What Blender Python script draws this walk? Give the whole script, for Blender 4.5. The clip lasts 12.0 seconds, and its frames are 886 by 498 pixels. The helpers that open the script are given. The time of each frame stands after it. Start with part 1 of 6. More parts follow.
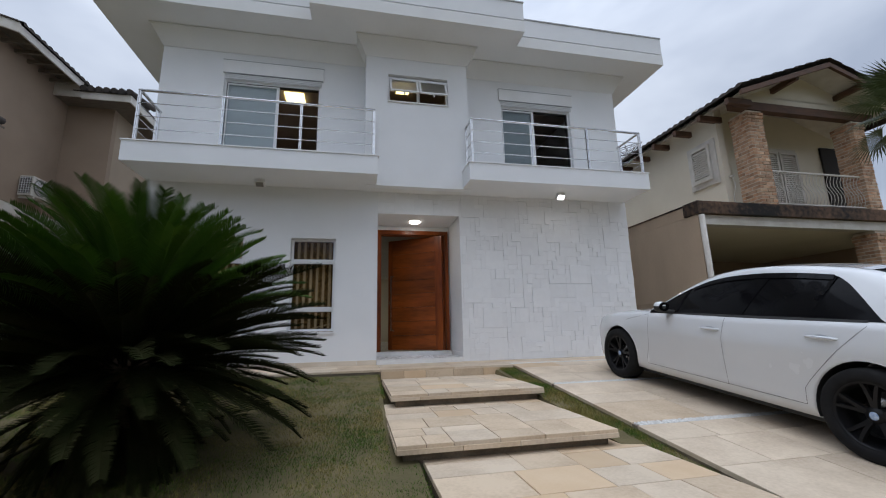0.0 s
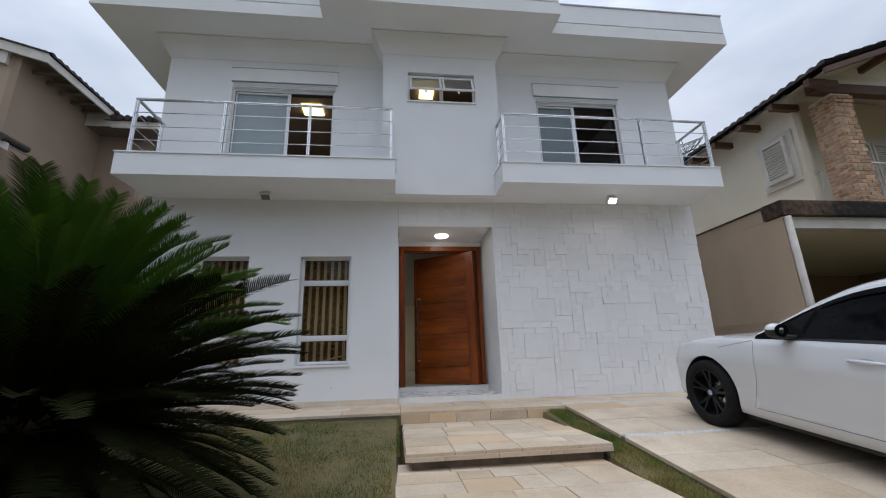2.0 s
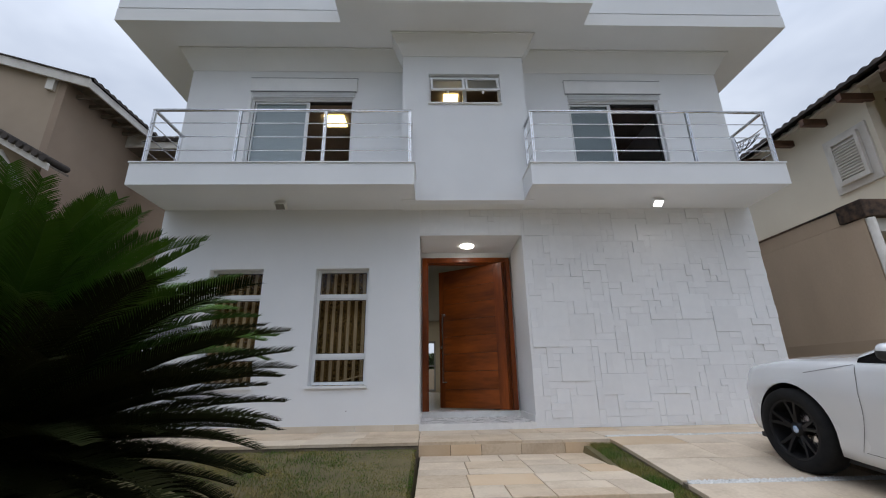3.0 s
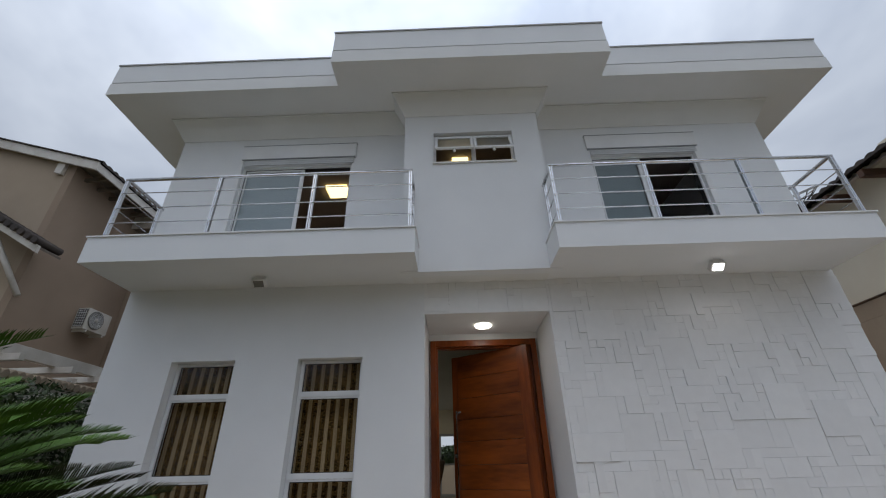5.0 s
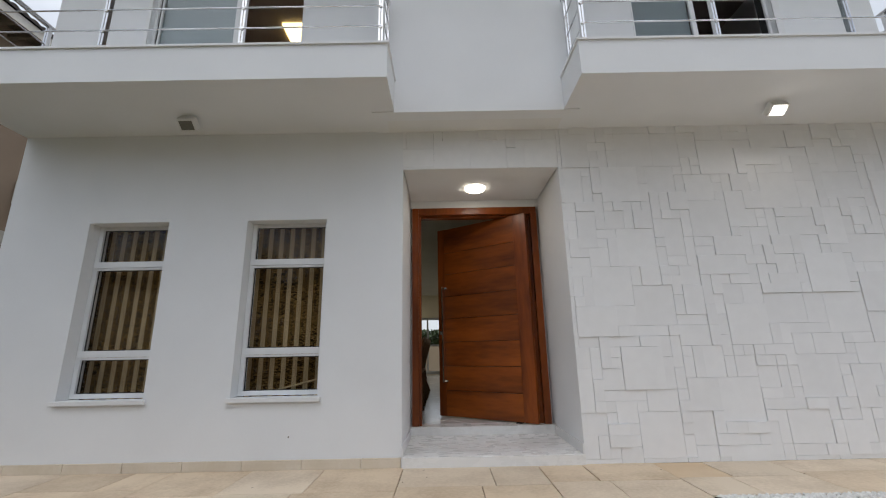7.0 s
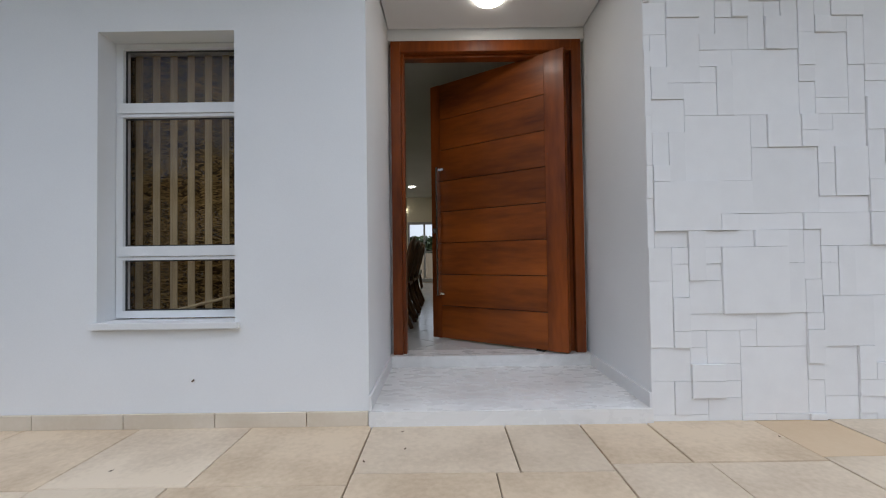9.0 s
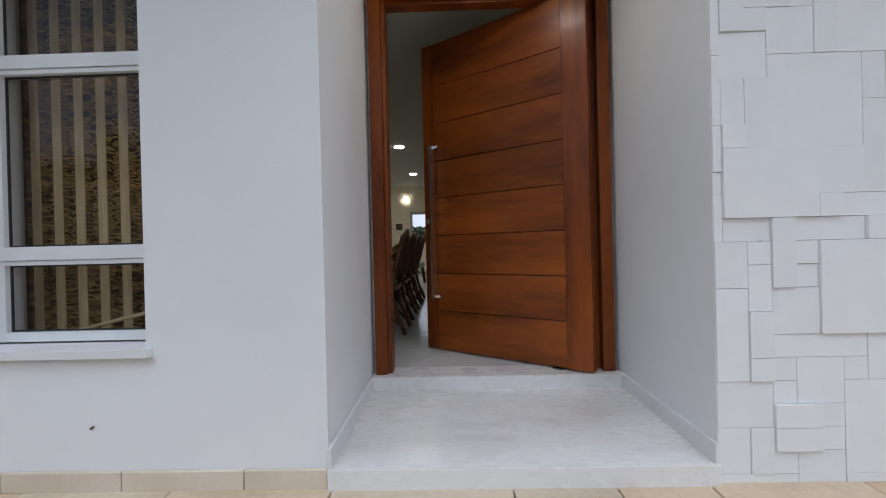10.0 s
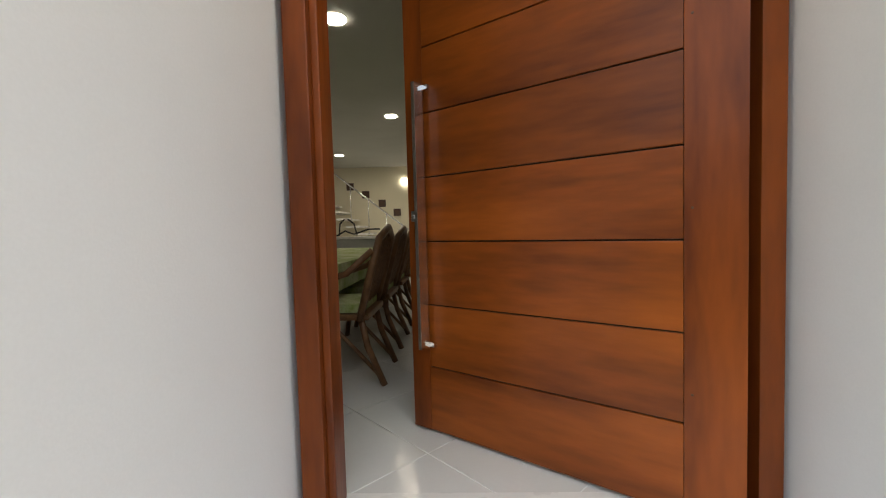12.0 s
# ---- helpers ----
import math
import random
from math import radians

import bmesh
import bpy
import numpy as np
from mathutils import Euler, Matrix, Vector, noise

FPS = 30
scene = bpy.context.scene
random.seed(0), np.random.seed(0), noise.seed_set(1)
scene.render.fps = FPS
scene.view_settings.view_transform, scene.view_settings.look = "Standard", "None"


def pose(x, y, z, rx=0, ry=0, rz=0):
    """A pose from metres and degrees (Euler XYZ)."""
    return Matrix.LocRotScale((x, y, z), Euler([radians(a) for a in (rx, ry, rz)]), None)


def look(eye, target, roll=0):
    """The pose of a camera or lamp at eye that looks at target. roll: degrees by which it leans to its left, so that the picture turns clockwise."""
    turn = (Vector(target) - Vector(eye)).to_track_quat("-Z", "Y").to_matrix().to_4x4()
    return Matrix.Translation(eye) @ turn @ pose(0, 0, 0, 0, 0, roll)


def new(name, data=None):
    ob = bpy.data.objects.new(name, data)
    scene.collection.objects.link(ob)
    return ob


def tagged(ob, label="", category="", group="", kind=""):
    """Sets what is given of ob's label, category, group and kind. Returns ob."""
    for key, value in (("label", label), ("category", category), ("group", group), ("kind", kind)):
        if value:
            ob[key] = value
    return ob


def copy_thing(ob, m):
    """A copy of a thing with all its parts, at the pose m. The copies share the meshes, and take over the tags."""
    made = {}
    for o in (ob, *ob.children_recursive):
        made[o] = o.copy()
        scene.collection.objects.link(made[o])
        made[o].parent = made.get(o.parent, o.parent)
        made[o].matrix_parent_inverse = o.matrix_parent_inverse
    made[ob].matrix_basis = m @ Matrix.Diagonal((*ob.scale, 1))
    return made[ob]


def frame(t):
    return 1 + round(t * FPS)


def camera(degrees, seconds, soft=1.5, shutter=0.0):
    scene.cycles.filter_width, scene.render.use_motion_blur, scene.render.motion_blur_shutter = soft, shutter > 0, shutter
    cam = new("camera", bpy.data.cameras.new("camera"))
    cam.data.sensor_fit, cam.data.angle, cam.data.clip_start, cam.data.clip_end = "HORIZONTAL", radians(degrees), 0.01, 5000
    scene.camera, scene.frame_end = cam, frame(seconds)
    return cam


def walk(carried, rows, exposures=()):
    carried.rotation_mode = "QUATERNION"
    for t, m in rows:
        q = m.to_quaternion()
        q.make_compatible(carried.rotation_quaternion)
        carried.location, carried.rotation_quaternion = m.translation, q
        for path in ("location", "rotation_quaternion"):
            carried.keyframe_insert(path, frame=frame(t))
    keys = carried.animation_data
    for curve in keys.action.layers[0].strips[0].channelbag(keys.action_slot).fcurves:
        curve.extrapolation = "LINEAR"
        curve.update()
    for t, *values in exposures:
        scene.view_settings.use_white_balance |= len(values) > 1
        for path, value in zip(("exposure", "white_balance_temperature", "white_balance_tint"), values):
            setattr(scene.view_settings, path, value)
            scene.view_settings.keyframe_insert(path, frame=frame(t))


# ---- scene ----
cam = camera(94.8, 12.0, soft=1.1)
ROWS = [
    (0.0, (0.375, 0.396, 1.137), (0.785, 2.314, 1.532), -1.3),
    (0.5, (0.447, 0.646, 1.139), (0.814, 2.568, 1.553), -1.5),
    (1.0, (0.554, 0.924, 1.162), (0.852, 2.847, 1.624), -1.8),
    (1.5, (0.623, 1.212, 1.194), (0.897, 3.133, 1.678), -1.9),
    (2.0, (0.688, 1.461, 1.219), (0.921, 3.379, 1.736), -1.7),
    (2.5, (0.821, 1.756, 1.244), (0.959, 3.669, 1.811), -1.2),
    (2.7, (0.859, 1.846, 1.240), (0.962, 3.755, 1.826), -1.1),
    (4.3, (1.044, 2.724, 1.493), (1.041, 4.590, 2.212), -1.1),
    (4.5, (1.066, 2.789, 1.553), (1.054, 4.635, 2.324), -1.3),
    (5.0, (1.083, 3.003, 1.638), (1.055, 4.765, 2.583), -1.4),
    (5.5, (1.075, 3.234, 1.685), (1.051, 4.936, 2.735), -1.4),
    (6.0, (1.099, 3.550, 1.601), (1.102, 5.317, 2.539), -1.6),
    (6.5, (1.128, 3.802, 1.570), (1.144, 5.685, 2.245), -1.5),
    (7.0, (1.132, 4.127, 1.563), (1.137, 6.068, 2.044), -1.1),
    (7.5, (1.104, 4.492, 1.484), (1.093, 6.468, 1.791), -0.8),
    (7.7, (1.097, 4.623, 1.468), (1.089, 6.610, 1.691), -0.9),
    (9.3, (1.191, 5.884, 1.548), (1.191, 7.884, 1.589), -0.8),
    (9.5, (1.198, 5.989, 1.563), (1.196, 7.989, 1.601), -1.0),
    (10.0, (1.280, 6.341, 1.566), (1.238, 8.341, 1.559), -1.4),
    (10.5, (1.308, 6.616, 1.594), (1.233, 8.614, 1.541), -1.3),
    (11.0, (1.320, 6.964, 1.611), (1.197, 8.959, 1.531), -1.3),
    (11.5, (1.302, 7.352, 1.641), (1.187, 9.347, 1.549), -1.4),
    (12.0, (1.301, 7.695, 1.713), (1.232, 9.691, 1.620), -1.6),
]
walk(cam, [(t, look(eye, target, roll)) for t, eye, target, roll in ROWS],
     exposures=[(0.0, 0.03, 6300, 13), (2.5, 0.09, 6350, 13), (4.3, -0.04, 6400, 13), (5.0, -0.28, 6430, 12), (5.5, -0.68, 6450, 12), (6.0, -0.60, 6500, 12), (6.4, 0.0, 6600, 12),
                (7.0, 0.24, 6800, 12), (7.7, 0.36, 6850, 12), (9.3, 0.39, 6300, 12), (10.0, 0.41, 6300, 12), (10.8, 0.55, 6400, 10), (11.4, 0.73, 6600, 10), (12.0, 1.26, 7000, 8)])

# ---- sky and sun: a bright overcast day, the sun behind cloud at the viewer's back ----
world = bpy.data.worlds.new("overcast_sky")
scene.world = world
world.use_nodes = True
wn, wl = world.node_tree.nodes, world.node_tree.links
wn.clear()
w_out = wn.new("ShaderNodeOutputWorld")
w_sky = wn.new("ShaderNodeTexSky")
w_sky.sky_type, w_sky.sun_disc = "NISHITA", False
w_sky.sun_elevation, w_sky.sun_rotation = radians(71), radians(199)
w_bg = wn.new("ShaderNodeBackground")
w_bg.inputs["Strength"].default_value = 0.10
wl.new(w_sky.outputs["Color"], w_bg.inputs["Color"])
w_co = wn.new("ShaderNodeTexCoord")
w_map = wn.new("ShaderNodeMapping")
w_map.inputs["Scale"].default_value = (1.0, 1.0, 1.9)
wl.new(w_co.outputs["Generated"], w_map.inputs["Vector"])
w_noise = wn.new("ShaderNodeTexNoise")
w_noise.inputs["Scale"].default_value, w_noise.inputs["Detail"].default_value = 1.7, 5.0
w_noise.inputs["Roughness"].default_value, w_noise.inputs["Distortion"].default_value = 0.52, 0.3
wl.new(w_map.outputs["Vector"], w_noise.inputs["Vector"])
w_ramp = wn.new("ShaderNodeValToRGB")
w_ramp.color_ramp.elements[0].position, w_ramp.color_ramp.elements[0].color = 0.36, (0.44, 0.505, 0.605, 1)
w_ramp.color_ramp.elements[1].position, w_ramp.color_ramp.elements[1].color = 0.66, (0.80, 0.87, 0.95, 1)
wl.new(w_noise.outputs["Fac"], w_ramp.inputs["Fac"])
w_cloud = wn.new("ShaderNodeBackground")
w_cloud.inputs["Strength"].default_value = 1.0
wl.new(w_ramp.outputs["Color"], w_cloud.inputs["Color"])
w_sep = wn.new("ShaderNodeSeparateXYZ")
wl.new(w_co.outputs["Generated"], w_sep.inputs["Vector"])
w_up = wn.new("ShaderNodeMapRange")
w_up.inputs["From Min"].default_value, w_up.inputs["From Max"].default_value = 0.0, 1.0
w_up.inputs["To Min"].default_value, w_up.inputs["To Max"].default_value = 0.0, 1.0
wl.new(w_sep.outputs["Z"], w_up.inputs["Value"])
w_pow = wn.new("ShaderNodeMath")
w_pow.operation, w_pow.inputs[1].default_value = "POWER", 4.0
wl.new(w_up.outputs["Result"], w_pow.inputs[0])
w_lift = wn.new("ShaderNodeMath")
w_lift.operation, w_lift.inputs[1].default_value, w_lift.inputs[2].default_value = "MULTIPLY_ADD", 2.6, 0.93
wl.new(w_pow.outputs[0], w_lift.inputs[0])
wl.new(w_lift.outputs[0], w_cloud.inputs["Strength"])
w_mix = wn.new("ShaderNodeMixShader")
w_mix.inputs["Fac"].default_value = 0.85
wl.new(w_bg.outputs["Background"], w_mix.inputs[1])
wl.new(w_cloud.outputs["Background"], w_mix.inputs[2])
wl.new(w_mix.outputs["Shader"], w_out.inputs["Surface"])

sun = new("sun", bpy.data.lights.new("sun", "SUN"))
sun.data.energy, sun.data.angle, sun.data.color = 0.38, radians(70), (1.0, 0.98, 0.96)
sun.matrix_world = look((-1.5, -4.4, 14.0), (0.0, 0.0, 0.0))


def area_lamp(name, size, watts, at, target, colour=(1.0, 0.90, 0.76)):
    lamp = new(name, bpy.data.lights.new(name, "AREA"))
    lamp.data.shape, lamp.data.size, lamp.data.energy, lamp.data.color = "DISK", size, watts, colour
    lamp.matrix_world = look(at, target)
    return lamp


area_lamp("porch_light", 0.2, 1.0, (1.53, 8.56, 3.345), (1.53, 8.561, 0.0))
area_lamp("soffit_light", 0.12, 2.5, (4.38, 7.60, 3.74), (4.38, 7.3, 0.0), (1.0, 0.95, 0.88))
area_lamp("dining_light", 0.2, 3.5, (0.7, 13.0, 3.42), (0.7, 13.01, 0.0))
area_lamp("hall_light", 0.2, 13.0, (-0.4, 16.6, 3.42), (-0.4, 16.61, 0.0))
area_lamp("bedroom_light", 0.4, 4.0, (-1.18, 9.88, 6.70), (-1.18, 9.89, 0.0))
area_lamp("bathroom_light", 0.25, 0.7, (1.35, 9.12, 6.70), (1.35, 9.13, 0.0))


# ---- materials ----
def mat(name, col, col2=None, rough=0.6, metal=0.0, scale=4.0, fine=60.0, bump=0.02, dist=0.01, spec=0.5, stretch=(1, 1, 1),
        rnd=0.0, island=False, coat=0.0, grain=0.25, lo=0.35, hi=0.65, shift=True):
    """Two-scale noise between two base colours, with fine relief."""
    m = bpy.data.materials.new(name)
    m.use_nodes = True
    n, l = m.node_tree.nodes, m.node_tree.links
    b = n["Principled BSDF"]
    co = n.new("ShaderNodeTexCoord")
    mp = n.new("ShaderNodeMapping")
    mp.inputs["Scale"].default_value = stretch
    l.new(co.outputs["Object"], mp.inputs["Vector"])
    col2 = col2 or tuple(c * 0.86 for c in col)
    info = None
    vec = mp.outputs["Vector"]
    if rnd or island:
        info = n.new("ShaderNodeNewGeometry" if island else "ShaderNodeObjectInfo")
        rand_out = info.outputs["Random Per Island" if island else "Random"]
        if shift:
            off = n.new("ShaderNodeVectorMath")
            off.operation = "MULTIPLY_ADD"
            off.inputs[1].default_value = (37.0, 23.0, 11.0)
            l.new(rand_out, off.inputs[0])
            l.new(vec, off.inputs[2])
            vec = off.outputs["Vector"]
    big = n.new("ShaderNodeTexNoise")
    big.inputs["Scale"].default_value, big.inputs["Detail"].default_value = scale, 4
    l.new(vec, big.inputs["Vector"])
    small = n.new("ShaderNodeTexNoise")
    small.inputs["Scale"].default_value, small.inputs["Detail"].default_value = fine, 3
    l.new(vec, small.inputs["Vector"])
    blend = n.new("ShaderNodeMix")
    blend.data_type = "FLOAT"
    blend.inputs[0].default_value = grain
    l.new(big.outputs["Fac"], blend.inputs[2])
    l.new(small.outputs["Fac"], blend.inputs[3])
    rng = n.new("ShaderNodeMapRange")
    rng.inputs[1].default_value, rng.inputs[2].default_value = lo, hi
    l.new(blend.outputs[0], rng.inputs[0])
    mix = n.new("ShaderNodeMix")
    mix.data_type = "RGBA"
    mix.inputs[6].default_value, mix.inputs[7].default_value = (*col, 1), (*col2, 1)
    l.new(rng.outputs[0], mix.inputs[0])
    colour = mix.outputs[2]
    if info and rnd:
        hsv = n.new("ShaderNodeHueSaturation")
        val = n.new("ShaderNodeMapRange")
        val.inputs[3].default_value, val.inputs[4].default_value = 1 - rnd, 1 + rnd
        l.new(rand_out, val.inputs[0])
        l.new(val.outputs[0], hsv.inputs["Value"])
        l.new(colour, hsv.inputs["Color"])
        colour = hsv.outputs["Color"]
    l.new(colour, b.inputs["Base Color"])
    b.inputs["Metallic"].default_value = metal
    b.inputs["Specular IOR Level"].default_value = spec
    b.inputs["Coat Weight"].default_value = coat
    rr = n.new("ShaderNodeMapRange")
    rr.inputs[3].default_value, rr.inputs[4].default_value = max(0.02, rough - 0.06), min(1, rough + 0.06)
    l.new(small.outputs["Fac"], rr.inputs[0])
    l.new(rr.outputs[0], b.inputs["Roughness"])
    if bump:
        bp = n.new("ShaderNodeBump")
        bp.inputs["Strength"].default_value, bp.inputs["Distance"].default_value = bump * 10 if bump < 0.1 else 1.0, dist
        l.new(blend.outputs[0], bp.inputs["Height"])
        l.new(bp.outputs["Normal"], b.inputs["Normal"])
    return m


def glow(name, col, strength):
    m = bpy.data.materials.new(name)
    m.use_nodes = True
    b = m.node_tree.nodes["Principled BSDF"]
    b.inputs["Base Color"].default_value = (0.9, 0.9, 0.9, 1)
    b.inputs["Emission Color"].default_value = (*col, 1)
    b.inputs["Emission Strength"].default_value = strength
    return m


def glass(name, tint=(1, 1, 1), rough=0.0, clear=0.9):
    """Thin pane: see-through with a mirror coat that grows at grazing angles."""
    m = bpy.data.materials.new(name)
    m.use_nodes = True
    n, l = m.node_tree.nodes, m.node_tree.links
    out = n["Material Output"]
    n.remove(n["Principled BSDF"])
    tr = n.new("ShaderNodeBsdfTransparent")
    tr.inputs["Color"].default_value = (*[c * clear for c in tint], 1)
    gl = n.new("ShaderNodeBsdfGlossy")
    gl.inputs["Roughness"].default_value = rough
    lw = n.new("ShaderNodeLayerWeight")
    lw.inputs["Blend"].default_value = 0.5
    pw = n.new("ShaderNodeMath")
    pw.operation, pw.inputs[1].default_value = "POWER", 5.0
    l.new(lw.outputs["Facing"], pw.inputs[0])
    fr = n.new("ShaderNodeMapRange")
    fr.inputs[3].default_value, fr.inputs[4].default_value = 0.018, 1.0
    l.new(pw.outputs[0], fr.inputs[0])
    mx = n.new("ShaderNodeMixShader")
    l.new(fr.outputs[0], mx.inputs["Fac"])
    l.new(tr.outputs["BSDF"], mx.inputs[1])
    l.new(gl.outputs["BSDF"], mx.inputs[2])
    l.new(mx.outputs["Shader"], out.inputs["Surface"])
    return m


M_WALL = mat("white_render", (0.80, 0.81, 0.82), (0.755, 0.765, 0.775), rough=0.85, scale=1.3, fine=160, bump=0.02, dist=0.004, grain=0.3)
M_SOFFIT = mat("soffit_paint", (0.78, 0.78, 0.77), (0.74, 0.74, 0.73), rough=0.9, scale=1.5, fine=120, bump=0.01, dist=0.003)
M_TRIM = mat("white_trim", (0.80, 0.80, 0.80), (0.74, 0.74, 0.74), rough=0.6, scale=3, fine=90, bump=0.01, dist=0.002)
M_STONE = mat("white_stone", (0.82, 0.82, 0.82), (0.79, 0.79, 0.79), rough=0.85, scale=9, fine=150, bump=0.02, dist=0.003, rnd=0.028)
M_STONE_J = mat("stone_joint", (0.13, 0.125, 0.12), rough=0.95, scale=8)
M_MARBLE = mat("white_marble", (0.80, 0.79, 0.77), (0.50, 0.48, 0.45), rough=0.28, scale=1.9, fine=11, bump=0.0, grain=0.34, lo=0.47, hi=0.72, stretch=(0.7, 1.3, 1))
M_PAVE = mat("golden_sandstone", (0.63, 0.50, 0.355), (0.47, 0.355, 0.24), rough=0.7, scale=2.6, fine=38, bump=0.03, dist=0.004, rnd=0.09, grain=0.30, lo=0.42, hi=0.68)
M_PAVE_W = mat("pale_sandstone", (0.66, 0.545, 0.41), (0.50, 0.395, 0.285), rough=0.7, scale=2.6, fine=38, bump=0.03, dist=0.004, rnd=0.09, grain=0.30, lo=0.42, hi=0.68)
M_SKIRT = mat("pale_skirting_stone", (0.70, 0.62, 0.51), (0.63, 0.54, 0.42), rough=0.7, scale=3, fine=40, bump=0.02, dist=0.003, rnd=0.05)
M_PAVE_O = mat("ochre_sandstone", (0.57, 0.41, 0.255), (0.62, 0.47, 0.31), rough=0.7, scale=3, fine=40, bump=0.03, dist=0.004, rnd=0.10)
M_JOINT = mat("paving_mortar", (0.17, 0.125, 0.08), rough=0.95, scale=12, bump=0.03)
M_CURB = mat("weathered_concrete", (0.30, 0.245, 0.185), (0.13, 0.105, 0.078), rough=0.95, scale=4, fine=50, bump=0.05, dist=0.01)
M_SOIL = mat("lawn_soil", (0.10, 0.085, 0.036), (0.17, 0.135, 0.062), rough=1.0, scale=2.2, fine=40, bump=0.06, dist=0.02)
M_GRASS = mat("grass_blades", (0.075, 0.145, 0.020), (0.28, 0.225, 0.075), rough=0.8, scale=2.2, fine=24, bump=0, island=True, rnd=0.5, spec=0.2, grain=0.42, lo=0.42, hi=0.60, shift=False)
M_PEBBLE = mat("white_pebbles", (0.72, 0.71, 0.68), (0.58, 0.57, 0.54), rough=0.8, scale=20, island=True, rnd=0.15)
M_WOOD = mat("varnished_red_wood", (0.33, 0.081, 0.010), (0.105, 0.023, 0.004), rough=0.36, scale=1.0, fine=7, bump=0.008, dist=0.002, stretch=(0.75, 0.75, 4.2), rnd=0.20, coat=0.06, grain=0.26, spec=0.3, lo=0.33, hi=0.67)
M_WOOD_V = mat("varnished_stile_wood", (0.285, 0.066, 0.009), (0.092, 0.019, 0.004), rough=0.36, scale=1.0, fine=7, bump=0.008, dist=0.002, stretch=(4.2, 4.2, 0.75), rnd=0.12, coat=0.06, grain=0.26, spec=0.3, lo=0.33, hi=0.67)
M_DARKGAP = mat("dark_gap", (0.02, 0.015, 0.012), rough=0.9)
M_STEEL = mat("polished_steel", (0.80, 0.80, 0.81), (0.70, 0.70, 0.71), rough=0.22, metal=1.0, scale=20, bump=0.0)
M_ALU = mat("white_aluminium", (0.80, 0.81, 0.82), (0.74, 0.75, 0.76), rough=0.4, scale=5, fine=100, bump=0.0)
M_GLASS = glass("window_glass")
M_FROSTGLASS = mat("patterned_glass", (0.42, 0.41, 0.36), (0.34, 0.33, 0.29), rough=0.35, scale=40, fine=160, bump=0.04, dist=0.003)
M_FROSTGLASS.node_tree.nodes["Principled BSDF"].inputs["Transmission Weight"].default_value = 0.85
M_FROST = mat("pale_blue_sheet", (0.47, 0.56, 0.59), (0.43, 0.52, 0.55), rough=0.5, scale=2, fine=200, bump=0.01)
M_FROST_D = mat("grey_blue_sheet", (0.24, 0.31, 0.33), (0.21, 0.27, 0.29), rough=0.5, scale=2, fine=200, bump=0.01)
M_BLIND = mat("beige_blind_fabric", (0.66, 0.50, 0.28), (0.48, 0.35, 0.19), rough=0.9, scale=4, fine=90, stretch=(12, 1, 1), bump=0.03, dist=0.003)
M_BACKING = mat("dark_room_backing", (0.075, 0.042, 0.016), (0.025, 0.014, 0.006), rough=1.0, scale=14, fine=120, bump=0.05, dist=0.003, stretch=(1, 1, 5), spec=0.05)
M_FRINGE = mat("brown_blind_fringe", (0.36, 0.215, 0.075), (0.09, 0.05, 0.016), rough=1.0, scale=10, fine=90, bump=0, island=True, rnd=0.35, spec=0.05)
M_CREAM = mat("cream_interior_paint", (0.74, 0.69, 0.54), (0.70, 0.65, 0.50), rough=0.8, scale=1.5)
M_INNER = mat("interior_white_paint", (0.50, 0.50, 0.46), (0.46, 0.46, 0.42), rough=0.85, scale=1.5)
# brownish tone holds the upper rooms' dim look, on every face
M_ROOM = mat("shaded_room_paint", (0.42, 0.355, 0.315), (0.37, 0.31, 0.275), rough=0.9)
M_TILE = mat("glossy_floor_tile", (0.72, 0.72, 0.70), (0.68, 0.68, 0.66), rough=0.15, scale=2, fine=60, bump=0.0, rnd=0.03)
M_LAMP = glow("lamp_disc", (1.0, 0.93, 0.80), 9.0)
M_PANEL = glow("ceiling_panel", (1.0, 0.80, 0.32), 3.2)
M_SPOT = glow("lit_floodlight", (1.0, 0.96, 0.9), 9.0)
M_DIM = mat("unlit_lamp_glass", (0.18, 0.17, 0.15), rough=0.3, scale=30)
# two tans of one render: the darker for shaded walls, the paler for lit ones
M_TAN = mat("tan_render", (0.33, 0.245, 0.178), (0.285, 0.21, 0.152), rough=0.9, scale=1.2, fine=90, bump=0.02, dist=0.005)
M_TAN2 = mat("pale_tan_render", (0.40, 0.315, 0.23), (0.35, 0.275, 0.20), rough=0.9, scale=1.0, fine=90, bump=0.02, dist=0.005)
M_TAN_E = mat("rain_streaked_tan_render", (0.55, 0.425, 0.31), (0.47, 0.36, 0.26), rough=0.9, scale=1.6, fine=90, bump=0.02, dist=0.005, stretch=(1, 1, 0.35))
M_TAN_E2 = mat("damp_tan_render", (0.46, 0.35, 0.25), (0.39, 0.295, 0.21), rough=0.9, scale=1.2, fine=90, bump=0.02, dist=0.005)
M_CREAMW = mat("cream_render", (0.72, 0.66, 0.54), (0.66, 0.60, 0.485), rough=0.9, scale=0.9, fine=90, bump=0.02, dist=0.005)
M_ROOF = mat("dark_roof_tile", (0.075, 0.058, 0.048), (0.035, 0.03, 0.028), rough=0.9, scale=3, fine=30, bump=0.05, dist=0.01)
M_RAFTER = mat("dark_timber", (0.12, 0.058, 0.032), (0.065, 0.033, 0.02), rough=0.7, scale=3, stretch=(1, 1, 4))
M_BRICK = mat("old_brick", (0.40, 0.205, 0.11), (0.55, 0.40, 0.28), rough=0.95, scale=5, fine=50, bump=0.05, island=True, rnd=0.3)
M_MORTAR = mat("brick_mortar", (0.66, 0.58, 0.47), rough=0.95, scale=15)
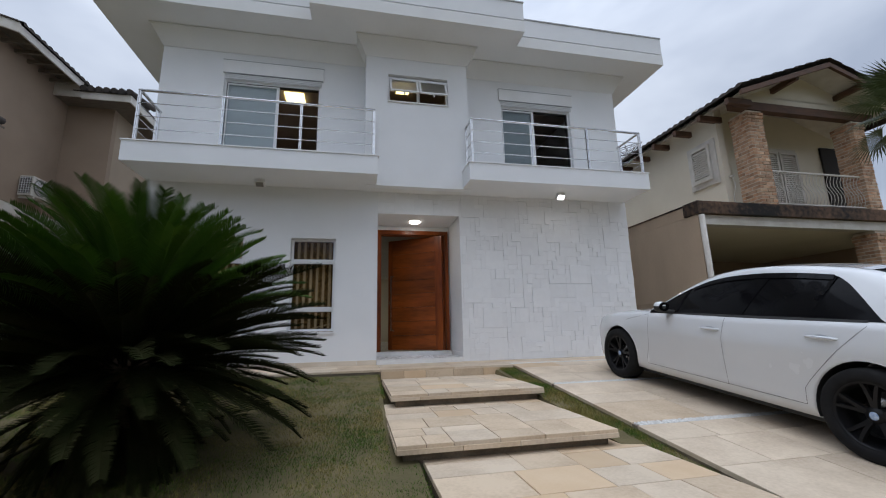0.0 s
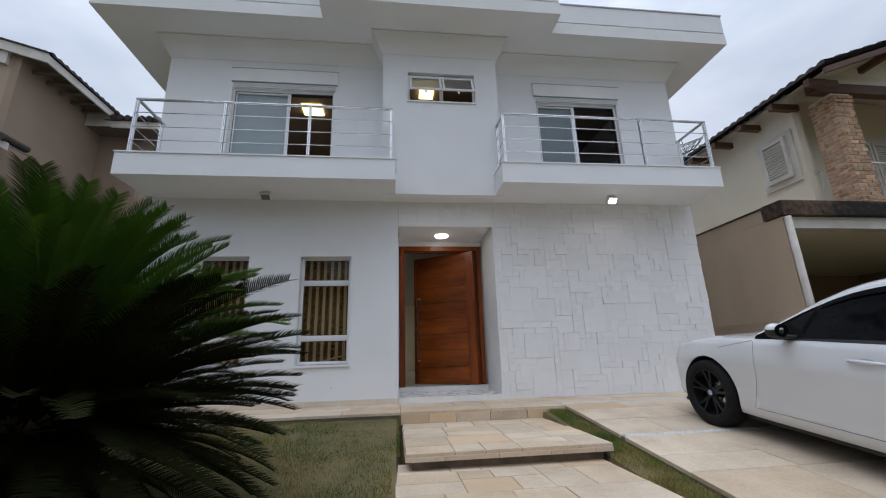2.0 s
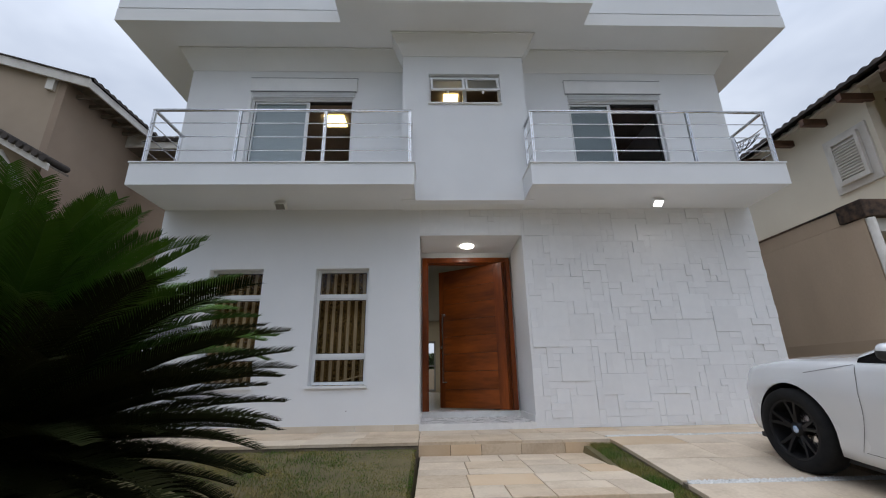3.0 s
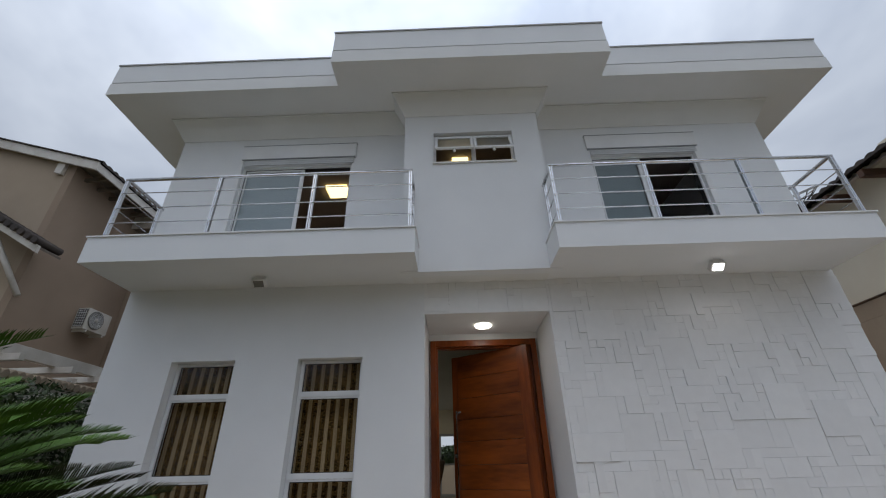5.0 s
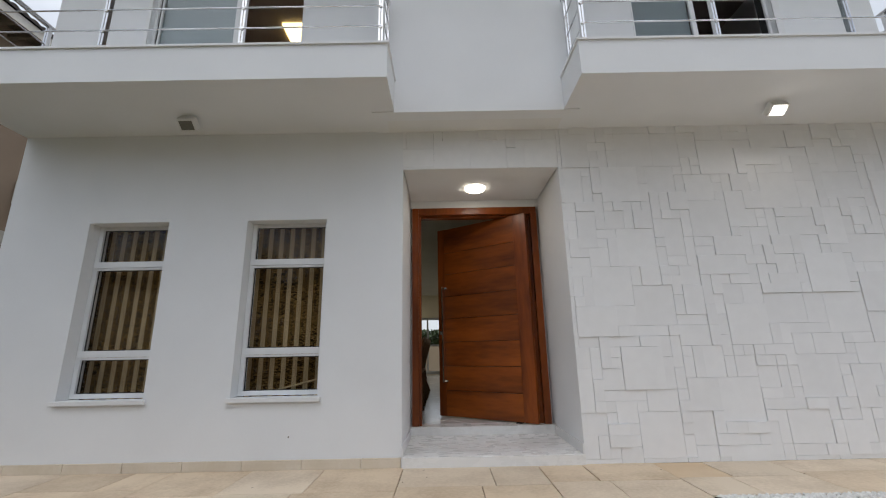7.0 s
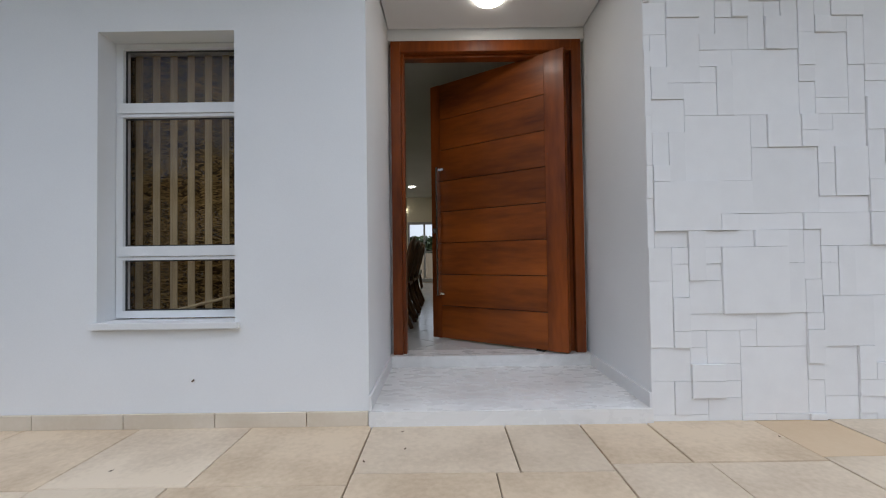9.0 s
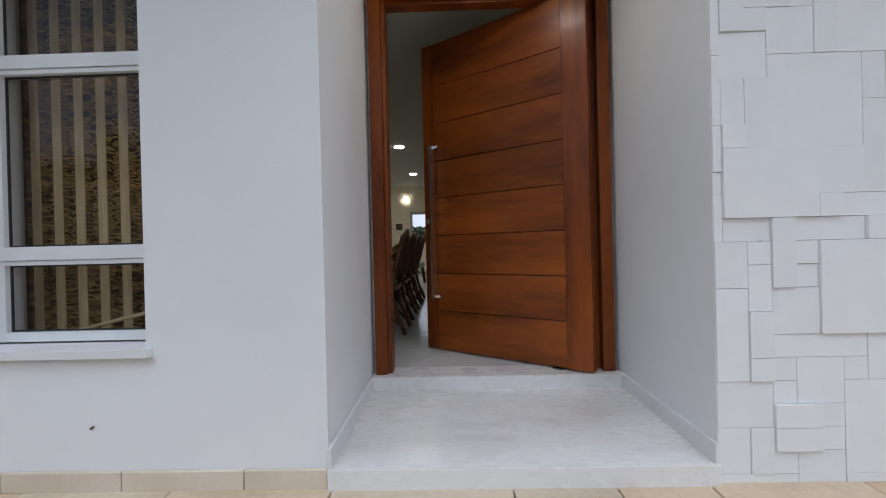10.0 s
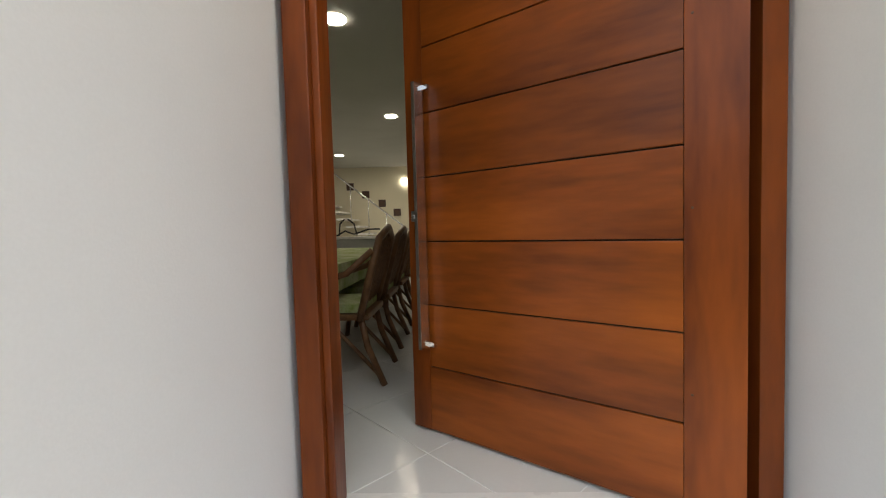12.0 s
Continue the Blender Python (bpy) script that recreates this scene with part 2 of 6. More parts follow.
M_STAINED = mat("stained_concrete", (0.15, 0.088, 0.055), (0.012, 0.011, 0.010), rough=0.95, scale=0.5, fine=9, bump=0.06, grain=0.30, lo=0.40, hi=0.56)
# timber colour darkened to hold the shade under the eaves
M_EAVES_SHADE = mat("shaded_eaves_timber", (0.20, 0.165, 0.13), (0.13, 0.105, 0.08), rough=0.9, scale=4, stretch=(1, 6, 1))
M_SLAT = mat("grey_shutter_slat", (0.58, 0.59, 0.60), (0.52, 0.53, 0.54), rough=0.5, scale=5)
M_CAP = mat("grey_metal_capping", (0.40, 0.41, 0.42), (0.34, 0.35, 0.36), rough=0.45, scale=3, fine=60, bump=0.0)
M_WPAINT = mat("aged_white_paint", (0.66, 0.63, 0.58), (0.52, 0.48, 0.42), rough=0.7, scale=3)
# cycad leaf in two copies: brighter lit crown, near-black lower fronds as painted shade
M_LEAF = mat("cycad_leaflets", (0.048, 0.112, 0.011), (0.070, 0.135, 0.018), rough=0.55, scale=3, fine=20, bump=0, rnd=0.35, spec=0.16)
M_LEAF_SHADE = mat("shaded_cycad_leaflets", (0.012, 0.017, 0.005), (0.024, 0.024, 0.010), rough=0.9, scale=3, fine=20, bump=0, rnd=0.25, spec=0.02)
M_BARK = mat("cycad_trunk", (0.06, 0.04, 0.025), (0.10, 0.07, 0.045), rough=1.0, scale=14, bump=0.09, dist=0.02)
M_PALM = mat("palm_leaves", (0.055, 0.085, 0.025), (0.09, 0.12, 0.045), rough=0.5, scale=3, bump=0, rnd=0.25)
M_HEDGE = mat("hedge_leaves", (0.022, 0.042, 0.010), (0.05, 0.075, 0.018), rough=0.6, scale=4, bump=0, island=True, rnd=0.4)
M_CARP = mat("white_car_paint", (0.66, 0.67, 0.68), (0.64, 0.65, 0.66), rough=0.25, scale=1, fine=4, bump=0.0, coat=1.0)
M_CARB = mat("gloss_black_trim", (0.012, 0.012, 0.013), (0.018, 0.018, 0.019), rough=0.10, scale=4, bump=0.0)
M_CARM = mat("matt_black_plastic", (0.02, 0.02, 0.02), (0.03, 0.03, 0.03), rough=0.65, scale=10, bump=0.01)
M_CARG = mat("dark_tinted_car_glass", (0.004, 0.004, 0.005), (0.006, 0.006, 0.007), rough=0.05, scale=3, bump=0.0, spec=0.12)
M_TYRE = mat("tyre_rubber", (0.010, 0.010, 0.011), (0.017, 0.017, 0.017), rough=0.9, scale=14, fine=120, bump=0.02, spec=0.2)
M_RIM = mat("gloss_black_alloy", (0.007, 0.007, 0.008), (0.012, 0.012, 0.013), rough=0.35, metal=0.0, scale=6, bump=0.0, spec=0.2)
M_CHROME = mat("chrome", (0.8, 0.8, 0.82), (0.75, 0.75, 0.77), rough=0.08, metal=1.0, scale=6, bump=0.0)
M_BADGE = mat("badge_blue_white", (0.55, 0.62, 0.72), (0.12, 0.25, 0.5), rough=0.25, scale=40, bump=0.0)
M_RATTAN = mat("dark_rattan", (0.10, 0.040, 0.014), (0.19, 0.088, 0.033), rough=0.45, scale=20, fine=90, bump=0.03)
M_CLOTH = mat("green_leaf_cloth", (0.22, 0.30, 0.06), (0.55, 0.58, 0.36), rough=0.85, scale=7, fine=60, bump=0.02)
M_GREY = mat("grey_upholstery", (0.42, 0.43, 0.41), (0.36, 0.37, 0.35), rough=0.9, scale=8, fine=150)
M_IRON = mat("black_iron", (0.015, 0.015, 0.015), rough=0.5, scale=12)
M_PIC = mat("dark_picture", (0.045, 0.022, 0.014), (0.09, 0.045, 0.03), rough=0.5, scale=25)


# ---- building helpers ----
def box(bm, x0, x1, y0, y1, z0, z1, bevel=0.0):
    v = [bm.verts.new((x, y, z)) for z in (z0, z1) for y in (y0, y1) for x in (x0, x1)]
    fs = [bm.faces.new([v[i] for i in q]) for q in ((0, 2, 3, 1), (4, 5, 7, 6), (0, 1, 5, 4), (2, 6, 7, 3), (0, 4, 6, 2), (1, 3, 7, 5))]
    if bevel:
        es = list({e for f in fs for e in f.edges})
        bmesh.ops.bevel(bm, geom=es, offset=bevel, segments=2, affect="EDGES", profile=0.7)
    return v


def boxes(*dims, bevel=0.0):
    bm = bmesh.new()
    for d in dims:
        box(bm, *d, bevel=bevel)
    return bm


def tube(bm, a, b, r, seg=8, r2=None):
    a, b = Vector(a), Vector(b)
    q = (b - a).to_track_quat("Z", "Y")
    rings = []
    for p, rad in ((a, r), (b, r if r2 is None else r2)):
        rings.append([bm.verts.new(p + q @ Vector((rad * math.cos(2 * math.pi * k / seg), rad * math.sin(2 * math.pi * k / seg), 0))) for k in range(seg)])
    for k in range(seg):
        f = bm.faces.new((rings[0][k], rings[0][(k + 1) % seg], rings[1][(k + 1) % seg], rings[1][k]))
        f.smooth = True
    bm.faces.new(rings[0][::-1])
    bm.faces.new(rings[1])


def path_tube(bm, pts, r, seg=7):
    """One continuous round bar along a bent line."""
    pts = [Vector(p) for p in pts]
    closed = (pts[0] - pts[-1]).length < 1e-5
    if closed:
        pts = pts[:-1]
    n = len(pts)
    rings = []
    side = None
    for i, p in enumerate(pts):
        a = pts[i] - pts[i - 1] if i or closed else pts[1] - pts[0]
        b = pts[(i + 1) % n] - pts[i] if i < n - 1 or closed else a
        a, b = a.normalized(), b.normalized()
        t = (a + b).normalized()
        if side is None:
            side = t.orthogonal().normalized()
        side = (side - t * side.dot(t)).normalized()
        other = t.cross(side)
        bend = (a - b)
        k = 1.0 / max(0.35, t.dot(b))
        ring = []
        for j in range(seg):
            d = side * math.cos(2 * math.pi * j / seg) + other * math.sin(2 * math.pi * j / seg)
            if bend.length > 1e-4:
                w = bend.normalized()
                d = d + w * d.dot(w) * (k - 1)
            ring.append(bm.verts.new(p + d * r))
        rings.append(ring)
    pairs = list(zip(rings[:-1], rings[1:])) + ([(rings[-1], rings[0])] if closed else [])
    for ra, rb in pairs:
        shift = min(range(seg), key=lambda q: (ra[0].co - rb[q].co).length) if closed and rb is rings[0] else 0
        for j in range(seg):
            bm.faces.new((ra[j], ra[(j + 1) % seg], rb[(j + 1 + shift) % seg], rb[(j + shift) % seg])).smooth = True
    if not closed:
        bm.faces.new(rings[0][::-1])
        bm.faces.new(rings[-1])


def lathe(bm, profile, seg=32, axis="Y"):
    """Turns (radius, along) pairs round an axis."""
    rings = []
    for rad, h in profile:
        ring = []
        for k in range(seg):
            c, s = rad * math.cos(2 * math.pi * k / seg), rad * math.sin(2 * math.pi * k / seg)
            ring.append(bm.verts.new((c, h, s) if axis == "Y" else (c, s, h)))
        rings.append(ring)
    for a, b in zip(rings[:-1], rings[1:]):
        for k in range(seg):
            f = bm.faces.new((a[k], a[(k + 1) % seg], b[(k + 1) % seg], b[k]))
            f.smooth = True
    return rings


def mesh_of(name, bm, material):
    bmesh.ops.recalc_face_normals(bm, faces=bm.faces[:])
    me = bpy.data.meshes.new(name)
    bm.to_mesh(me)
    bm.free()
    me.materials.append(material)
    return me


def root(name, at, label, category, group="", kind=""):
    ob = new(name)
    ob.empty_display_size = 0.1
    ob.location = at
    return tagged(ob, label, category, group, kind)


def place_of(ob):
    p = Vector(ob.location)
    while ob.parent:
        ob = ob.parent
        p = p + Vector(ob.location)
    return p


def part(name, bm, material, parent, label="", local=False):
    """One mesh object under a thing; the bmesh is in world metres unless local."""
    if not local:
        bmesh.ops.translate(bm, verts=bm.verts[:], vec=-place_of(parent))
    ob = new(name, mesh_of(name, bm, material))
    ob.parent = parent
    return tagged(ob, label)


def solid(name, bm, material, label, category, kind="structure", group=""):
    ob = new(name, mesh_of(name, bm, material))
    return tagged(ob, label, category, group, kind)


def wall_cells(xs, zs, y0, y1, holes):
    """A wall along x with real openings: xs and zs are the cut lines, holes are (x0, x1, z0, z1)."""
    bm = bmesh.new()
    full = lambda i, j: 0 <= i < len(xs) - 1 and 0 <= j < len(zs) - 1 and not any(
        h[0] - 1e-6 <= xs[i] and xs[i + 1] <= h[1] + 1e-6 and h[2] - 1e-6 <= zs[j] and zs[j + 1] <= h[3] + 1e-6 for h in holes)
    quad = lambda *p: bm.faces.new([bm.verts.new(q) for q in p])
    for i in range(len(xs) - 1):
        for j in range(len(zs) - 1):
            if not full(i, j):
                continue
            a, b, c, d = xs[i], xs[i + 1], zs[j], zs[j + 1]
            quad((a, y0, c), (b, y0, c), (b, y0, d), (a, y0, d))
            quad((a, y1, c), (a, y1, d), (b, y1, d), (b, y1, c))
            if not full(i - 1, j):
                quad((a, y0, c), (a, y0, d), (a, y1, d), (a, y1, c))
            if not full(i + 1, j):
                quad((b, y0, c), (b, y1, c), (b, y1, d), (b, y0, d))
            if not full(i, j - 1):
                quad((a, y0, c), (a, y1, c), (b, y1, c), (b, y0, c))
            if not full(i, j + 1):
                quad((a, y0, d), (b, y0, d), (b, y1, d), (a, y1, d))
    bmesh.ops.remove_doubles(bm, verts=bm.verts[:], dist=1e-5)
    return bm


def wall(name, x0, x1, z0, z1, y0, y1, holes, material, label):
    xs = sorted({x0, x1, *[h[0] for h in holes], *[h[1] for h in holes]})
    zs = sorted({z0, z1, *[h[2] for h in holes], *[h[3] for h in holes]})
    return solid(name, wall_cells(xs, zs, y0, y1, holes), material, label, "wall")


# ---- levels and lines of the house ----
WALL_Y, BOX_Y, BALC_Y, ROOF_Y, ROOF_C = 8.04, 7.66, 7.14, 7.30, 6.88
X_L, X_R = -3.25, 6.15
TERR, PORCH, FLOOR, SOFFIT, BALC_TOP, EAVE, ROOF_T = 0.572, 0.655, 0.742, 3.83, 4.185, 6.85, 7.53
PX0, PX1, PZ = 0.742, 2.353, 3.385
WIN = [(-2.405, -1.610), (-0.820, -0.025)]
WZ0, WZ1 = 1.160, 2.865


def ground_z(y):
    if y > 6.95:
        return 0.50
    if y > 3.0:
        return 0.50 - 0.109 * (6.95 - y)
    return max(-0.10, 0.069 - 0.04 * (3.0 - y))


def drive_z(y):
    return min(TERR, TERR - 0.108 * (7.0 - y)) if y > -1.0 else TERR - 0.108 * 8.0


# ground: one sheet to the horizon
bm = bmesh.new()
gx = [-400, -60, -20, -8, -3.3, -1, 0.70, 0.76, 2.56, 2.62, 2.9, 8, 20, 60, 400]
gy = [-400, -60, -12, -3, -1, 0, 1, 2, 3, 4, 5, 6, 6.95, 7.5, 9, 20, 60, 400]
gv = [[bm.verts.new((x, y, ground_z(y) if y > -3 else -0.12)) for x in gx] for y in gy]
for j in range(len(gy) - 1):
    for i in range(len(gx) - 1):
        bm.faces.new((gv[j][i], gv[j][i + 1], gv[j + 1][i + 1], gv[j + 1][i]))
# the driveway's bed is cut out of the lawn by lowering it
for row, y in zip(gv, gy):
    for v, x in zip(row, gx):
        if x in (0.76, 2.56) and -3 <= y <= 8:
            v.co.z -= 0.22
        if x in (0.70, 0.76) and y <= 4:
            v.co.x += 0.17
        if x in (8,) and -3 <= y <= 7:
            v.co.z = min(v.co.z, drive_z(y) - 0.12)
        if x == 2.9 and -3 <= y <= 7:
            v.co.z = min(v.co.z + 0.02, drive_z(y) - 0.06)
solid("ground", bm, M_SOIL, "sloping front lawn earth with sparse yellowing grass", "ground")

# ---- house shell ----
UPL, UPR = (-2.165, -0.415, 4.05, 5.945), (3.365, 4.99, 4.05, 5.925)
wall("wall_front_left", X_L, PX0, 0.0, SOFFIT, WALL_Y, WALL_Y + 0.25, [(a, b, WZ0, WZ1) for a, b in WIN], M_WALL,
     "smooth white rendered front wall with two tall windows")
wall("wall_front_right", PX1 + 0.182, X_R - 0.02, 0.0, SOFFIT, WALL_Y + 0.03, WALL_Y + 0.25, [], M_STONE_J, "backing wall behind the white stone cladding")
solid("wall_over_porch", boxes((PX0, PX1 + 0.18, WALL_Y + 0.03, WALL_Y + 0.25, PZ + 0.102, SOFFIT)), M_STONE_J, "lintel wall over the entrance porch", "wall")
wall("wall_upper", X_L, X_R, SOFFIT + 0.004, EAVE, WALL_Y, WALL_Y + 0.2, [UPL, UPR, (0.6, 2.4, 4.05, 6.79)], M_WALL,
     "white rendered upper wall with two sliding balcony doors")
WC = (0.905, 2.098, 5.555, 6.15)
wall("wall_box_front", 0.47, 2.505, SOFFIT - 0.012, EAVE, BOX_Y, BOX_Y + 0.15, [WC], M_WALL, "projecting white bay with a small bathroom window")
solid("wall_box_sides", boxes((0.47, 0.60, BOX_Y + 0.15, WALL_Y, SOFFIT - 0.012, EAVE), (2.375, 2.505, BOX_Y + 0.15, WALL_Y, SOFFIT - 0.012, EAVE)), M_WALL,
      "side walls of the projecting white bay", "wall")
solid("wall_box_floor", boxes((0.60, 2.375, BOX_Y + 0.15, WALL_Y, SOFFIT - 0.012, SOFFIT + 0.2)), M_SOFFIT, "painted underside of the projecting bay", "soffit")
solid("wall_west", boxes((X_L, X_L + 0.2, WALL_Y + 0.25, 19.0, 0.0, SOFFIT), (X_L, X_L + 0.2, WALL_Y + 0.2, 19.0, SOFFIT + 0.004, EAVE)), M_WALL,
      "white rendered side wall of the house", "wall")
solid("wall_east", boxes((X_R - 0.2, X_R - 0.02, WALL_Y + 0.25, 19.0, 0.0, SOFFIT), (X_R - 0.2, X_R, WALL_Y + 0.2, 19.0, SOFFIT + 0.004, EAVE)), M_WALL,
      "white rendered side wall of the house", "wall")
wall("wall_back", X_L, X_R, 0.0, EAVE, 19.0, 19.2, [(0.02, 1.1, FLOOR, 2.70)], M_CREAM, "cream painted back wall of the living hall with a glazed door")
# floors and ceilings inside
solid("floor_slab", boxes((X_L + 0.2, X_R - 0.2, 9.12, 19.0, 0.3, FLOOR - 0.012)), M_JOINT, "concrete bed under the tiled hall floor", "floor")
solid("ceiling", boxes((X_L + 0.2, X_R - 0.2, 9.12, 19.0, 3.50, 3.62)), M_INNER, "plain painted hall ceiling", "ceiling")
solid("ceiling_front_rooms", boxes((X_L + 0.2, PX0 - 0.18, WALL_Y + 0.25, 9.12, 3.50, 3.62), (PX1 + 0.18, X_R - 0.2, WALL_Y + 0.25, 9.12, 3.50, 3.62)), M_INNER,
      "plain painted ceiling of the front rooms", "ceiling")
solid("floor_front_rooms", boxes((X_L + 0.2, PX0 - 0.18, WALL_Y + 0.25, 9.12, 0.3, FLOOR), (PX1 + 0.18, X_R - 0.2, WALL_Y + 0.25, 9.12, 0.3, FLOOR)), M_TILE,
      "white tiled floor of the front rooms", "floor")
solid("wall_hall_side", boxes((2.75, 2.9, 9.12, 19.0, FLOOR - 0.01, 3.5)), M_INNER, "plain painted wall along the hall", "wall")
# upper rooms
solid("floor_upper", boxes((X_L + 0.2, X_R - 0.2, WALL_Y + 0.2, 13.0, SOFFIT + 0.1, 4.05)), M_ROOM, "floor of the upper rooms, its dimness put into the colour", "floor")
solid("ceiling_upper", boxes((X_L + 0.2, X_R - 0.2, WALL_Y + 0.2, 13.0, 6.79, 6.845), (0.6, 2.375, BOX_Y + 0.15, WALL_Y + 0.198, 6.79, 6.845)), M_ROOM, "ceiling of the upper rooms, its dimness put into the colour", "ceiling")
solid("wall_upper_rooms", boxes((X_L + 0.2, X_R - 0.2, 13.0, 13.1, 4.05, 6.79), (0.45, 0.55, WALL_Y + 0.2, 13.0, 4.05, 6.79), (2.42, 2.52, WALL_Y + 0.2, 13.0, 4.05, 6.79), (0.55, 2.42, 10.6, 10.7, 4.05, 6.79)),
      M_ROOM, "inner walls of the upper rooms, their dimness put into the colour", "wall")

# roof slab with its stepped fascia and thin metal cap
for nm, x0, x1, y0 in (("roof_left", -4.17, -0.54, ROOF_Y), ("roof_centre", -0.54, 3.50, ROOF_C), ("roof_right", 3.50, 6.98, ROOF_Y)):
    yb = 19.9
    solid(nm, boxes((x0, x1, y0, yb, EAVE, EAVE + 0.24)), M_SOFFIT, "flat overhanging white roof slab", "roof")
    solid(nm + "_fascia", boxes((x0 + 0.03, x1 - 0.03, y0 + 0.05, yb, EAVE + 0.24, EAVE + 0.268), (x0 + 0.003, x1 - 0.003, y0 + 0.003, yb, EAVE + 0.268, ROOF_T - 0.03)), M_WALL, "white roof fascia above a shadow groove", "fascia")
    solid(nm + "_cap", boxes((x0 - 0.012 if nm != "roof_right" else x0 + 0.002, x1 + 0.012 if nm != "roof_left" else x1 - 0.002, y0 - 0.012, yb, ROOF_T - 0.03, ROOF_T), bevel=0.006), M_CAP, "thin grey metal capping along the roof edge", "capping")
# sloped plaster cornice, mitred round the corners of the house and the bay
bm = bmesh.new()
line = [(X_L, 19.0), (X_L, WALL_Y), (0.47, WALL_Y), (0.47, BOX_Y), (2.505, BOX_Y), (2.505, WALL_Y), (X_R, WALL_Y), (X_R, 19.0)]
sides = [(-1, 0), (0, -1), (-1, 0), (0, -1), (1, 0), (0, -1), (1, 0)]
prev = None
for k, (px, py) in enumerate(line):
    ns = {sides[max(k - 1, 0)], sides[min(k, 6)]}
    dx, dy = sum(q[0] for q in ns), sum(q[1] for q in ns)
    row = [bm.verts.new((px + dx * o, py + dy * o, z)) for o, z in ((0.002, 6.50), (0.014, 6.50), (0.018, 6.515), (0.185, EAVE - 0.030), (0.205, EAVE - 0.030), (0.205, EAVE - 0.003))]
    if prev:
        for q in range(6):
            bm.faces.new((prev[q], prev[(q + 1) % 6], row[(q + 1) % 6], row[q]))
    prev = row
solid("cornice", bm, M_SOFFIT, "sloped plaster cornice under the eaves", "cornice")

# balconies: low parapet, floor, stone coping
for nm, x0, x1 in (("balcony_left", X_L, 0.69), ("balcony_right", 2.352, 6.10)):
    solid(nm, boxes((x0, x1, BALC_Y, WALL_Y - 0.002, SOFFIT, SOFFIT + 0.18), (x0, x1, BALC_Y, BALC_Y + 0.13, SOFFIT + 0.18, BALC_TOP - 0.022),
                    (x0, x0 + 0.13, BALC_Y + 0.13, WALL_Y - 0.002, SOFFIT + 0.18, BALC_TOP - 0.022), (x1 - 0.13, x1, BALC_Y + 0.13, (BOX_Y if x1 < 1 else WALL_Y) - 0.002, SOFFIT + 0.18, BALC_TOP - 0.022)),
          M_WALL, "cantilevered white balcony with a low parapet", "balcony")
    solid(nm + "_coping", boxes((x0 - 0.015, x1 + 0.015, BALC_Y - 0.015, BALC_Y + 0.15, BALC_TOP - 0.022, BALC_TOP), (x0 - 0.015, x0 + 0.15, BALC_Y + 0.15, BOX_Y - 0.004 if x0 > 0 else WALL_Y - 0.004, BALC_TOP - 0.022, BALC_TOP),
                                (x1 - 0.15, x1 + 0.015, BALC_Y + 0.15, BOX_Y - 0.004 if x1 < 1 else WALL_Y - 0.004, BALC_TOP - 0.022, BALC_TOP), bevel=0.004), M_TRIM,
          "thin pale stone coping on the balcony parapet", "coping")


# ---- balcony railings ----
def railing(x0, x1, end_l, end_r, label):
    y = BALC_Y + 0.065
    top = 5.07
    r = root("balcony_railing", ((x0 + x1) / 2, y, BALC_TOP), label, "railing", "balcony railings")
    n = 4
    xs = [x0 + (x1 - x0) * k / (n - 1) for k in range(n)]
    posts = [(x, y) for x in xs] + [(x0, end_l), (x1, end_r)]
    for x, yy in posts:
        bm = bmesh.new()
        for dx in (-0.012, 0.012):
            box(bm, x + dx - 0.008, x + dx + 0.008, yy - 0.02, yy + 0.02, BALC_TOP, top - 0.02)
        box(bm, x - 0.035, x + 0.035, yy - 0.035, yy + 0.035, BALC_TOP, BALC_TOP + 0.008)
        part("post", bm, M_STEEL, r, "twin flat steel post")
    bm = bmesh.new()
    path_tube(bm, [(x0, end_l + 0.05, top), (x0, y, top), (x1, y, top), (x1, end_r + 0.05, top)], 0.024, 12)
    part("handrail", bm, M_STEEL, r, "round polished handrail")
    for k in range(3):
        z = BALC_TOP + (0.20, 0.42, 0.65)[k]
        bm = bmesh.new()
        path_tube(bm, [(x0, end_l + 0.03, z), (x0, y - 0.025, z), (x1, y - 0.025, z), (x1, end_r + 0.03, z)], 0.0075, 8)
        part("rail", bm, M_STEEL, r, "thin horizontal steel rail")
    for x, yy in posts[:4]:
        for k in range(3):
            z = BALC_TOP + (0.20, 0.42, 0.65)[k]
            bm = bmesh.new()
            tube(bm, (x, yy - 0.03, z), (x, yy, z), 0.016, 8)
            part("bracket", bm, M_STEEL, r)
    return r


railing(X_L + 0.14, 0.62, 7.86, 7.58, "polished steel railing on the long balcony parapet")
railing(2.43, 6.03, 7.58, 7.86, "polished steel railing on the wide balcony parapet")


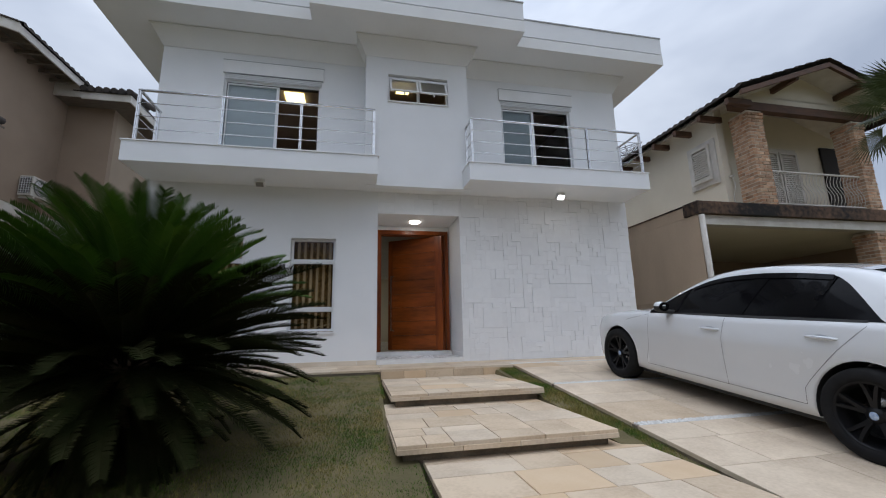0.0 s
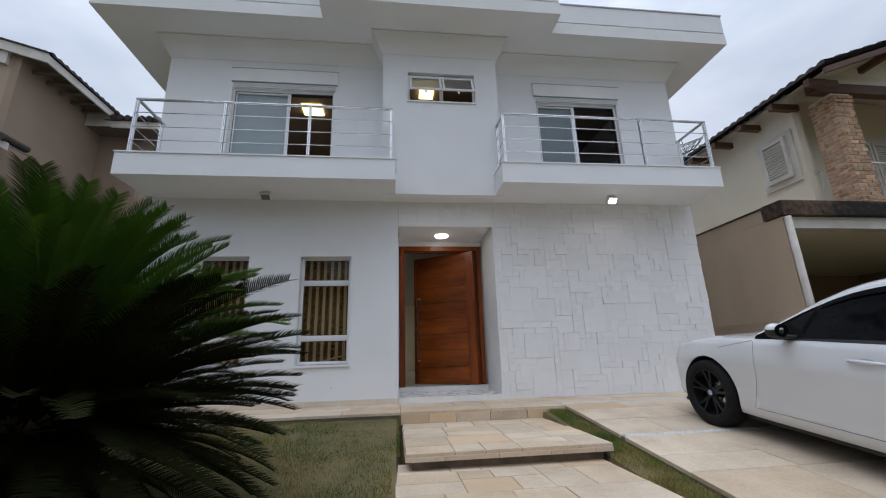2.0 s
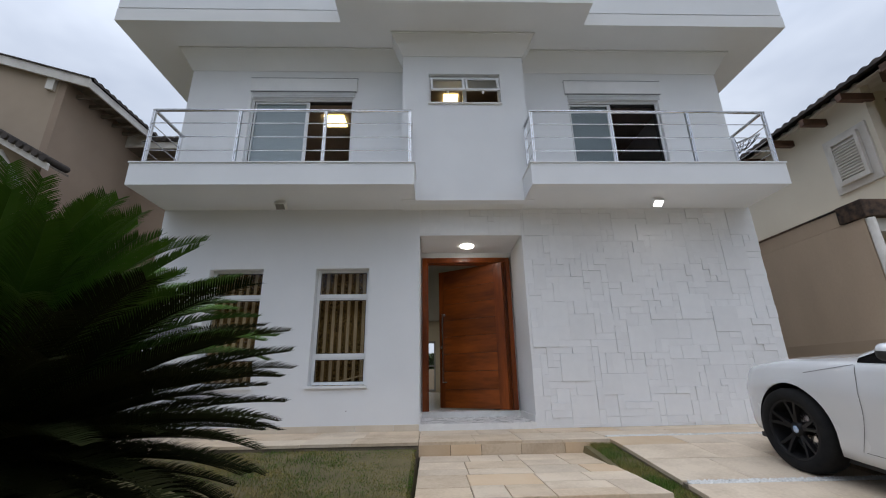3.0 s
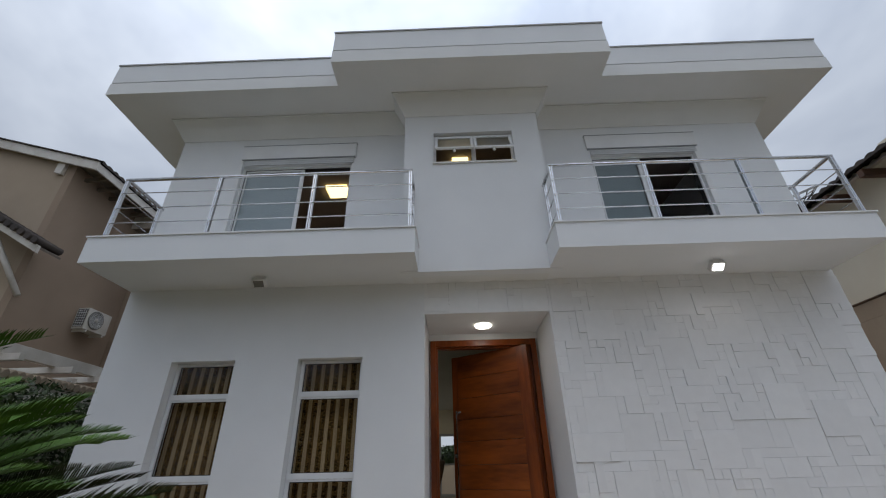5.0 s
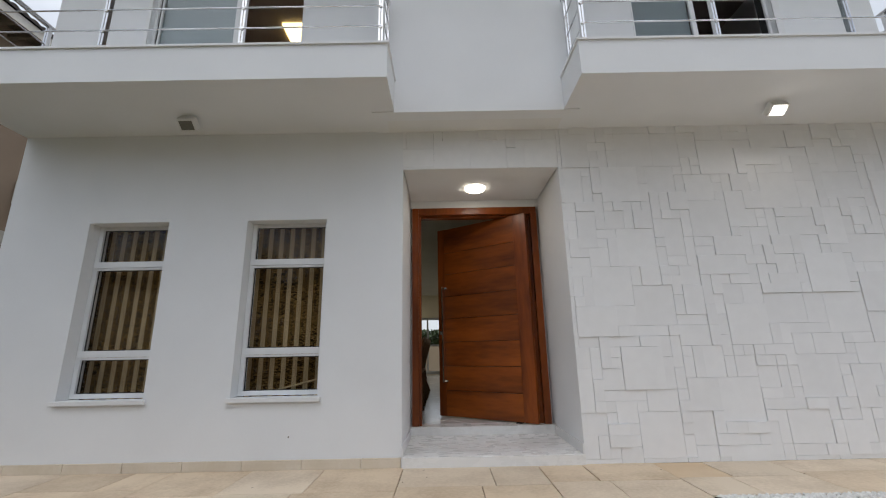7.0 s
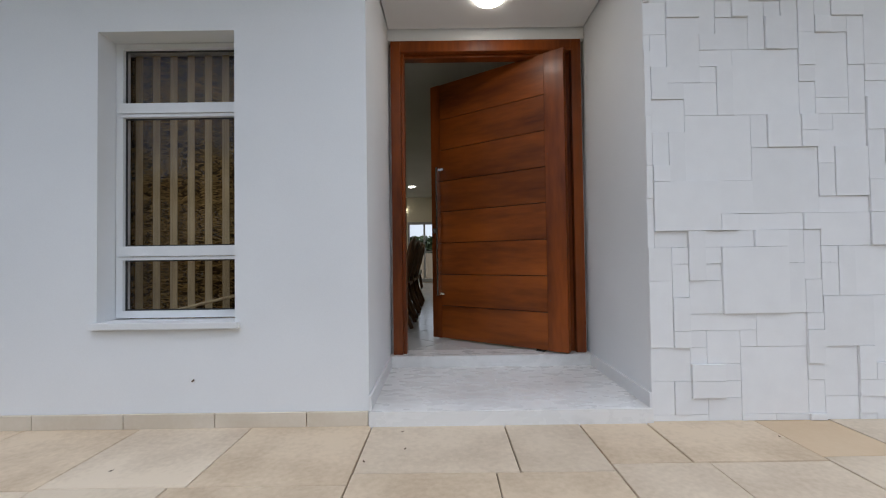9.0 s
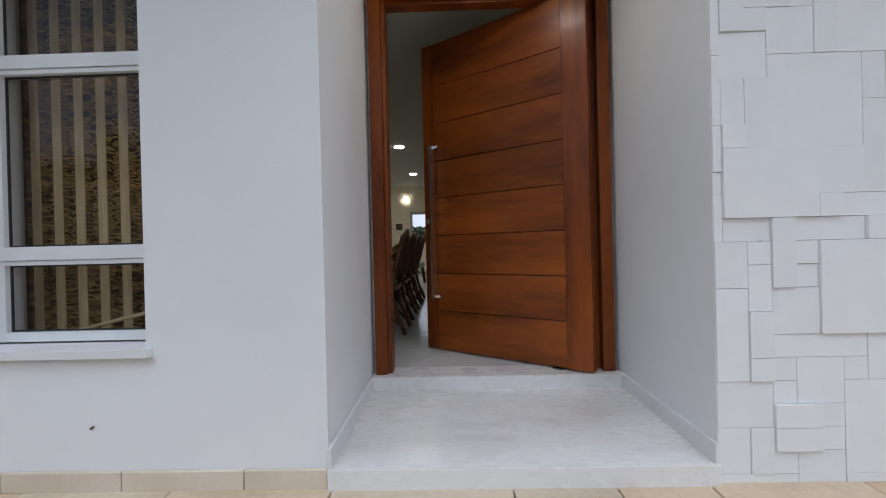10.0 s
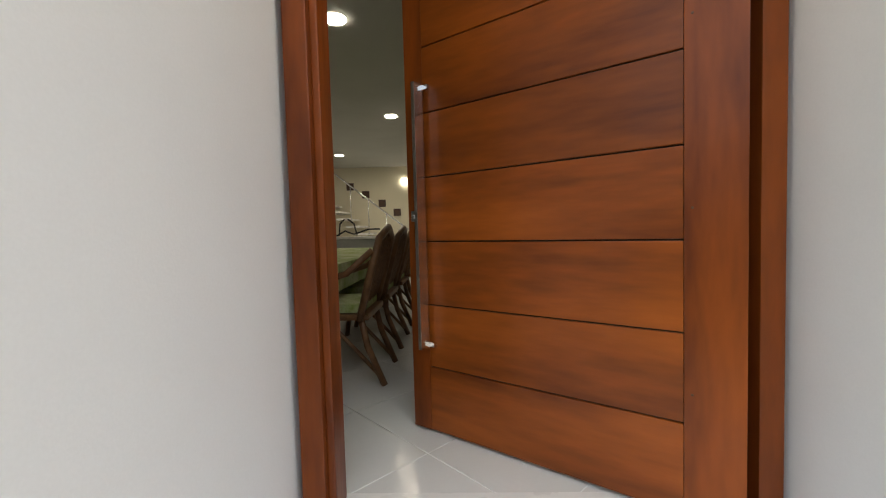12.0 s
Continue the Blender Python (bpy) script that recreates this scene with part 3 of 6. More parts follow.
# ---- windows ----
def tall_window(k, x0, x1):
    y = WALL_Y + 0.13
    r = root("window_%d" % k, ((x0 + x1) / 2, y, WZ0), "tall white aluminium window in three lights with brown blinds behind", "window", "front windows", "structure")
    xi0, xi1, z0, z1 = x0 + 0.004, x1 - 0.004, WZ0 + 0.02, WZ1 - 0.004
    t1, t2 = 1.575, 2.45
    f = 0.042
    bm = boxes((xi0, xi0 + f, y, y + 0.06, z0, z1), (xi1 - f, xi1, y, y + 0.06, z0, z1), (xi0 + f, xi1 - f, y, y + 0.06, z0, z0 + f), (xi0 + f, xi1 - f, y, y + 0.06, z1 - f * 0.8, z1))
    part("window_frame", bm, M_ALU, r)
    for t in (t1, t2):
        bm = boxes((xi0 + f * 0.3, xi1 - f * 0.3, y - 0.012, y + 0.058, t - 0.022, t + 0.040), (xi0 + f * 0.3, xi1 - f * 0.3, y - 0.004, y + 0.056, t - 0.045, t - 0.024), bevel=0.003)
        part("transom", bm, M_ALU, r)
    for a, b in ((z0 + f, t1 - 0.045), (t1 + 0.04, t2 - 0.045), (t2 + 0.04, z1 - f * 0.8)):
        bm = boxes((xi0 + f, xi1 - f, y + 0.03, y + 0.036, a, b))
        p = part("pane", bm, M_GLASS, r, "clear reflecting glass pane")
        p.visible_shadow = False
        bm = boxes((xi0 + f, xi0 + f + 0.008, y + 0.022, y + 0.03, a, b), (xi1 - f - 0.008, xi1 - f, y + 0.022, y + 0.03, a, b), (xi0 + f + 0.008, xi1 - f - 0.008, y + 0.022, y + 0.03, a, a + 0.008), (xi0 + f + 0.008, xi1 - f - 0.008, y + 0.022, y + 0.03, b - 0.008, b))
        part("gasket", bm, M_CARM, r, "black rubber glazing gasket")
    bm = boxes((x0 - 0.03, x1 + 0.03, WALL_Y - 0.035, WALL_Y - 0.002, WZ0 - 0.025, WZ0 + 0.012), (x0, x1, WALL_Y - 0.002, y, WZ0 - 0.001, WZ0 + 0.012), bevel=0.004)
    part("window_sill", bm, M_TRIM, r, "projecting white sill")
    # vertical blind: woven strips with a shaggy fringe between them
    b = root("vertical_blind", ((x0 + x1) / 2, WALL_Y + 0.33, WZ1 + 0.05), "beige woven strip blind with brown shaggy fringe behind the window", "blind", "window blinds")
    part("headrail", boxes((x0 - 0.1, x1 + 0.1, WALL_Y + 0.25, WALL_Y + 0.36, WZ1 + 0.02, WZ1 + 0.06)), M_ALU, b)
    # added sheet: its dark brown paints the dim room behind the strips
    part("backing", boxes((x0 - 0.08, x1 + 0.08, WALL_Y + 0.341, WALL_Y + 0.344, WZ0 - 0.1, WZ1 + 0.02)), M_BACKING, b, "dark brown sheet standing in for the dim room behind")
    n = 8
    rng = random.Random(k)
    for i in range(n):
        xc = x0 - 0.06 + (x1 - x0 + 0.12) * (i + 0.5) / n
        bm = boxes(*[(xc + d - 0.0072, xc + d + 0.0072, WALL_Y + 0.328, WALL_Y + 0.332, WZ0 - 0.1, WZ1 + 0.02) for d in (-0.0155, 0.0, 0.0155)])
        part("strip", bm, M_BLIND, b, "beige woven strip")
        verts, faces = [], []
        for q in range(340):
            z = WZ0 - 0.08 + rng.random() * (WZ1 - WZ0 + 0.08)
            for s in (-1, 1):
                xx, yy, zz = xc + s * 0.022, WALL_Y + 0.332, z
                droop = rng.uniform(-0.02, 0.012)
                ln = rng.uniform(0.012, 0.042)
                v0 = len(verts)
                for u in (0.0, 0.5, 1.0):
                    px, pz = xx + s * ln * u, zz + droop * u * u + rng.uniform(-0.003, 0.003)
                    verts += [(px, yy + 0.004 * u, pz - 0.0036), (px, yy + 0.004 * u, pz + 0.0036)]
                faces += [(v0, v0 + 2, v0 + 3, v0 + 1), (v0 + 2, v0 + 4, v0 + 5, v0 + 3)]
        me = bpy.data.meshes.new("fringe")
        me.from_pydata([(vx - b.location.x, vy - b.location.y, vz - b.location.z) for vx, vy, vz in verts], [], faces)
        me.materials.append(M_FRINGE)
        fo = new("fringe", me)
        fo.parent = b
        tagged(fo, "shaggy brown fringe", kind="stuff")
    return r


for k, (a, b) in enumerate(WIN):
    tall_window(k + 1, a, b)


def balcony_door(k, o, xm, sx0, sx1, guide, sheet):
    x0, x1, z0, z1 = o
    y = WALL_Y + 0.05
    r = root("window_%d" % k, ((x0 + x1) / 2, y, z0), "half-open white sliding balcony door under a roller shutter box", "balcony door", "balcony doors", "structure")
    f = 0.03
    part("window_frame", boxes((x0, x0 + f, y, y + 0.11, z0, z1), (x1 - f, x1, y, y + 0.11, z0, z1), (x0 + f, x1 - f, y, y + 0.11, z1 - f, z1)), M_ALU, r)
    part("gasket", boxes((x0 + f, x0 + f + 0.012, y + 0.02, y + 0.05, z0, z1 - f), (x1 - f - 0.008, x1 - f, y + 0.02, y + 0.10, z0, z1 - f), (x0 + f + 0.012, x1 - f - 0.008, y + 0.02, y + 0.10, z1 - f - 0.010, z1 - f)), M_CARM, r, "black rubber gasket")
    a, b = x0 + f + 0.012, xm + 0.03
    ya, yb, zt = y + 0.020, y + 0.050, z1 - f - 0.011
    leaf = part("sliding_leaf", boxes((a, a + 0.018, ya, yb, z0, zt), (b - 0.055, b, ya, yb, z0, zt), (a + 0.018, b - 0.055, ya, yb, z0, z0 + 0.08), (a + 0.018, b - 0.055, ya, yb, zt - 0.028, zt), bevel=0.003), M_ALU, r, "white sliding leaf frame")
    p = part("pane", boxes((a + 0.018, b - 0.055, y + 0.032, y + 0.038, z0 + 0.08, zt - 0.028)), M_GLASS, leaf)
    p.visible_shadow = False
    part("blind_sheet", boxes((x0 + f + 0.02, xm - 0.03, y + 0.060, y + 0.064, z0 + 0.05, z1 - f - 0.012)), sheet, r, "pale grey-blue sheet behind the pane")
    part("track", boxes((x0 + f, x1 - f, y + 0.006, y + 0.104, z0 - 0.004, z0 + 0.016)), M_ALU, r, "white floor track")
    # roller shutter box between grey strips that paint its shade lines, its slats and side guides, a little proud of
    # the wall
    zb = z1 + 0.118
    part("box_rim", boxes((sx0 - 0.006, sx1 + 0.006, WALL_Y - 0.050, WALL_Y - 0.002, zb + 0.260, zb + 0.268)), M_CAP, r, "thin grey strip painting the shade line over the shutter box")
    part("shutter_box", boxes((sx0, sx1, WALL_Y - 0.045, WALL_Y - 0.002, zb, zb + 0.258), bevel=0.006), M_TRIM, r, "white roller shutter box")
    part("shadow_joint", boxes((sx0 + 0.01, sx1 - 0.01, WALL_Y - 0.043, WALL_Y - 0.001, zb - 0.010, zb - 0.001)), M_CAP, r, "grey strip painting the shade line under the shutter box")
    for i in range(3):
        z = z1 + 0.002 + i * 0.035
        part("shutter_slat", boxes((sx0 + 0.05, sx1 - 0.03, WALL_Y - 0.022, WALL_Y - 0.003, z, z + 0.031), bevel=0.004), M_SLAT, r)
    g0, g1 = (sx0 - 0.012, x0 - 0.002) if guide < 0 else (x1 + 0.002, sx1 + 0.01)
    part("guide", boxes((g0, g1, WALL_Y - 0.018, WALL_Y - 0.002, 4.05, zb - 0.013)), M_TRIM, r, "white shutter guide")
    return r


balcony_door(3, UPL, -1.215, -2.195, -0.355, -1, M_FROST)
balcony_door(4, UPR, 4.12, 3.32, 5.06, 1, M_FROST_D)

# bathroom window: two top-hung sashes propped open
x0, x1, z0, z1 = WC
r = root("window_5", ((x0 + x1) / 2, BOX_Y, z0), "small bathroom window with two propped-open top-hung sashes", "window", "", "structure")
y = BOX_Y + 0.05
part("window_frame", boxes((x0, x0 + 0.035, y, y + 0.06, z0 + 0.015, z1 - 0.03), (x1 - 0.035, x1, y, y + 0.06, z0 + 0.015, z1 - 0.03), (x0 + 0.035, x1 - 0.035, y, y + 0.06, z1 - 0.09, z1 - 0.03),
                           (x0 + 0.035, x1 - 0.035, y, y + 0.06, z0 + 0.015, z0 + 0.045), ((x0 + x1) / 2 - 0.03, (x0 + x1) / 2 + 0.03, y, y + 0.06, z0 + 0.045, z1 - 0.09)), M_ALU, r)
part("window_sill", boxes((x0 - 0.015, x1 + 0.015, BOX_Y - 0.025, y, z0 - 0.012, z0 + 0.013)), M_TRIM, r)
for a, b in ((x0 + 0.03, (x0 + x1) / 2 - 0.012), ((x0 + x1) / 2 + 0.012, x1 - 0.03)):
    h = 0.40
    tilt = Matrix.Translation((0, y - 0.004, z1 - 0.075)) @ Matrix.Rotation(radians(-26), 4, "X")
    bm = boxes((a, a + 0.035, -0.015, 0.015, -h, 0), (b - 0.035, b, -0.015, 0.015, -h, 0), (a + 0.035, b - 0.035, -0.015, 0.015, -0.035, 0), (a + 0.035, b - 0.035, -0.015, 0.015, -h, -h + 0.04))
    bm.transform(tilt)
    s = part("sash", bm, M_ALU, r, "propped-open sash frame")
    bm = boxes((a + 0.035, b - 0.035, -0.003, 0.003, -h + 0.04, -0.035))
    bm.transform(tilt)
    p = part("pane", bm, M_FROSTGLASS, s, "patterned glass pane")
    p.visible_shadow = False
    bm = bmesh.new()
    lathe(bm, [(0.0, -0.05), (0.016, -0.045), (0.022, -0.02), (0.014, 0.0), (0.010, 0.03), (0.0, 0.032)], 12, "Z")
    bm.transform(tilt @ Matrix.Translation(((a + b) / 2, 0.030, -h + 0.01)))
    part("latch", bm, M_TRIM, s, "small white latch")

# ---- entrance porch ----
solid("porch_walls", boxes((PX0 - 0.18, PX0, WALL_Y + 0.25, 9.12, 0.3, SOFFIT), (PX1, PX1 + 0.18, WALL_Y + 0.252, 9.12, 0.3, SOFFIT), (PX1, PX1 + 0.18, WALL_Y - 0.003, WALL_Y + 0.252, 0.3, PZ + 0.1)), M_WALL, "smooth white side walls of the entrance recess", "wall")
solid("porch_ceiling", boxes((PX0 + 0.012, PX1 - 0.012, WALL_Y + 0.002, 8.97, PZ, PZ + 0.1)), M_SOFFIT, "white porch ceiling with a shadow gap around it", "ceiling")
solid("porch_ceiling_gap", boxes((PX0 - 0.004, PX1 + 0.004, WALL_Y + 0.254, 8.988, PZ + 0.1, PZ + 0.14)), M_DARKGAP, "dark shadow gap round the porch ceiling", "ceiling")
solid("wall_over_door", boxes((PX0, PX1, 9.0, 9.12, 3.302, PZ + 0.1), (PX0, 0.764, 9.07, 9.12, 0.3, 3.302), (2.325, PX1, 9.07, 9.12, 0.3, 3.302)), M_WALL, "narrow white wall around the door frame", "wall")
solid("porch_floor", boxes((PX0 + 0.001, PX1 - 0.001, WALL_Y - 0.03, 8.94, 0.3, PORCH), bevel=0.004), M_MARBLE, "veined white marble slab in the entrance recess", "floor")
solid("threshold", boxes((PX0 + 0.001, PX1 - 0.001, 8.94, 9.16, 0.3, FLOOR), bevel=0.004), M_MARBLE, "raised white marble threshold under the door", "threshold")
for nm, xa, xb in (("porch_skirting_left", PX0, PX0 + 0.018), ("porch_skirting_right", PX1 - 0.018, PX1)):
    solid(nm, boxes((xa + 0.001, xb - 0.001, WALL_Y - 0.02, 8.938, PORCH, PORCH + 0.085), bevel=0.003), M_TRIM, "white marble skirting along the porch wall", "skirting")
bm = bmesh.new()
rings = lathe(bm, [(0.0, 0.0), (0.105, 0.0), (0.114, 0.012), (0.114, 0.03)], 32, "Z")
bmesh.ops.translate(bm, verts=bm.verts[:], vec=(1.53, 8.56, PZ - 0.026))
lamp = root("porch_downlight", (1.53, 8.56, PZ), "round lit ceiling lamp in the porch", "lamp")
part("diffuser", bm, M_LAMP, lamp)


def floodlight(x, y, material, label):
    r = root("soffit_floodlight", (x, y, SOFFIT), label, "lamp", "soffit floodlights")
    part("base", boxes((x - 0.06, x + 0.06, y - 0.03, y + 0.03, SOFFIT - 0.02, SOFFIT - 0.001)), M_TRIM, r)
    t = Matrix.Translation((x, y, SOFFIT - 0.075)) @ Matrix.Rotation(radians(-38), 4, "X")
    bm = boxes((-0.085, 0.085, -0.062, 0.062, -0.03, 0.04), bevel=0.010)
    bm.transform(t)
    b = part("housing", bm, M_TRIM, r, "white lamp housing")
    bm = boxes((-0.062, 0.062, -0.044, 0.044, -0.036, -0.0305))
    bm.transform(t)
    part("lens", bm, material, r)


floodlight(4.38, 7.62, M_SPOT, "white floodlight, lit, under the balcony")
floodlight(-1.33, 7.70, M_DIM, "white floodlight, unlit, under the balcony")

# door frame
fr = root("door_frame", (1.545, 9.0, FLOOR), "varnished red wood door frame", "door frame", "", "structure")
for nm, d in (("jamb", (0.766, 0.845, 8.992, 9.14, FLOOR, 3.30)), ("jamb", (2.245, 2.323, 8.992, 9.14, FLOOR, 3.30)), ("head", (0.845, 2.245, 8.992, 9.14, 3.21, 3.30)),
              ("stop", (0.845, 0.872, 9.02, 9.14, FLOOR, 3.21)), ("stop", (2.200, 2.245, 9.05, 9.14, FLOOR, 3.185)), ("stop", (0.872, 2.245, 9.05, 9.14, 3.185, 3.21))):
    part(nm, boxes(d, bevel=0.006), M_WOOD_V, fr)

# pivot door, ajar: the leaf runs along local x from the latch side to the pivot side
leaf_a, leaf_b = Vector((1.084, 9.690, 0)), Vector((2.170, 8.938, 0))
LW = (leaf_b - leaf_a).length
door = root("door_1", (leaf_a.x, leaf_a.y, FLOOR + 0.012), "tall red wood pivot door standing ajar with horizontal planks", "door", "", "structure")
door.rotation_euler = (0, 0, math.atan2(leaf_b.y - leaf_a.y, leaf_b.x - leaf_a.x))
LH = 3.195 - FLOOR - 0.012
part("leaf_core", boxes((0.004, LW - 0.004, -0.012, 0.03, 0.004, LH - 0.004)), M_DARKGAP, door, "dark core seen in the plank joints", local=True)
part("stile", boxes((0, 0.105, -0.024, 0.036, 0, LH), bevel=0.003), M_WOOD_V, door, "upright latch stile", local=True)
part("stile", boxes((LW - 0.165, LW, -0.024, 0.036, 0, LH), bevel=0.003), M_WOOD_V, door, "upright pivot stile", local=True)
zs = [0.0] + [g - FLOOR - 0.012 for g in (1.064, 1.361, 1.661, 1.961, 2.256, 2.556, 2.852)] + [LH]
for a, b in zip(zs[:-1], zs[1:]):
    part("plank", boxes((0.106, LW - 0.166, -0.022, 0.034, a + 0.003, b - 0.003), bevel=0.004), M_WOOD, door, local=True)
bm = bmesh.new()
box(bm, 0.106, 0.124, -0.104, -0.044, 1.153 - FLOOR, 2.366 - FLOOR, bevel=0.002)
h = part("pull_handle", bm, M_STEEL, door, "long square polished steel pull bar", local=True)
for z in (1.165 - FLOOR, 2.354 - FLOOR):
    part("standoff", boxes((0.109, 0.150, -0.0438, -0.024, z - 0.010, z + 0.010)), M_STEEL, door, local=True)
part("lock_plate", boxes((0.022, 0.052, -0.030, -0.0245, 1.745 - FLOOR, 1.795 - FLOOR), bevel=0.002), M_STEEL, door, "small square lock plate", local=True)
for z in zs[1:-1:2]:
    for dz in (0.10,):
        bm = bmesh.new()
        lathe(bm, [(0.0, -0.0245), (0.0042, -0.0245), (0.0045, -0.024)], 10)
        bmesh.ops.translate(bm, verts=bm.verts[:], vec=(LW - 0.142, 0, z + dz))
        part("wood_plug", bm, M_RAFTER, door, local=True)
part("pivot_plate", boxes((LW - 0.27, LW - 0.20, -0.030, 0.03, -0.011, -0.003)), M_CARM, door, "dark floor pivot plate", local=True)
bm = bmesh.new()
lathe(bm, [(0.0, -0.036), (0.010, -0.036), (0.011, -0.030)], 12)
bmesh.ops.translate(bm, verts=bm.verts[:], vec=(0.037, 0, 1.77 - FLOOR))
part("lock_cylinder", bm, M_CHROME, door, local=True)

# ---- parked car ----
CARK = 1.05
car_x = np.array([-2.42, -2.36, -2.10, -1.60, -1.00, -0.40, 0.30, 0.90, 1.20, 1.60, 1.95, 2.12, 2.20])
CAR = {
    "w": [0.60, 0.77, 0.865, 0.895, 0.905, 0.905, 0.905, 0.905, 0.90, 0.885, 0.83, 0.70, 0.52],
    "zb": [0.42, 0.30, 0.24, 0.20, 0.185, 0.185, 0.185, 0.185, 0.19, 0.20, 0.20, 0.22, 0.32],
    "zs": [0.86, 0.95, 0.985, 0.985, 0.965, 0.945, 0.93, 0.905, 0.885, 0.855, 0.79, 0.70, 0.58],
    "zt": [0.90, 1.02, 1.07, 1.08, 1.00, 0.98, 0.97, 0.985, 0.965, 0.925, 0.845, 0.745, 0.60],
}


def smooth_interp(x, ys):
    """Interpolates the car's lengthwise curves with a soft kernel."""
    return sum(w * float(np.interp(x + d, car_x, ys)) for d, w in ((-0.08, 0.25), (0.0, 0.5), (0.08, 0.25)))


def car_section(x):
    w, zb, zs, zt = (smooth_interp(x, CAR[k]) for k in ("w", "zb", "zs", "zt"))
    h = zs - zb
    return [(0.0, zb), (w - 0.14, zb), (w - 0.055, zb + 0.03), (w - 0.028, zb + 0.10), (w - 0.022, zb + 0.16), (w - 0.018, zb + 0.34 * h), (w - 0.012, zb + 0.52 * h), (w - 0.003, zb + 0.68 * h),
            (w - 0.003, zb + 0.75 * h), (w - 0.017, zb + 0.82 * h), (w - 0.034, zb + 0.93 * h), (w - 0.055, zs), (w - 0.11, zs + 0.022), (w * 0.62, zt - 0.35 * (zt - zs - 0.02)), (w * 0.3, zt), (0.0, zt + 0.004)]


def side_y(x, z):
    sec = car_section(x)[2:12]
    return float(np.interp(z, [p[1] for p in sec], [p[0] for p in sec]))


def loft(sections, xs, mirror=True):
    bm = bmesh.new()
    rows = []
    for x, sec in zip(xs, sections):
        pts = [(x, y, z) for y, z in sec]
        if mirror:
            pts = pts + [(x, -y, z) for y, z in reversed(sec[:-1])]
        rows.append([bm.verts.new(p) for p in pts])
    for a, b in zip(rows[:-1], rows[1:]):
        for k in range(len(a) - 1):
            f = bm.faces.new((a[k], a[k + 1], b[k + 1], b[k]))
            f.smooth = True
    return bm, rows


def side_strip(pts, half, lift):
    """A thin strip that lies on the car's flank along points (x, z)."""
    bm = bmesh.new()
    rows = []
    for i, (x, z) in enumerate(pts):
        a, b = pts[max(i - 1, 0)], pts[min(i + 1, len(pts) - 1)]
        tx, tz = b[0] - a[0], b[1] - a[1]
        ln = math.hypot(tx, tz) or 1
        nx, nz = -tz / ln * half, tx / ln * half
        rows.append([bm.verts.new((x + s * nx, side_y(x + s * nx, z + s * nz) + lift, z + s * nz)) for s in (-1, 1)])
    for a, b in zip(rows[:-1], rows[1:]):
        bm.faces.new((a[0], a[1], b[1], b[0]))
    return bm


def belt(x):
    return smooth_interp(x, CAR["zs"]) + 0.012


ROOFX = [-1.98, -1.75, -1.50, -1.20, -0.80, -0.45, -0.12, 0.11, 0.36, 0.61, 0.84]
ROOFZ = [1.085, 1.215, 1.33, 1.415, 1.455, 1.462, 1.440, 1.395, 1.285, 1.13, 0.980]


def roof_z(x):
    return sum(w * float(np.interp(x + d, ROOFX, ROOFZ)) for d, w in ((-0.1, 0.25), (0, 0.5), (0.1, 0.25)))


def cabin_pt(x, t, out=0.0):
    """Side of the cabin: t 0 at the belt line, 1 at the roof edge."""
    zb, zr = belt(x), max(roof_z(x) - 0.05, belt(x) + 0.004)
    y0 = smooth_interp(x, CAR["w"]) - 0.075
    y1 = y0 - 0.245 * min(1.0, (zr - zb) / 0.42)
    y = y0 + (y1 - y0) * (0.75 * t + 0.25 * t * t)
    return (y + out, zb + (zr - zb) * t)


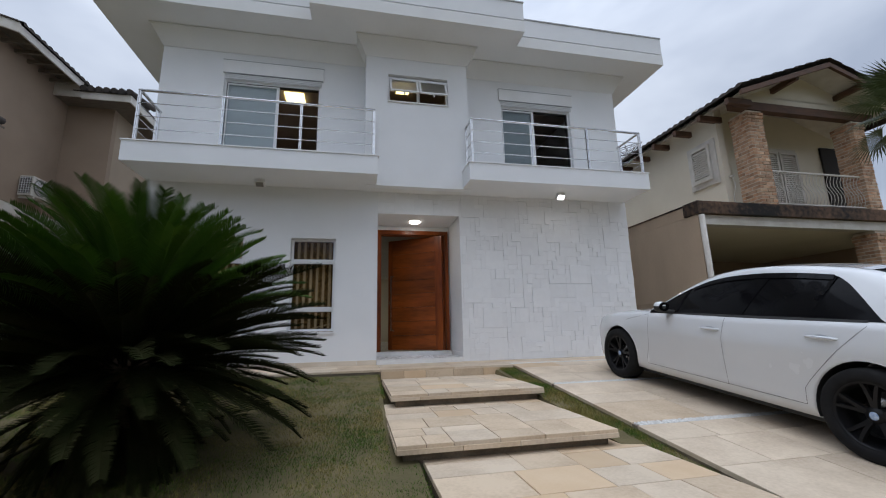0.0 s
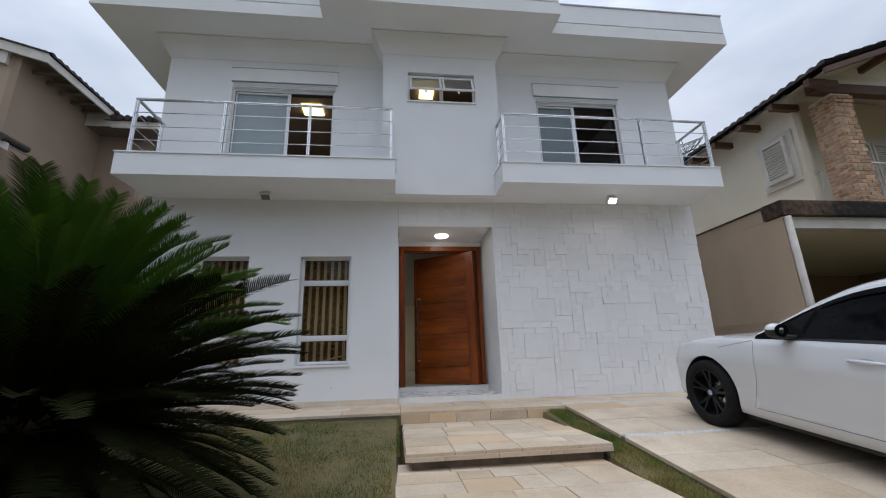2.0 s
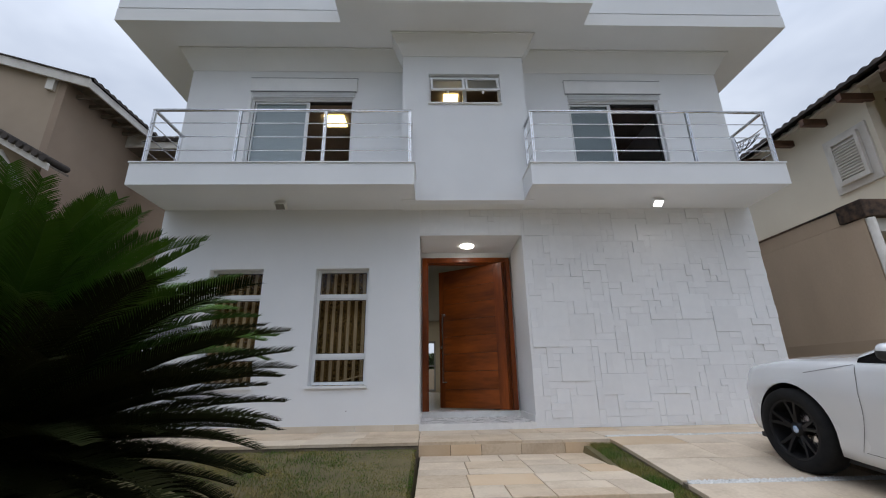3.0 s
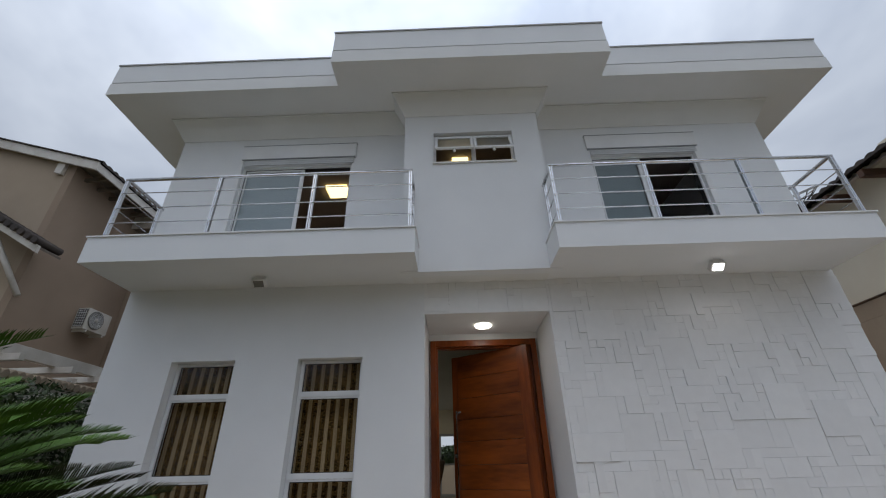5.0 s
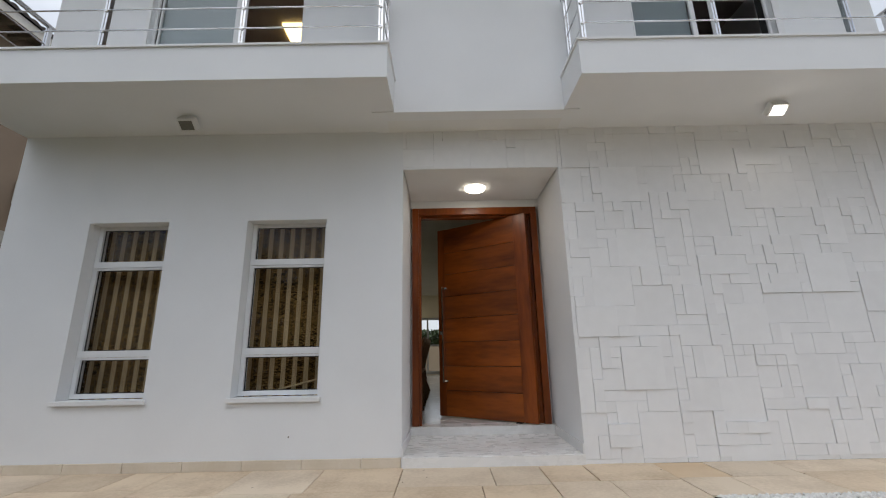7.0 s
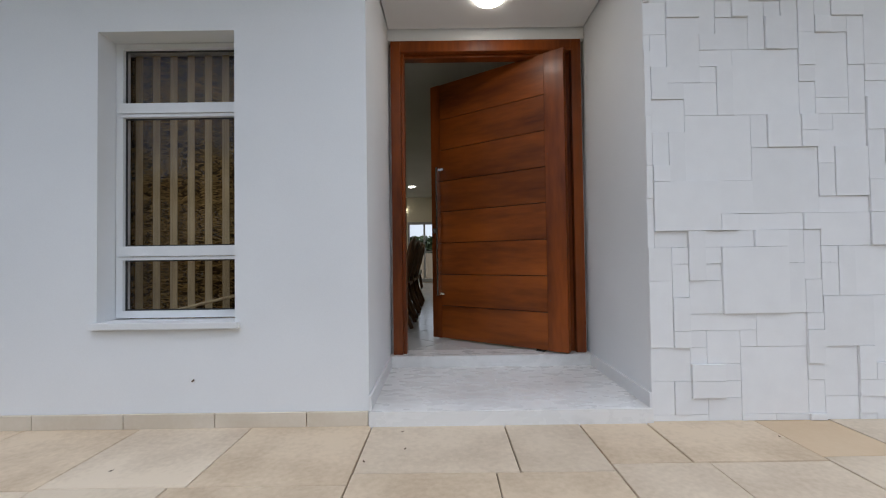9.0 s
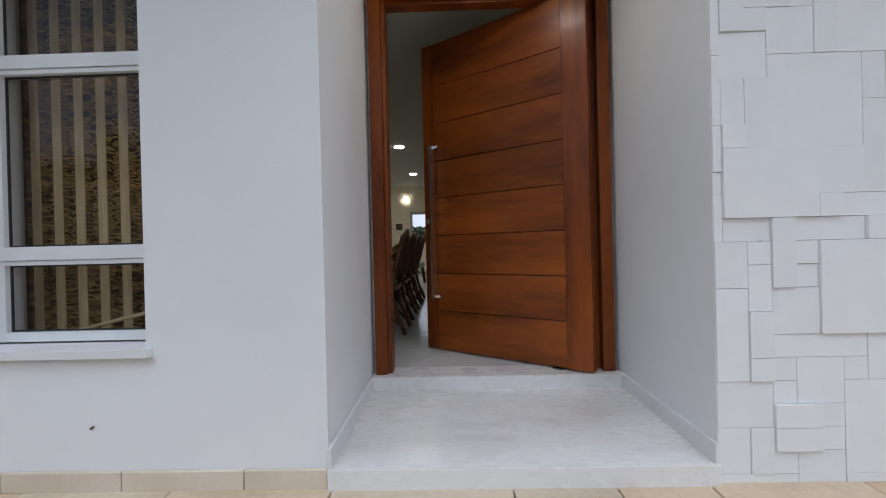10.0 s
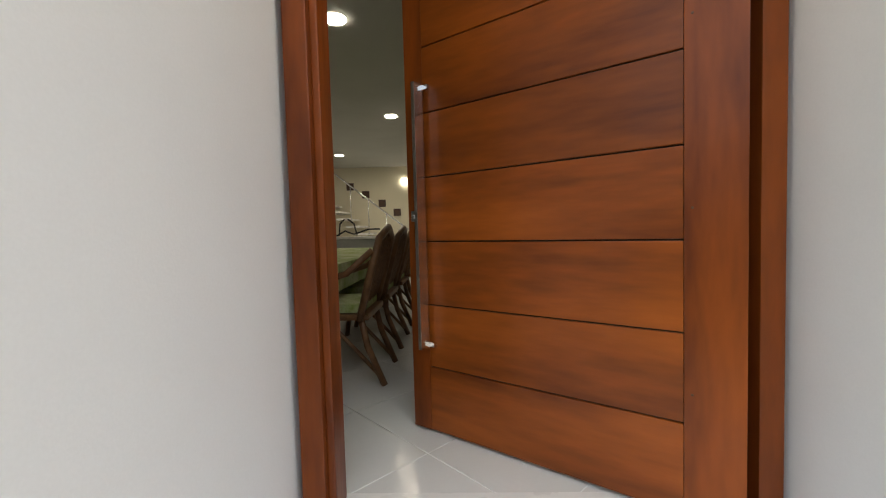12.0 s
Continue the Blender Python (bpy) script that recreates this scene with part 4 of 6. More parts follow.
def build_car():
    r = root("parked_car", (0, 0, 0), "white four-door sedan with black alloy wheels and tinted windows", "car")
    xs = [float(v) for v in np.linspace(-2.42, 2.20, 190)]
    bm, rows = loft([car_section(x) for x in xs], xs)
    for row in (rows[0], rows[-1]):
        bm.faces.new(row)
    for a, b in zip(rows[:-1], rows[1:]):
        bm.faces.new((a[0], b[0], b[-1], a[-1]))
    body = part("body", bm, M_CARP, r, "pearl white bodywork", local=True)
    # wheel arches cut with cylinders
    bm = bmesh.new()
    for wx in (1.405, -1.405):
        for s in (-1, 1):
            ring = lathe(bm, [(0.375, 0.52 * s), (0.375, 1.1 * s)], 40)
            for q in ring:
                bm.faces.new(q)
            bmesh.ops.translate(bm, verts=[v for q in ring for v in q], vec=(wx, 0, 0.335))
    cutter = new("arch_cutter", mesh_of("arch_cutter", bm, M_CARM))
    mod = body.modifiers.new("arches", "BOOLEAN")
    mod.object, mod.operation, mod.solver = cutter, "DIFFERENCE", "EXACT"
    whole = new("uncut_body", body.data.copy())
    whole.matrix_world = body.matrix_world
    keep = body.modifiers.new("smooth_skin", "DATA_TRANSFER")
    keep.object, keep.use_loop_data, keep.data_types_loops, keep.loop_mapping = whole, True, {"CUSTOM_NORMAL"}, "POLYINTERP_NEAREST"
    cut = bpy.data.meshes.new_from_object(body.evaluated_get(bpy.context.evaluated_depsgraph_get()))
    body.modifiers.clear()
    body.data = cut
    bpy.data.objects.remove(cutter)
    bpy.data.objects.remove(whole)
    # black arch liners with a thin lip
    for wx in (1.405, -1.405):
        for s in (-1, 1):
            bm = bmesh.new()
            lathe(bm, [(0.374, 0.52 * s), (0.374, 0.86 * s)], 40)
            bmesh.ops.translate(bm, verts=bm.verts[:], vec=(wx, 0, 0.335))
            bmesh.ops.delete(bm, geom=[v for v in bm.verts if v.co.z < 0.2], context="VERTS")
            part("arch_liner", bm, M_CARM, r, local=True)
    # underbody shade and sill
    part("underbody", boxes((-2.1, 1.95, -0.74, 0.74, 0.15, 0.19)), M_CARM, r, local=True)
    # glass house
    gx = [float(v) for v in np.linspace(-1.97, 0.83, 90)]
    secs = []
    for x in gx:
        a = [cabin_pt(x, t) for t in (0, 0.25, 0.5, 0.75, 1.0)]
        y1, z1 = a[-1]
        secs.append(a + [(y1 - 0.06, z1 + 0.028), (y1 * 0.55, max(z1 + 0.03, roof_z(x) - 0.006)), (0.0, max(z1 + 0.03, roof_z(x)))])
    bm, rows = loft(secs, gx)
    part("cabin_glass", bm, M_CARG, r, "dark tinted glass", local=True)
    # roof skin with the A and C pillars
    def low(x):
        if x > -1.05:
            return 0.92
        return 0.92 * max(0.0, 1 - ((-1.05 - x) / 0.44) ** 1.7)
    for s in (1, -1):
        bm = bmesh.new()
        prev = None
        for x in gx:
            ts = [low(x) + (1 - low(x)) * u for u in (0, 0.34, 0.67, 1.0)]
            pts = [cabin_pt(x, t, 0.010) for t in ts]
            y1, z1 = pts[-1]
            pts += [(y1 - 0.06, z1 + 0.036), (y1 - 0.095, z1 + 0.036)]
            row = [bm.verts.new((x, s * q[0], q[1])) for q in pts]
            if prev:
                for k in range(len(row) - 1):
                    bm.faces.new((prev[k], prev[k + 1], row[k + 1], row[k])).smooth = True
            prev = row
        part("pillar_rail", bm, M_CARP, r, "white roof rail and pillars", local=True)
    rx = [x for x in gx if -1.28 <= x <= 0.02]
    secs = []
    for x in rx:
        y1, z1 = cabin_pt(x, 1.0, 0.010)
        secs.append([(y1 - 0.055, z1 + 0.036), (y1 * 0.55, roof_z(x) + 0.006), (0.0, roof_z(x) + 0.012)])
    bm, rows = loft(secs, rx)
    part("roof", bm, M_CARP, r, "white roof panel", local=True)
    # window surround: B pillar, quarter divider, belt moulding
    for s in (1, -1):
        for xa, xb, wdt, nm in ((-0.33, -0.52, 0.070, "pillar_cover"), (-0.98, -1.10, 0.018, "quarter_divider"), (0.42, 0.32, 0.014, "mirror_divider")):
            bm = bmesh.new()
            prev = None
            for t in (0, 0.25, 0.5, 0.75, 0.95):
                x = xa + (xb - xa) * t
                row = [bm.verts.new((x + d, s * (cabin_pt(x + d, t)[0] + 0.006), cabin_pt(x, t)[1])) for d in (-wdt, wdt)]
                if prev:
                    bm.faces.new((prev[0], prev[1], row[1], row[0]))
                prev = row
            part(nm, bm, M_CARG, r, local=True)
        for nm, t0, t1, mt in (("belt_moulding", -0.02, 0.035, M_CARM), ("window_trim", 0.82, 0.925, M_CARG)):
            bm = bmesh.new()
            prev = None
            for x in [float(v) for v in np.linspace(-1.40 if t0 < 0.5 else -1.08, 0.62 if t0 < 0.5 else 0.30, 30)]:
                row = [bm.verts.new((x, s * (cabin_pt(x, t)[0] + 0.012), cabin_pt(x, t)[1])) for t in (t0, t1)]
                if prev:
                    bm.faces.new((prev[0], prev[1], row[1], row[0]))
                prev = row
            part(nm, bm, mt, r, local=True)
    # panel gaps on the flank that shows
    seams = [[(0.86 - 0.03 * k / 10 - 0.05 * math.sin(k / 10 * 3.1), 0.30 + 0.60 * k / 10) for k in range(11)],
             [(-0.28 + 0.04 * math.sin(k / 10 * 2.2), 0.30 + 0.635 * k / 10) for k in range(11)],
             [(-0.98 - 0.42 * max(0, (k - 2) / 8) ** 1.1, 0.30 + 0.66 * k / 10) for k in range(11)],
             [(-0.98 + 1.82 * k / 12, 0.30) for k in range(13)],
             [(0.84 + 0.05 * k, 0.905 - 0.012 * k) for k in range(9)]]
    for pts in seams:
        part("panel_gap", side_strip(pts, 0.0016, 0.0032), M_DARKGAP, r, local=True)
    for hx in (-0.10, -1.12):
        z = 0.815 if hx > -0.5 else 0.845
        bm = bmesh.new()
        prev = None
        for k in range(11):
            u = k / 10
            x = hx - 0.115 + 0.23 * u
            o = 0.014 + 0.020 * math.sin(math.pi * u) ** 0.5
            hh = 0.010 + 0.005 * math.sin(math.pi * u)
            y = side_y(x, z)
            row = [bm.verts.new((x, y + d, z + e)) for d, e in ((o * 0.4, -hh), (o, -hh * 0.6), (o, hh * 0.6), (o * 0.4, hh))]
            if prev:
                for q in range(3):
                    bm.faces.new((prev[q], prev[q + 1], row[q + 1], row[q])).smooth = True
            prev = row
        handle = part("door_handle", bm, M_CARP, r, "body-coloured handle with a chrome strip", local=True)
        part("chrome_strip", boxes((hx - 0.10, hx + 0.10, side_y(hx, z) + 0.0335, side_y(hx, z) + 0.0355, z - 0.003, z + 0.004)), M_CHROME, handle, local=True)
        # grey disc on the flank paints the shade of a grip recess
        bm = bmesh.new()
        lathe(bm, [(0.0, 0.004), (0.05, 0.004), (0.055, 0.001)], 24)
        bmesh.ops.scale(bm, verts=bm.verts[:], vec=(1.2, 1, 0.55))
        bmesh.ops.translate(bm, verts=bm.verts[:], vec=(hx, side_y(hx, z) - 0.001, z - 0.004))
        part("handle_recess", bm, M_CAP, r, "grey disc painting the shade of the grip recess", local=True)
    # mirror: rounded white cap over a black shell
    for s in (1, -1):
        for nm, z0, z1, mt in (("mirror", 0.15, 1.0, M_CARP), ("mirror_shell", -1.0, 0.15, M_CARM)):
            bm = bmesh.new()
            prof = []
            for k in range(9):
                zz = z0 + (z1 - z0) * k / 8
                prof.append((max(0.001, 1 - abs(zz) ** 2.6) ** 0.42, zz))
            lathe(bm, prof, 24, "Z")
            for v in bm.verts:
                v.co = Vector((v.co.x * 0.062, v.co.y * 0.095, v.co.z * 0.062))
                v.co = Vector((v.co.x - v.co.y * 0.22 + 0.47, (v.co.y + 0.975) * s, v.co.z + 1.015))
            part(nm, bm, mt, r, "white wing mirror cap" if mt is M_CARP else "black mirror shell", local=True)
        bm = bmesh.new()
        lathe(bm, [(0.0, 0.0), (0.5, 0.0), (1.0, 0.0)], 24, "Z")
        for v in bm.verts:
            v.co = Vector((0.411 - 0.018 * v.co.y, (0.975 + 0.083 * v.co.y) * s, 1.018 + 0.053 * v.co.x))
        part("mirror_glass", bm, M_CARG, r, "dark mirror glass", local=True)
        bm = boxes((0.43, 0.53, 0.80, 0.93, 0.945, 0.975), bevel=0.01)
        for v in bm.verts:
            v.co.y *= s
        part("mirror_base", bm, M_CARM, r, local=True)
    # lights and grille at the nose, hidden from most of the walk
    for s in (1, -1):
        bm = boxes((1.80, 2.04, 0.45 if s > 0 else -0.72, 0.72 if s > 0 else -0.45, 0.60, 0.70), bevel=0.03)
        part("headlight", bm, M_CARB, r, local=True)
        bm = boxes((-2.40, -2.24, 0.45 if s > 0 else -0.80, 0.80 if s > 0 else -0.45, 0.78, 0.93), bevel=0.03)
        part("tail_light", bm, mat("red_lens", (0.35, 0.02, 0.02), rough=0.15), r, local=True)
    # wheels
    for wx in (1.405, -1.405):
        for s in (1, -1):
            wheel = new("wheel")
            wheel.parent = r
            wheel.location = (wx, 0.80 * s, 0.332)
            if s < 0:
                wheel.rotation_euler = (0, 0, math.pi)
            bm = bmesh.new()
            lathe(bm, [(0.232, -0.11), (0.30, -0.112), (0.322, -0.095), (0.332, -0.06), (0.332, 0.06), (0.322, 0.095), (0.302, 0.108), (0.262, 0.110), (0.236, 0.100), (0.232, 0.085)], 48)
            part("tyre", bm, M_TYRE, wheel, local=True)
            bm = bmesh.new()
            lathe(bm, [(0.237, 0.098), (0.226, 0.100), (0.218, 0.085), (0.212, 0.02), (0.206, -0.09), (0.0, -0.09)], 48)
            part("rim", bm, M_RIM, wheel, "gloss black rim barrel", local=True)
            for k in range(5):
                a0 = 2 * math.pi * k / 5 + 0.3
                for da in (-0.16, 0.16):
                    bm = bmesh.new()
                    prev = None
                    for u in (0.0, 0.4, 0.75, 1.0):
                        rad = 0.045 + 0.18 * u
                        ang = a0 + da * (0.55 + 0.75 * u)
                        wd = 0.017 - 0.004 * u
                        yy = 0.062 + 0.03 * u
                        c, q = math.cos(ang), math.sin(ang)
                        row = [bm.verts.new((rad * c - e * q, yy + d, rad * q + e * c)) for e, d in ((-wd, -0.03), (-wd * 0.8, 0), (wd * 0.8, 0), (wd, -0.03))]
                        if prev:
                            for i in range(3):
                                bm.faces.new((prev[i], prev[i + 1], row[i + 1], row[i]))
                        prev = row
                    part("spoke", bm, M_RIM, wheel, local=True)
            bm = bmesh.new()
            lathe(bm, [(0.0, 0.074), (0.030, 0.074), (0.034, 0.070), (0.060, 0.062), (0.064, 0.02)], 28)
            part("hub", bm, M_RIM, wheel, local=True)
            bm = bmesh.new()
            lathe(bm, [(0.0, 0.0765), (0.026, 0.0765), (0.029, 0.0735)], 20)
            part("hub_badge", bm, M_BADGE, wheel, "round blue and white hub badge", local=True)
            bm = bmesh.new()
            lathe(bm, [(0.05, -0.03), (0.165, -0.03), (0.165, -0.05), (0.05, -0.05)], 32)
            part("brake_disc", bm, M_STEEL, wheel, local=True)
    return r


the_car = build_car()
car_y = 4.345
the_car.matrix_world = Matrix.Translation((5.00, car_y, drive_z(car_y) - 0.008)) @ Matrix.Rotation(radians(90), 4, "Z") @ Matrix.Rotation(-math.atan(0.108), 4, "Y") @ Matrix.Diagonal((CARK, CARK, CARK * 0.98, 1))


# ---- planting ----
def frond_mesh(name, length, droop, material, seed, leaf=0.19, pairs=52):
    """One feather leaf along +x, bending down towards its tip, leaflets in a shallow V."""
    rng = random.Random(seed)
    verts, faces = [], []
    pts = []
    n = 14
    ang, p = 0.0, Vector((0, 0, 0))
    for k in range(n + 1):
        pts.append(p.copy())
        ang -= droop / n * (0.4 + 1.2 * k / n)
        p = p + Vector((math.cos(ang), 0, math.sin(ang))) * (length / n)

    def at(u):
        f = u * n
        i = min(int(f), n - 1)
        return pts[i].lerp(pts[i + 1], f - i), (pts[i + 1] - pts[i]).normalized()

    for k in range(n):
        w = 0.011 * (1 - 0.8 * k / n)
        v0 = len(verts)
        w2 = 0.011 * (1 - 0.8 * (k + 1) / n)
        for q, ww in ((pts[k], w), (pts[k + 1], w2)):
            verts += [tuple(q + Vector((0, -ww, 0))), tuple(q + Vector((0, ww, 0))), tuple(q + Vector((0, 0, -ww)))]
        faces += [(v0, v0 + 1, v0 + 4, v0 + 3), (v0 + 1, v0 + 2, v0 + 5, v0 + 4), (v0 + 2, v0, v0 + 3, v0 + 5)]
    for k in range(pairs):
        u = 0.13 + 0.87 * (k + 0.5) / pairs
        c, t = at(u)
        up = Vector((-t.z, 0, t.x))
        ln = leaf * (0.35 + 0.65 * math.sin(math.pi * min(1, 0.12 + u * 0.88)) ** 0.6) * rng.uniform(0.9, 1.08)
        for s in (-1, 1):
            side = Vector((0, s, 0))
            d = (side * 0.80 + t * (0.45 + 0.35 * u) + up * (0.42 + rng.uniform(-0.08, 0.08))).normalized()
            wv = t * 0.0062
            tip = c + d * ln - up * ln * 0.10
            mid = c + d * ln * 0.55
            v0 = len(verts)
            verts += [tuple(c - wv), tuple(c + wv), tuple(mid + wv * 0.9), tuple(mid - wv * 0.9), tuple(tip)]
            faces += [(v0, v0 + 1, v0 + 2, v0 + 3), (v0 + 3, v0 + 2, v0 + 4)]
    me = bpy.data.meshes.new(name)
    me.from_pydata(verts, [], faces)
    me.materials.append(material)
    return me


def cycad(at, crown_z):
    r = root("cycad_palm", at, "large dark green sago palm with arching feather leaves on the lawn", "plant")
    bm = bmesh.new()
    base = at[2] - 0.1
    rings = lathe(bm, [(0.30, base), (0.27, base + 0.3), (0.24, (base + crown_z) / 2), (0.22, crown_z - 0.1), (0.10, crown_z + 0.05), (0.0, crown_z + 0.08)], 20, "Z")
    for v in bm.verts:
        k = 1 + 0.10 * math.sin(v.co.z * 60) + 0.06 * math.sin(math.atan2(v.co.y, v.co.x) * 9 + v.co.z * 20)
        v.co.x, v.co.y = v.co.x * k + at[0], v.co.y * k + at[1]
    part("trunk", bm, M_BARK, r, "short shaggy trunk")
    rng = random.Random(5)
    kinds = [frond_mesh("frond", 1.52 + 0.06 * i, 0.50 + 0.13 * i, M_LEAF, i, 0.205, 112) for i in range(5)]
    # lower fronds wear the shaded copy of the leaf colour
    old = [frond_mesh("frond", 1.55 + 0.1 * i, 0.40 + 0.16 * i, M_LEAF_SHADE, 20 + i, 0.19, 100) for i in range(2)]
    n = 320
    for i in range(n):
        f = i / (n - 1)
        az = i * 2.39996 + rng.uniform(-0.12, 0.12)
        el = radians(86 - 98 * f ** 0.95 + rng.uniform(-8, 8))
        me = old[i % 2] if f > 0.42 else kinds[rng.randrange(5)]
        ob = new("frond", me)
        ob.parent = r
        rad = 0.10 + 0.10 * f
        ob.matrix_local = Matrix.Translation((rad * math.cos(az), rad * math.sin(az), crown_z - at[2] + 0.05 - 0.22 * f)) @ Matrix.Rotation(az, 4, "Z") @ Matrix.Rotation(-el, 4, "Y") @ Matrix.Rotation(rng.uniform(-0.35, 0.35), 4, "X") @ Matrix.Scale(rng.uniform(0.80, 0.95) * (0.85 + 0.15 * min(1.0, f * 2.0)) * (0.86 if f > 0.74 else 1.0), 4)
    # a skirt of short fronds in that shade colour, added to darken round the trunk
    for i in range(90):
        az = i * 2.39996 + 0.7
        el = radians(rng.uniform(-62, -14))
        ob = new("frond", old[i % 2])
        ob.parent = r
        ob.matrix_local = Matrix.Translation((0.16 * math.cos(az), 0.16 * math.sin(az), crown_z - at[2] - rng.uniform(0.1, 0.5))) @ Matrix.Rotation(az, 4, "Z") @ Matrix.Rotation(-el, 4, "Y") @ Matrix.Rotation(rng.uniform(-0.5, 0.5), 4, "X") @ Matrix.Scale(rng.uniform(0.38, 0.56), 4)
    return r


cycad((-1.40, 4.17, ground_z(4.17)), 1.02)


def fan_palm(at, crown_z):
    r = root("fan_palm", at, "tall palm with stiff grey-green fan leaves beside the neighbouring house", "palm tree")
    bm = bmesh.new()
    for k in range(12):
        z0, z1 = at[2] + (crown_z - at[2]) * k / 12, at[2] + (crown_z - at[2]) * (k + 1) / 12
        tube(bm, (at[0], at[1], z0), (at[0], at[1], z1), 0.15 - 0.004 * k, 12, 0.135 - 0.004 * k)
    part("trunk", bm, M_BARK, r)
    rng = random.Random(9)
    verts, faces = [], []
    for k in range(30):
        a = math.pi * 2 * k / 30
        spread = (k / 29 - 0.5) * radians(230)
        d = Vector((math.cos(spread), math.sin(spread), 0.0))
        c = Vector((0.62, 0, 0))
        side = Vector((-d.y, d.x, 0)) * 0.016
        ln = 0.62 * (0.75 + 0.25 * math.cos(spread))
        v0 = len(verts)
        m = c + d * ln * 0.5 + Vector((0, 0, 0.03))
        verts += [tuple(c), tuple(m - side), tuple(m + side), tuple(c + d * ln - Vector((0, 0, 0.08)))]
        faces += [(v0, v0 + 1, v0 + 3, v0 + 2)]
    v0 = len(verts)
    verts += [(0, -0.012, 0), (0, 0.012, 0), (0.62, 0.008, 0), (0.62, -0.008, 0), (0, 0, -0.02), (0.62, 0, -0.012)]
    faces += [(v0, v0 + 1, v0 + 2, v0 + 3), (v0, v0 + 3, v0 + 5, v0 + 4), (v0 + 1, v0 + 4, v0 + 5, v0 + 2)]
    me = bpy.data.meshes.new("fan_leaf")
    me.from_pydata(verts, [], faces)
    me.materials.append(M_PALM)
    for i in range(34):
        ob = new("fan_leaf", me)
        ob.parent = r
        az = i * 2.39996
        el = radians(rng.uniform(-40, 75))
        ob.matrix_local = Matrix.Translation((0, 0, crown_z - at[2] + rng.uniform(-0.15, 0.1))) @ Matrix.Rotation(az, 4, "Z") @ Matrix.Rotation(-el, 4, "Y") @ Matrix.Rotation(rng.uniform(-0.5, 0.5), 4, "X")
    return r


fan_palm((9.95, 5.0, -0.1), 4.80)


# ---- neighbouring house to the east: brick pillars, balcony, tiled gable ----
def tiled_slope(x0, z0, x1, z1, y0, y1, name, parent, thick=0.04):
    """A roof slope from the eave (x0, z0) up to the ridge (x1, z1), corrugated like barrel tiles."""
    bm = bmesh.new()
    nrow = max(6, int(abs(math.hypot(x1 - x0, z1 - z0)) / 0.38))
    ncol = int((y1 - y0) / 0.22) * 6
    rows = []
    for i in range(nrow):
        for e in (0, 1):
            u = (i + e) / nrow
            row = []
            for j in range(ncol + 1):
                y = y0 + (y1 - y0) * j / ncol
                ph = (y / 0.22) % 1.0
                b = 0.05 * abs(math.sin(math.pi * ph)) + (0.03 if e == 0 else 0.0)
                row.append(bm.verts.new((x0 + (x1 - x0) * u, y, z0 + (z1 - z0) * u + b)))
            rows.append(row)
    for a, b in zip(rows[:-1], rows[1:]):
        for j in range(ncol):
            bm.faces.new((a[j], a[j + 1], b[j + 1], b[j])).smooth = True
    for row in (rows[0],):
        low = [bm.verts.new((v.co.x, v.co.y, z0 - 0.01)) for v in row]
        for j in range(ncol):
            bm.faces.new((row[j], row[j + 1], low[j + 1], low[j]))
    return part(name, bm, M_ROOF, parent, "dark weathered barrel tiles")


def brick_pillar(x0, x1, y0, y1, z0, z1, parent):
    rng = random.Random(int(x0 * 10))
    part("pillar_core", boxes((x0 + 0.012, x1 - 0.012, y0 + 0.012, y1 - 0.012, z0, z1)), M_MORTAR, parent, "pale mortar core")
    bm = bmesh.new()
    h = 0.088
    for c in range(int((z1 - z0) / h)):
        z = z0 + c * h
        grow = 0.03 if c > (z1 - z0) / h - 3 else 0.0
        off = 0.11 if c % 2 else 0.0
        for yy0, yy1 in ((y0, y0 + 0.1), (y1 - 0.1, y1)):
            x = x0 - off
            while x < x1 - 0.03:
                a, b = max(x, x0), min(x + 0.21, x1)
                if b - a > 0.03:
                    j = rng.uniform(-0.006, 0.006) + grow
                    box(bm, a + 0.007, b - 0.007, yy0 - (j if yy0 == y0 else 0), yy1 + (j if yy0 != y0 else 0), z + 0.010, z + h - 0.010)
                x += 0.22
        y = y0 + 0.1 + (0.11 if not c % 2 else 0.0) - 0.11
        while y < y1 - 0.13:
            a, b = max(y, y0 + 0.1), min(y + 0.21, y1 - 0.1)
            if b - a > 0.03:
                j = rng.uniform(-0.006, 0.006) + grow
                box(bm, x0 - j, x0 + 0.1, a + 0.005, b - 0.005, z + 0.010, z + h - 0.010)
                box(bm, x1 - 0.1, x1 + j, a + 0.005, b - 0.005, z + 0.010, z + h - 0.010)
            y += 0.22
    p = part("brick_pillar", bm, M_BRICK, parent, "rough old orange bricks")
    tagged(p, kind="stuff")


nb = root("neighbour_house", (11.0, 8.2, 0.3), "cream two-storey house with brick pillars, balcony and dark tiled gable roof", "house")
NX = 9.60
part("garage_wall", boxes((7.95, 8.12, 7.96, 15.0, -0.3, 3.62)), M_TAN_E, nb, "tan rendered garage side wall with rain stains")
part("garage_wall_base", boxes((7.935, 7.948, 7.97, 15.0, -0.3, 1.72)), M_TAN_E2, nb, "darker damp base of the garage wall")
# darker tan than the outer garage wall paints the shade inside
part("garage_back_wall", boxes((8.12, 16.0, 13.0, 13.2, -0.5, 3.62)), M_TAN, nb, "back wall of the garage, its shade put into a darker tan")
part("garage_end_wall", boxes((15.8, 16.0, 7.9, 13.0, -0.3, 3.62)), M_TAN, nb, "end wall of the garage, its shade put into a darker tan")
part("garage_ceiling", boxes((8.12, 15.8, 8.2, 13.0, 3.44, 3.62)), M_CREAMW, nb, "cream garage ceiling")
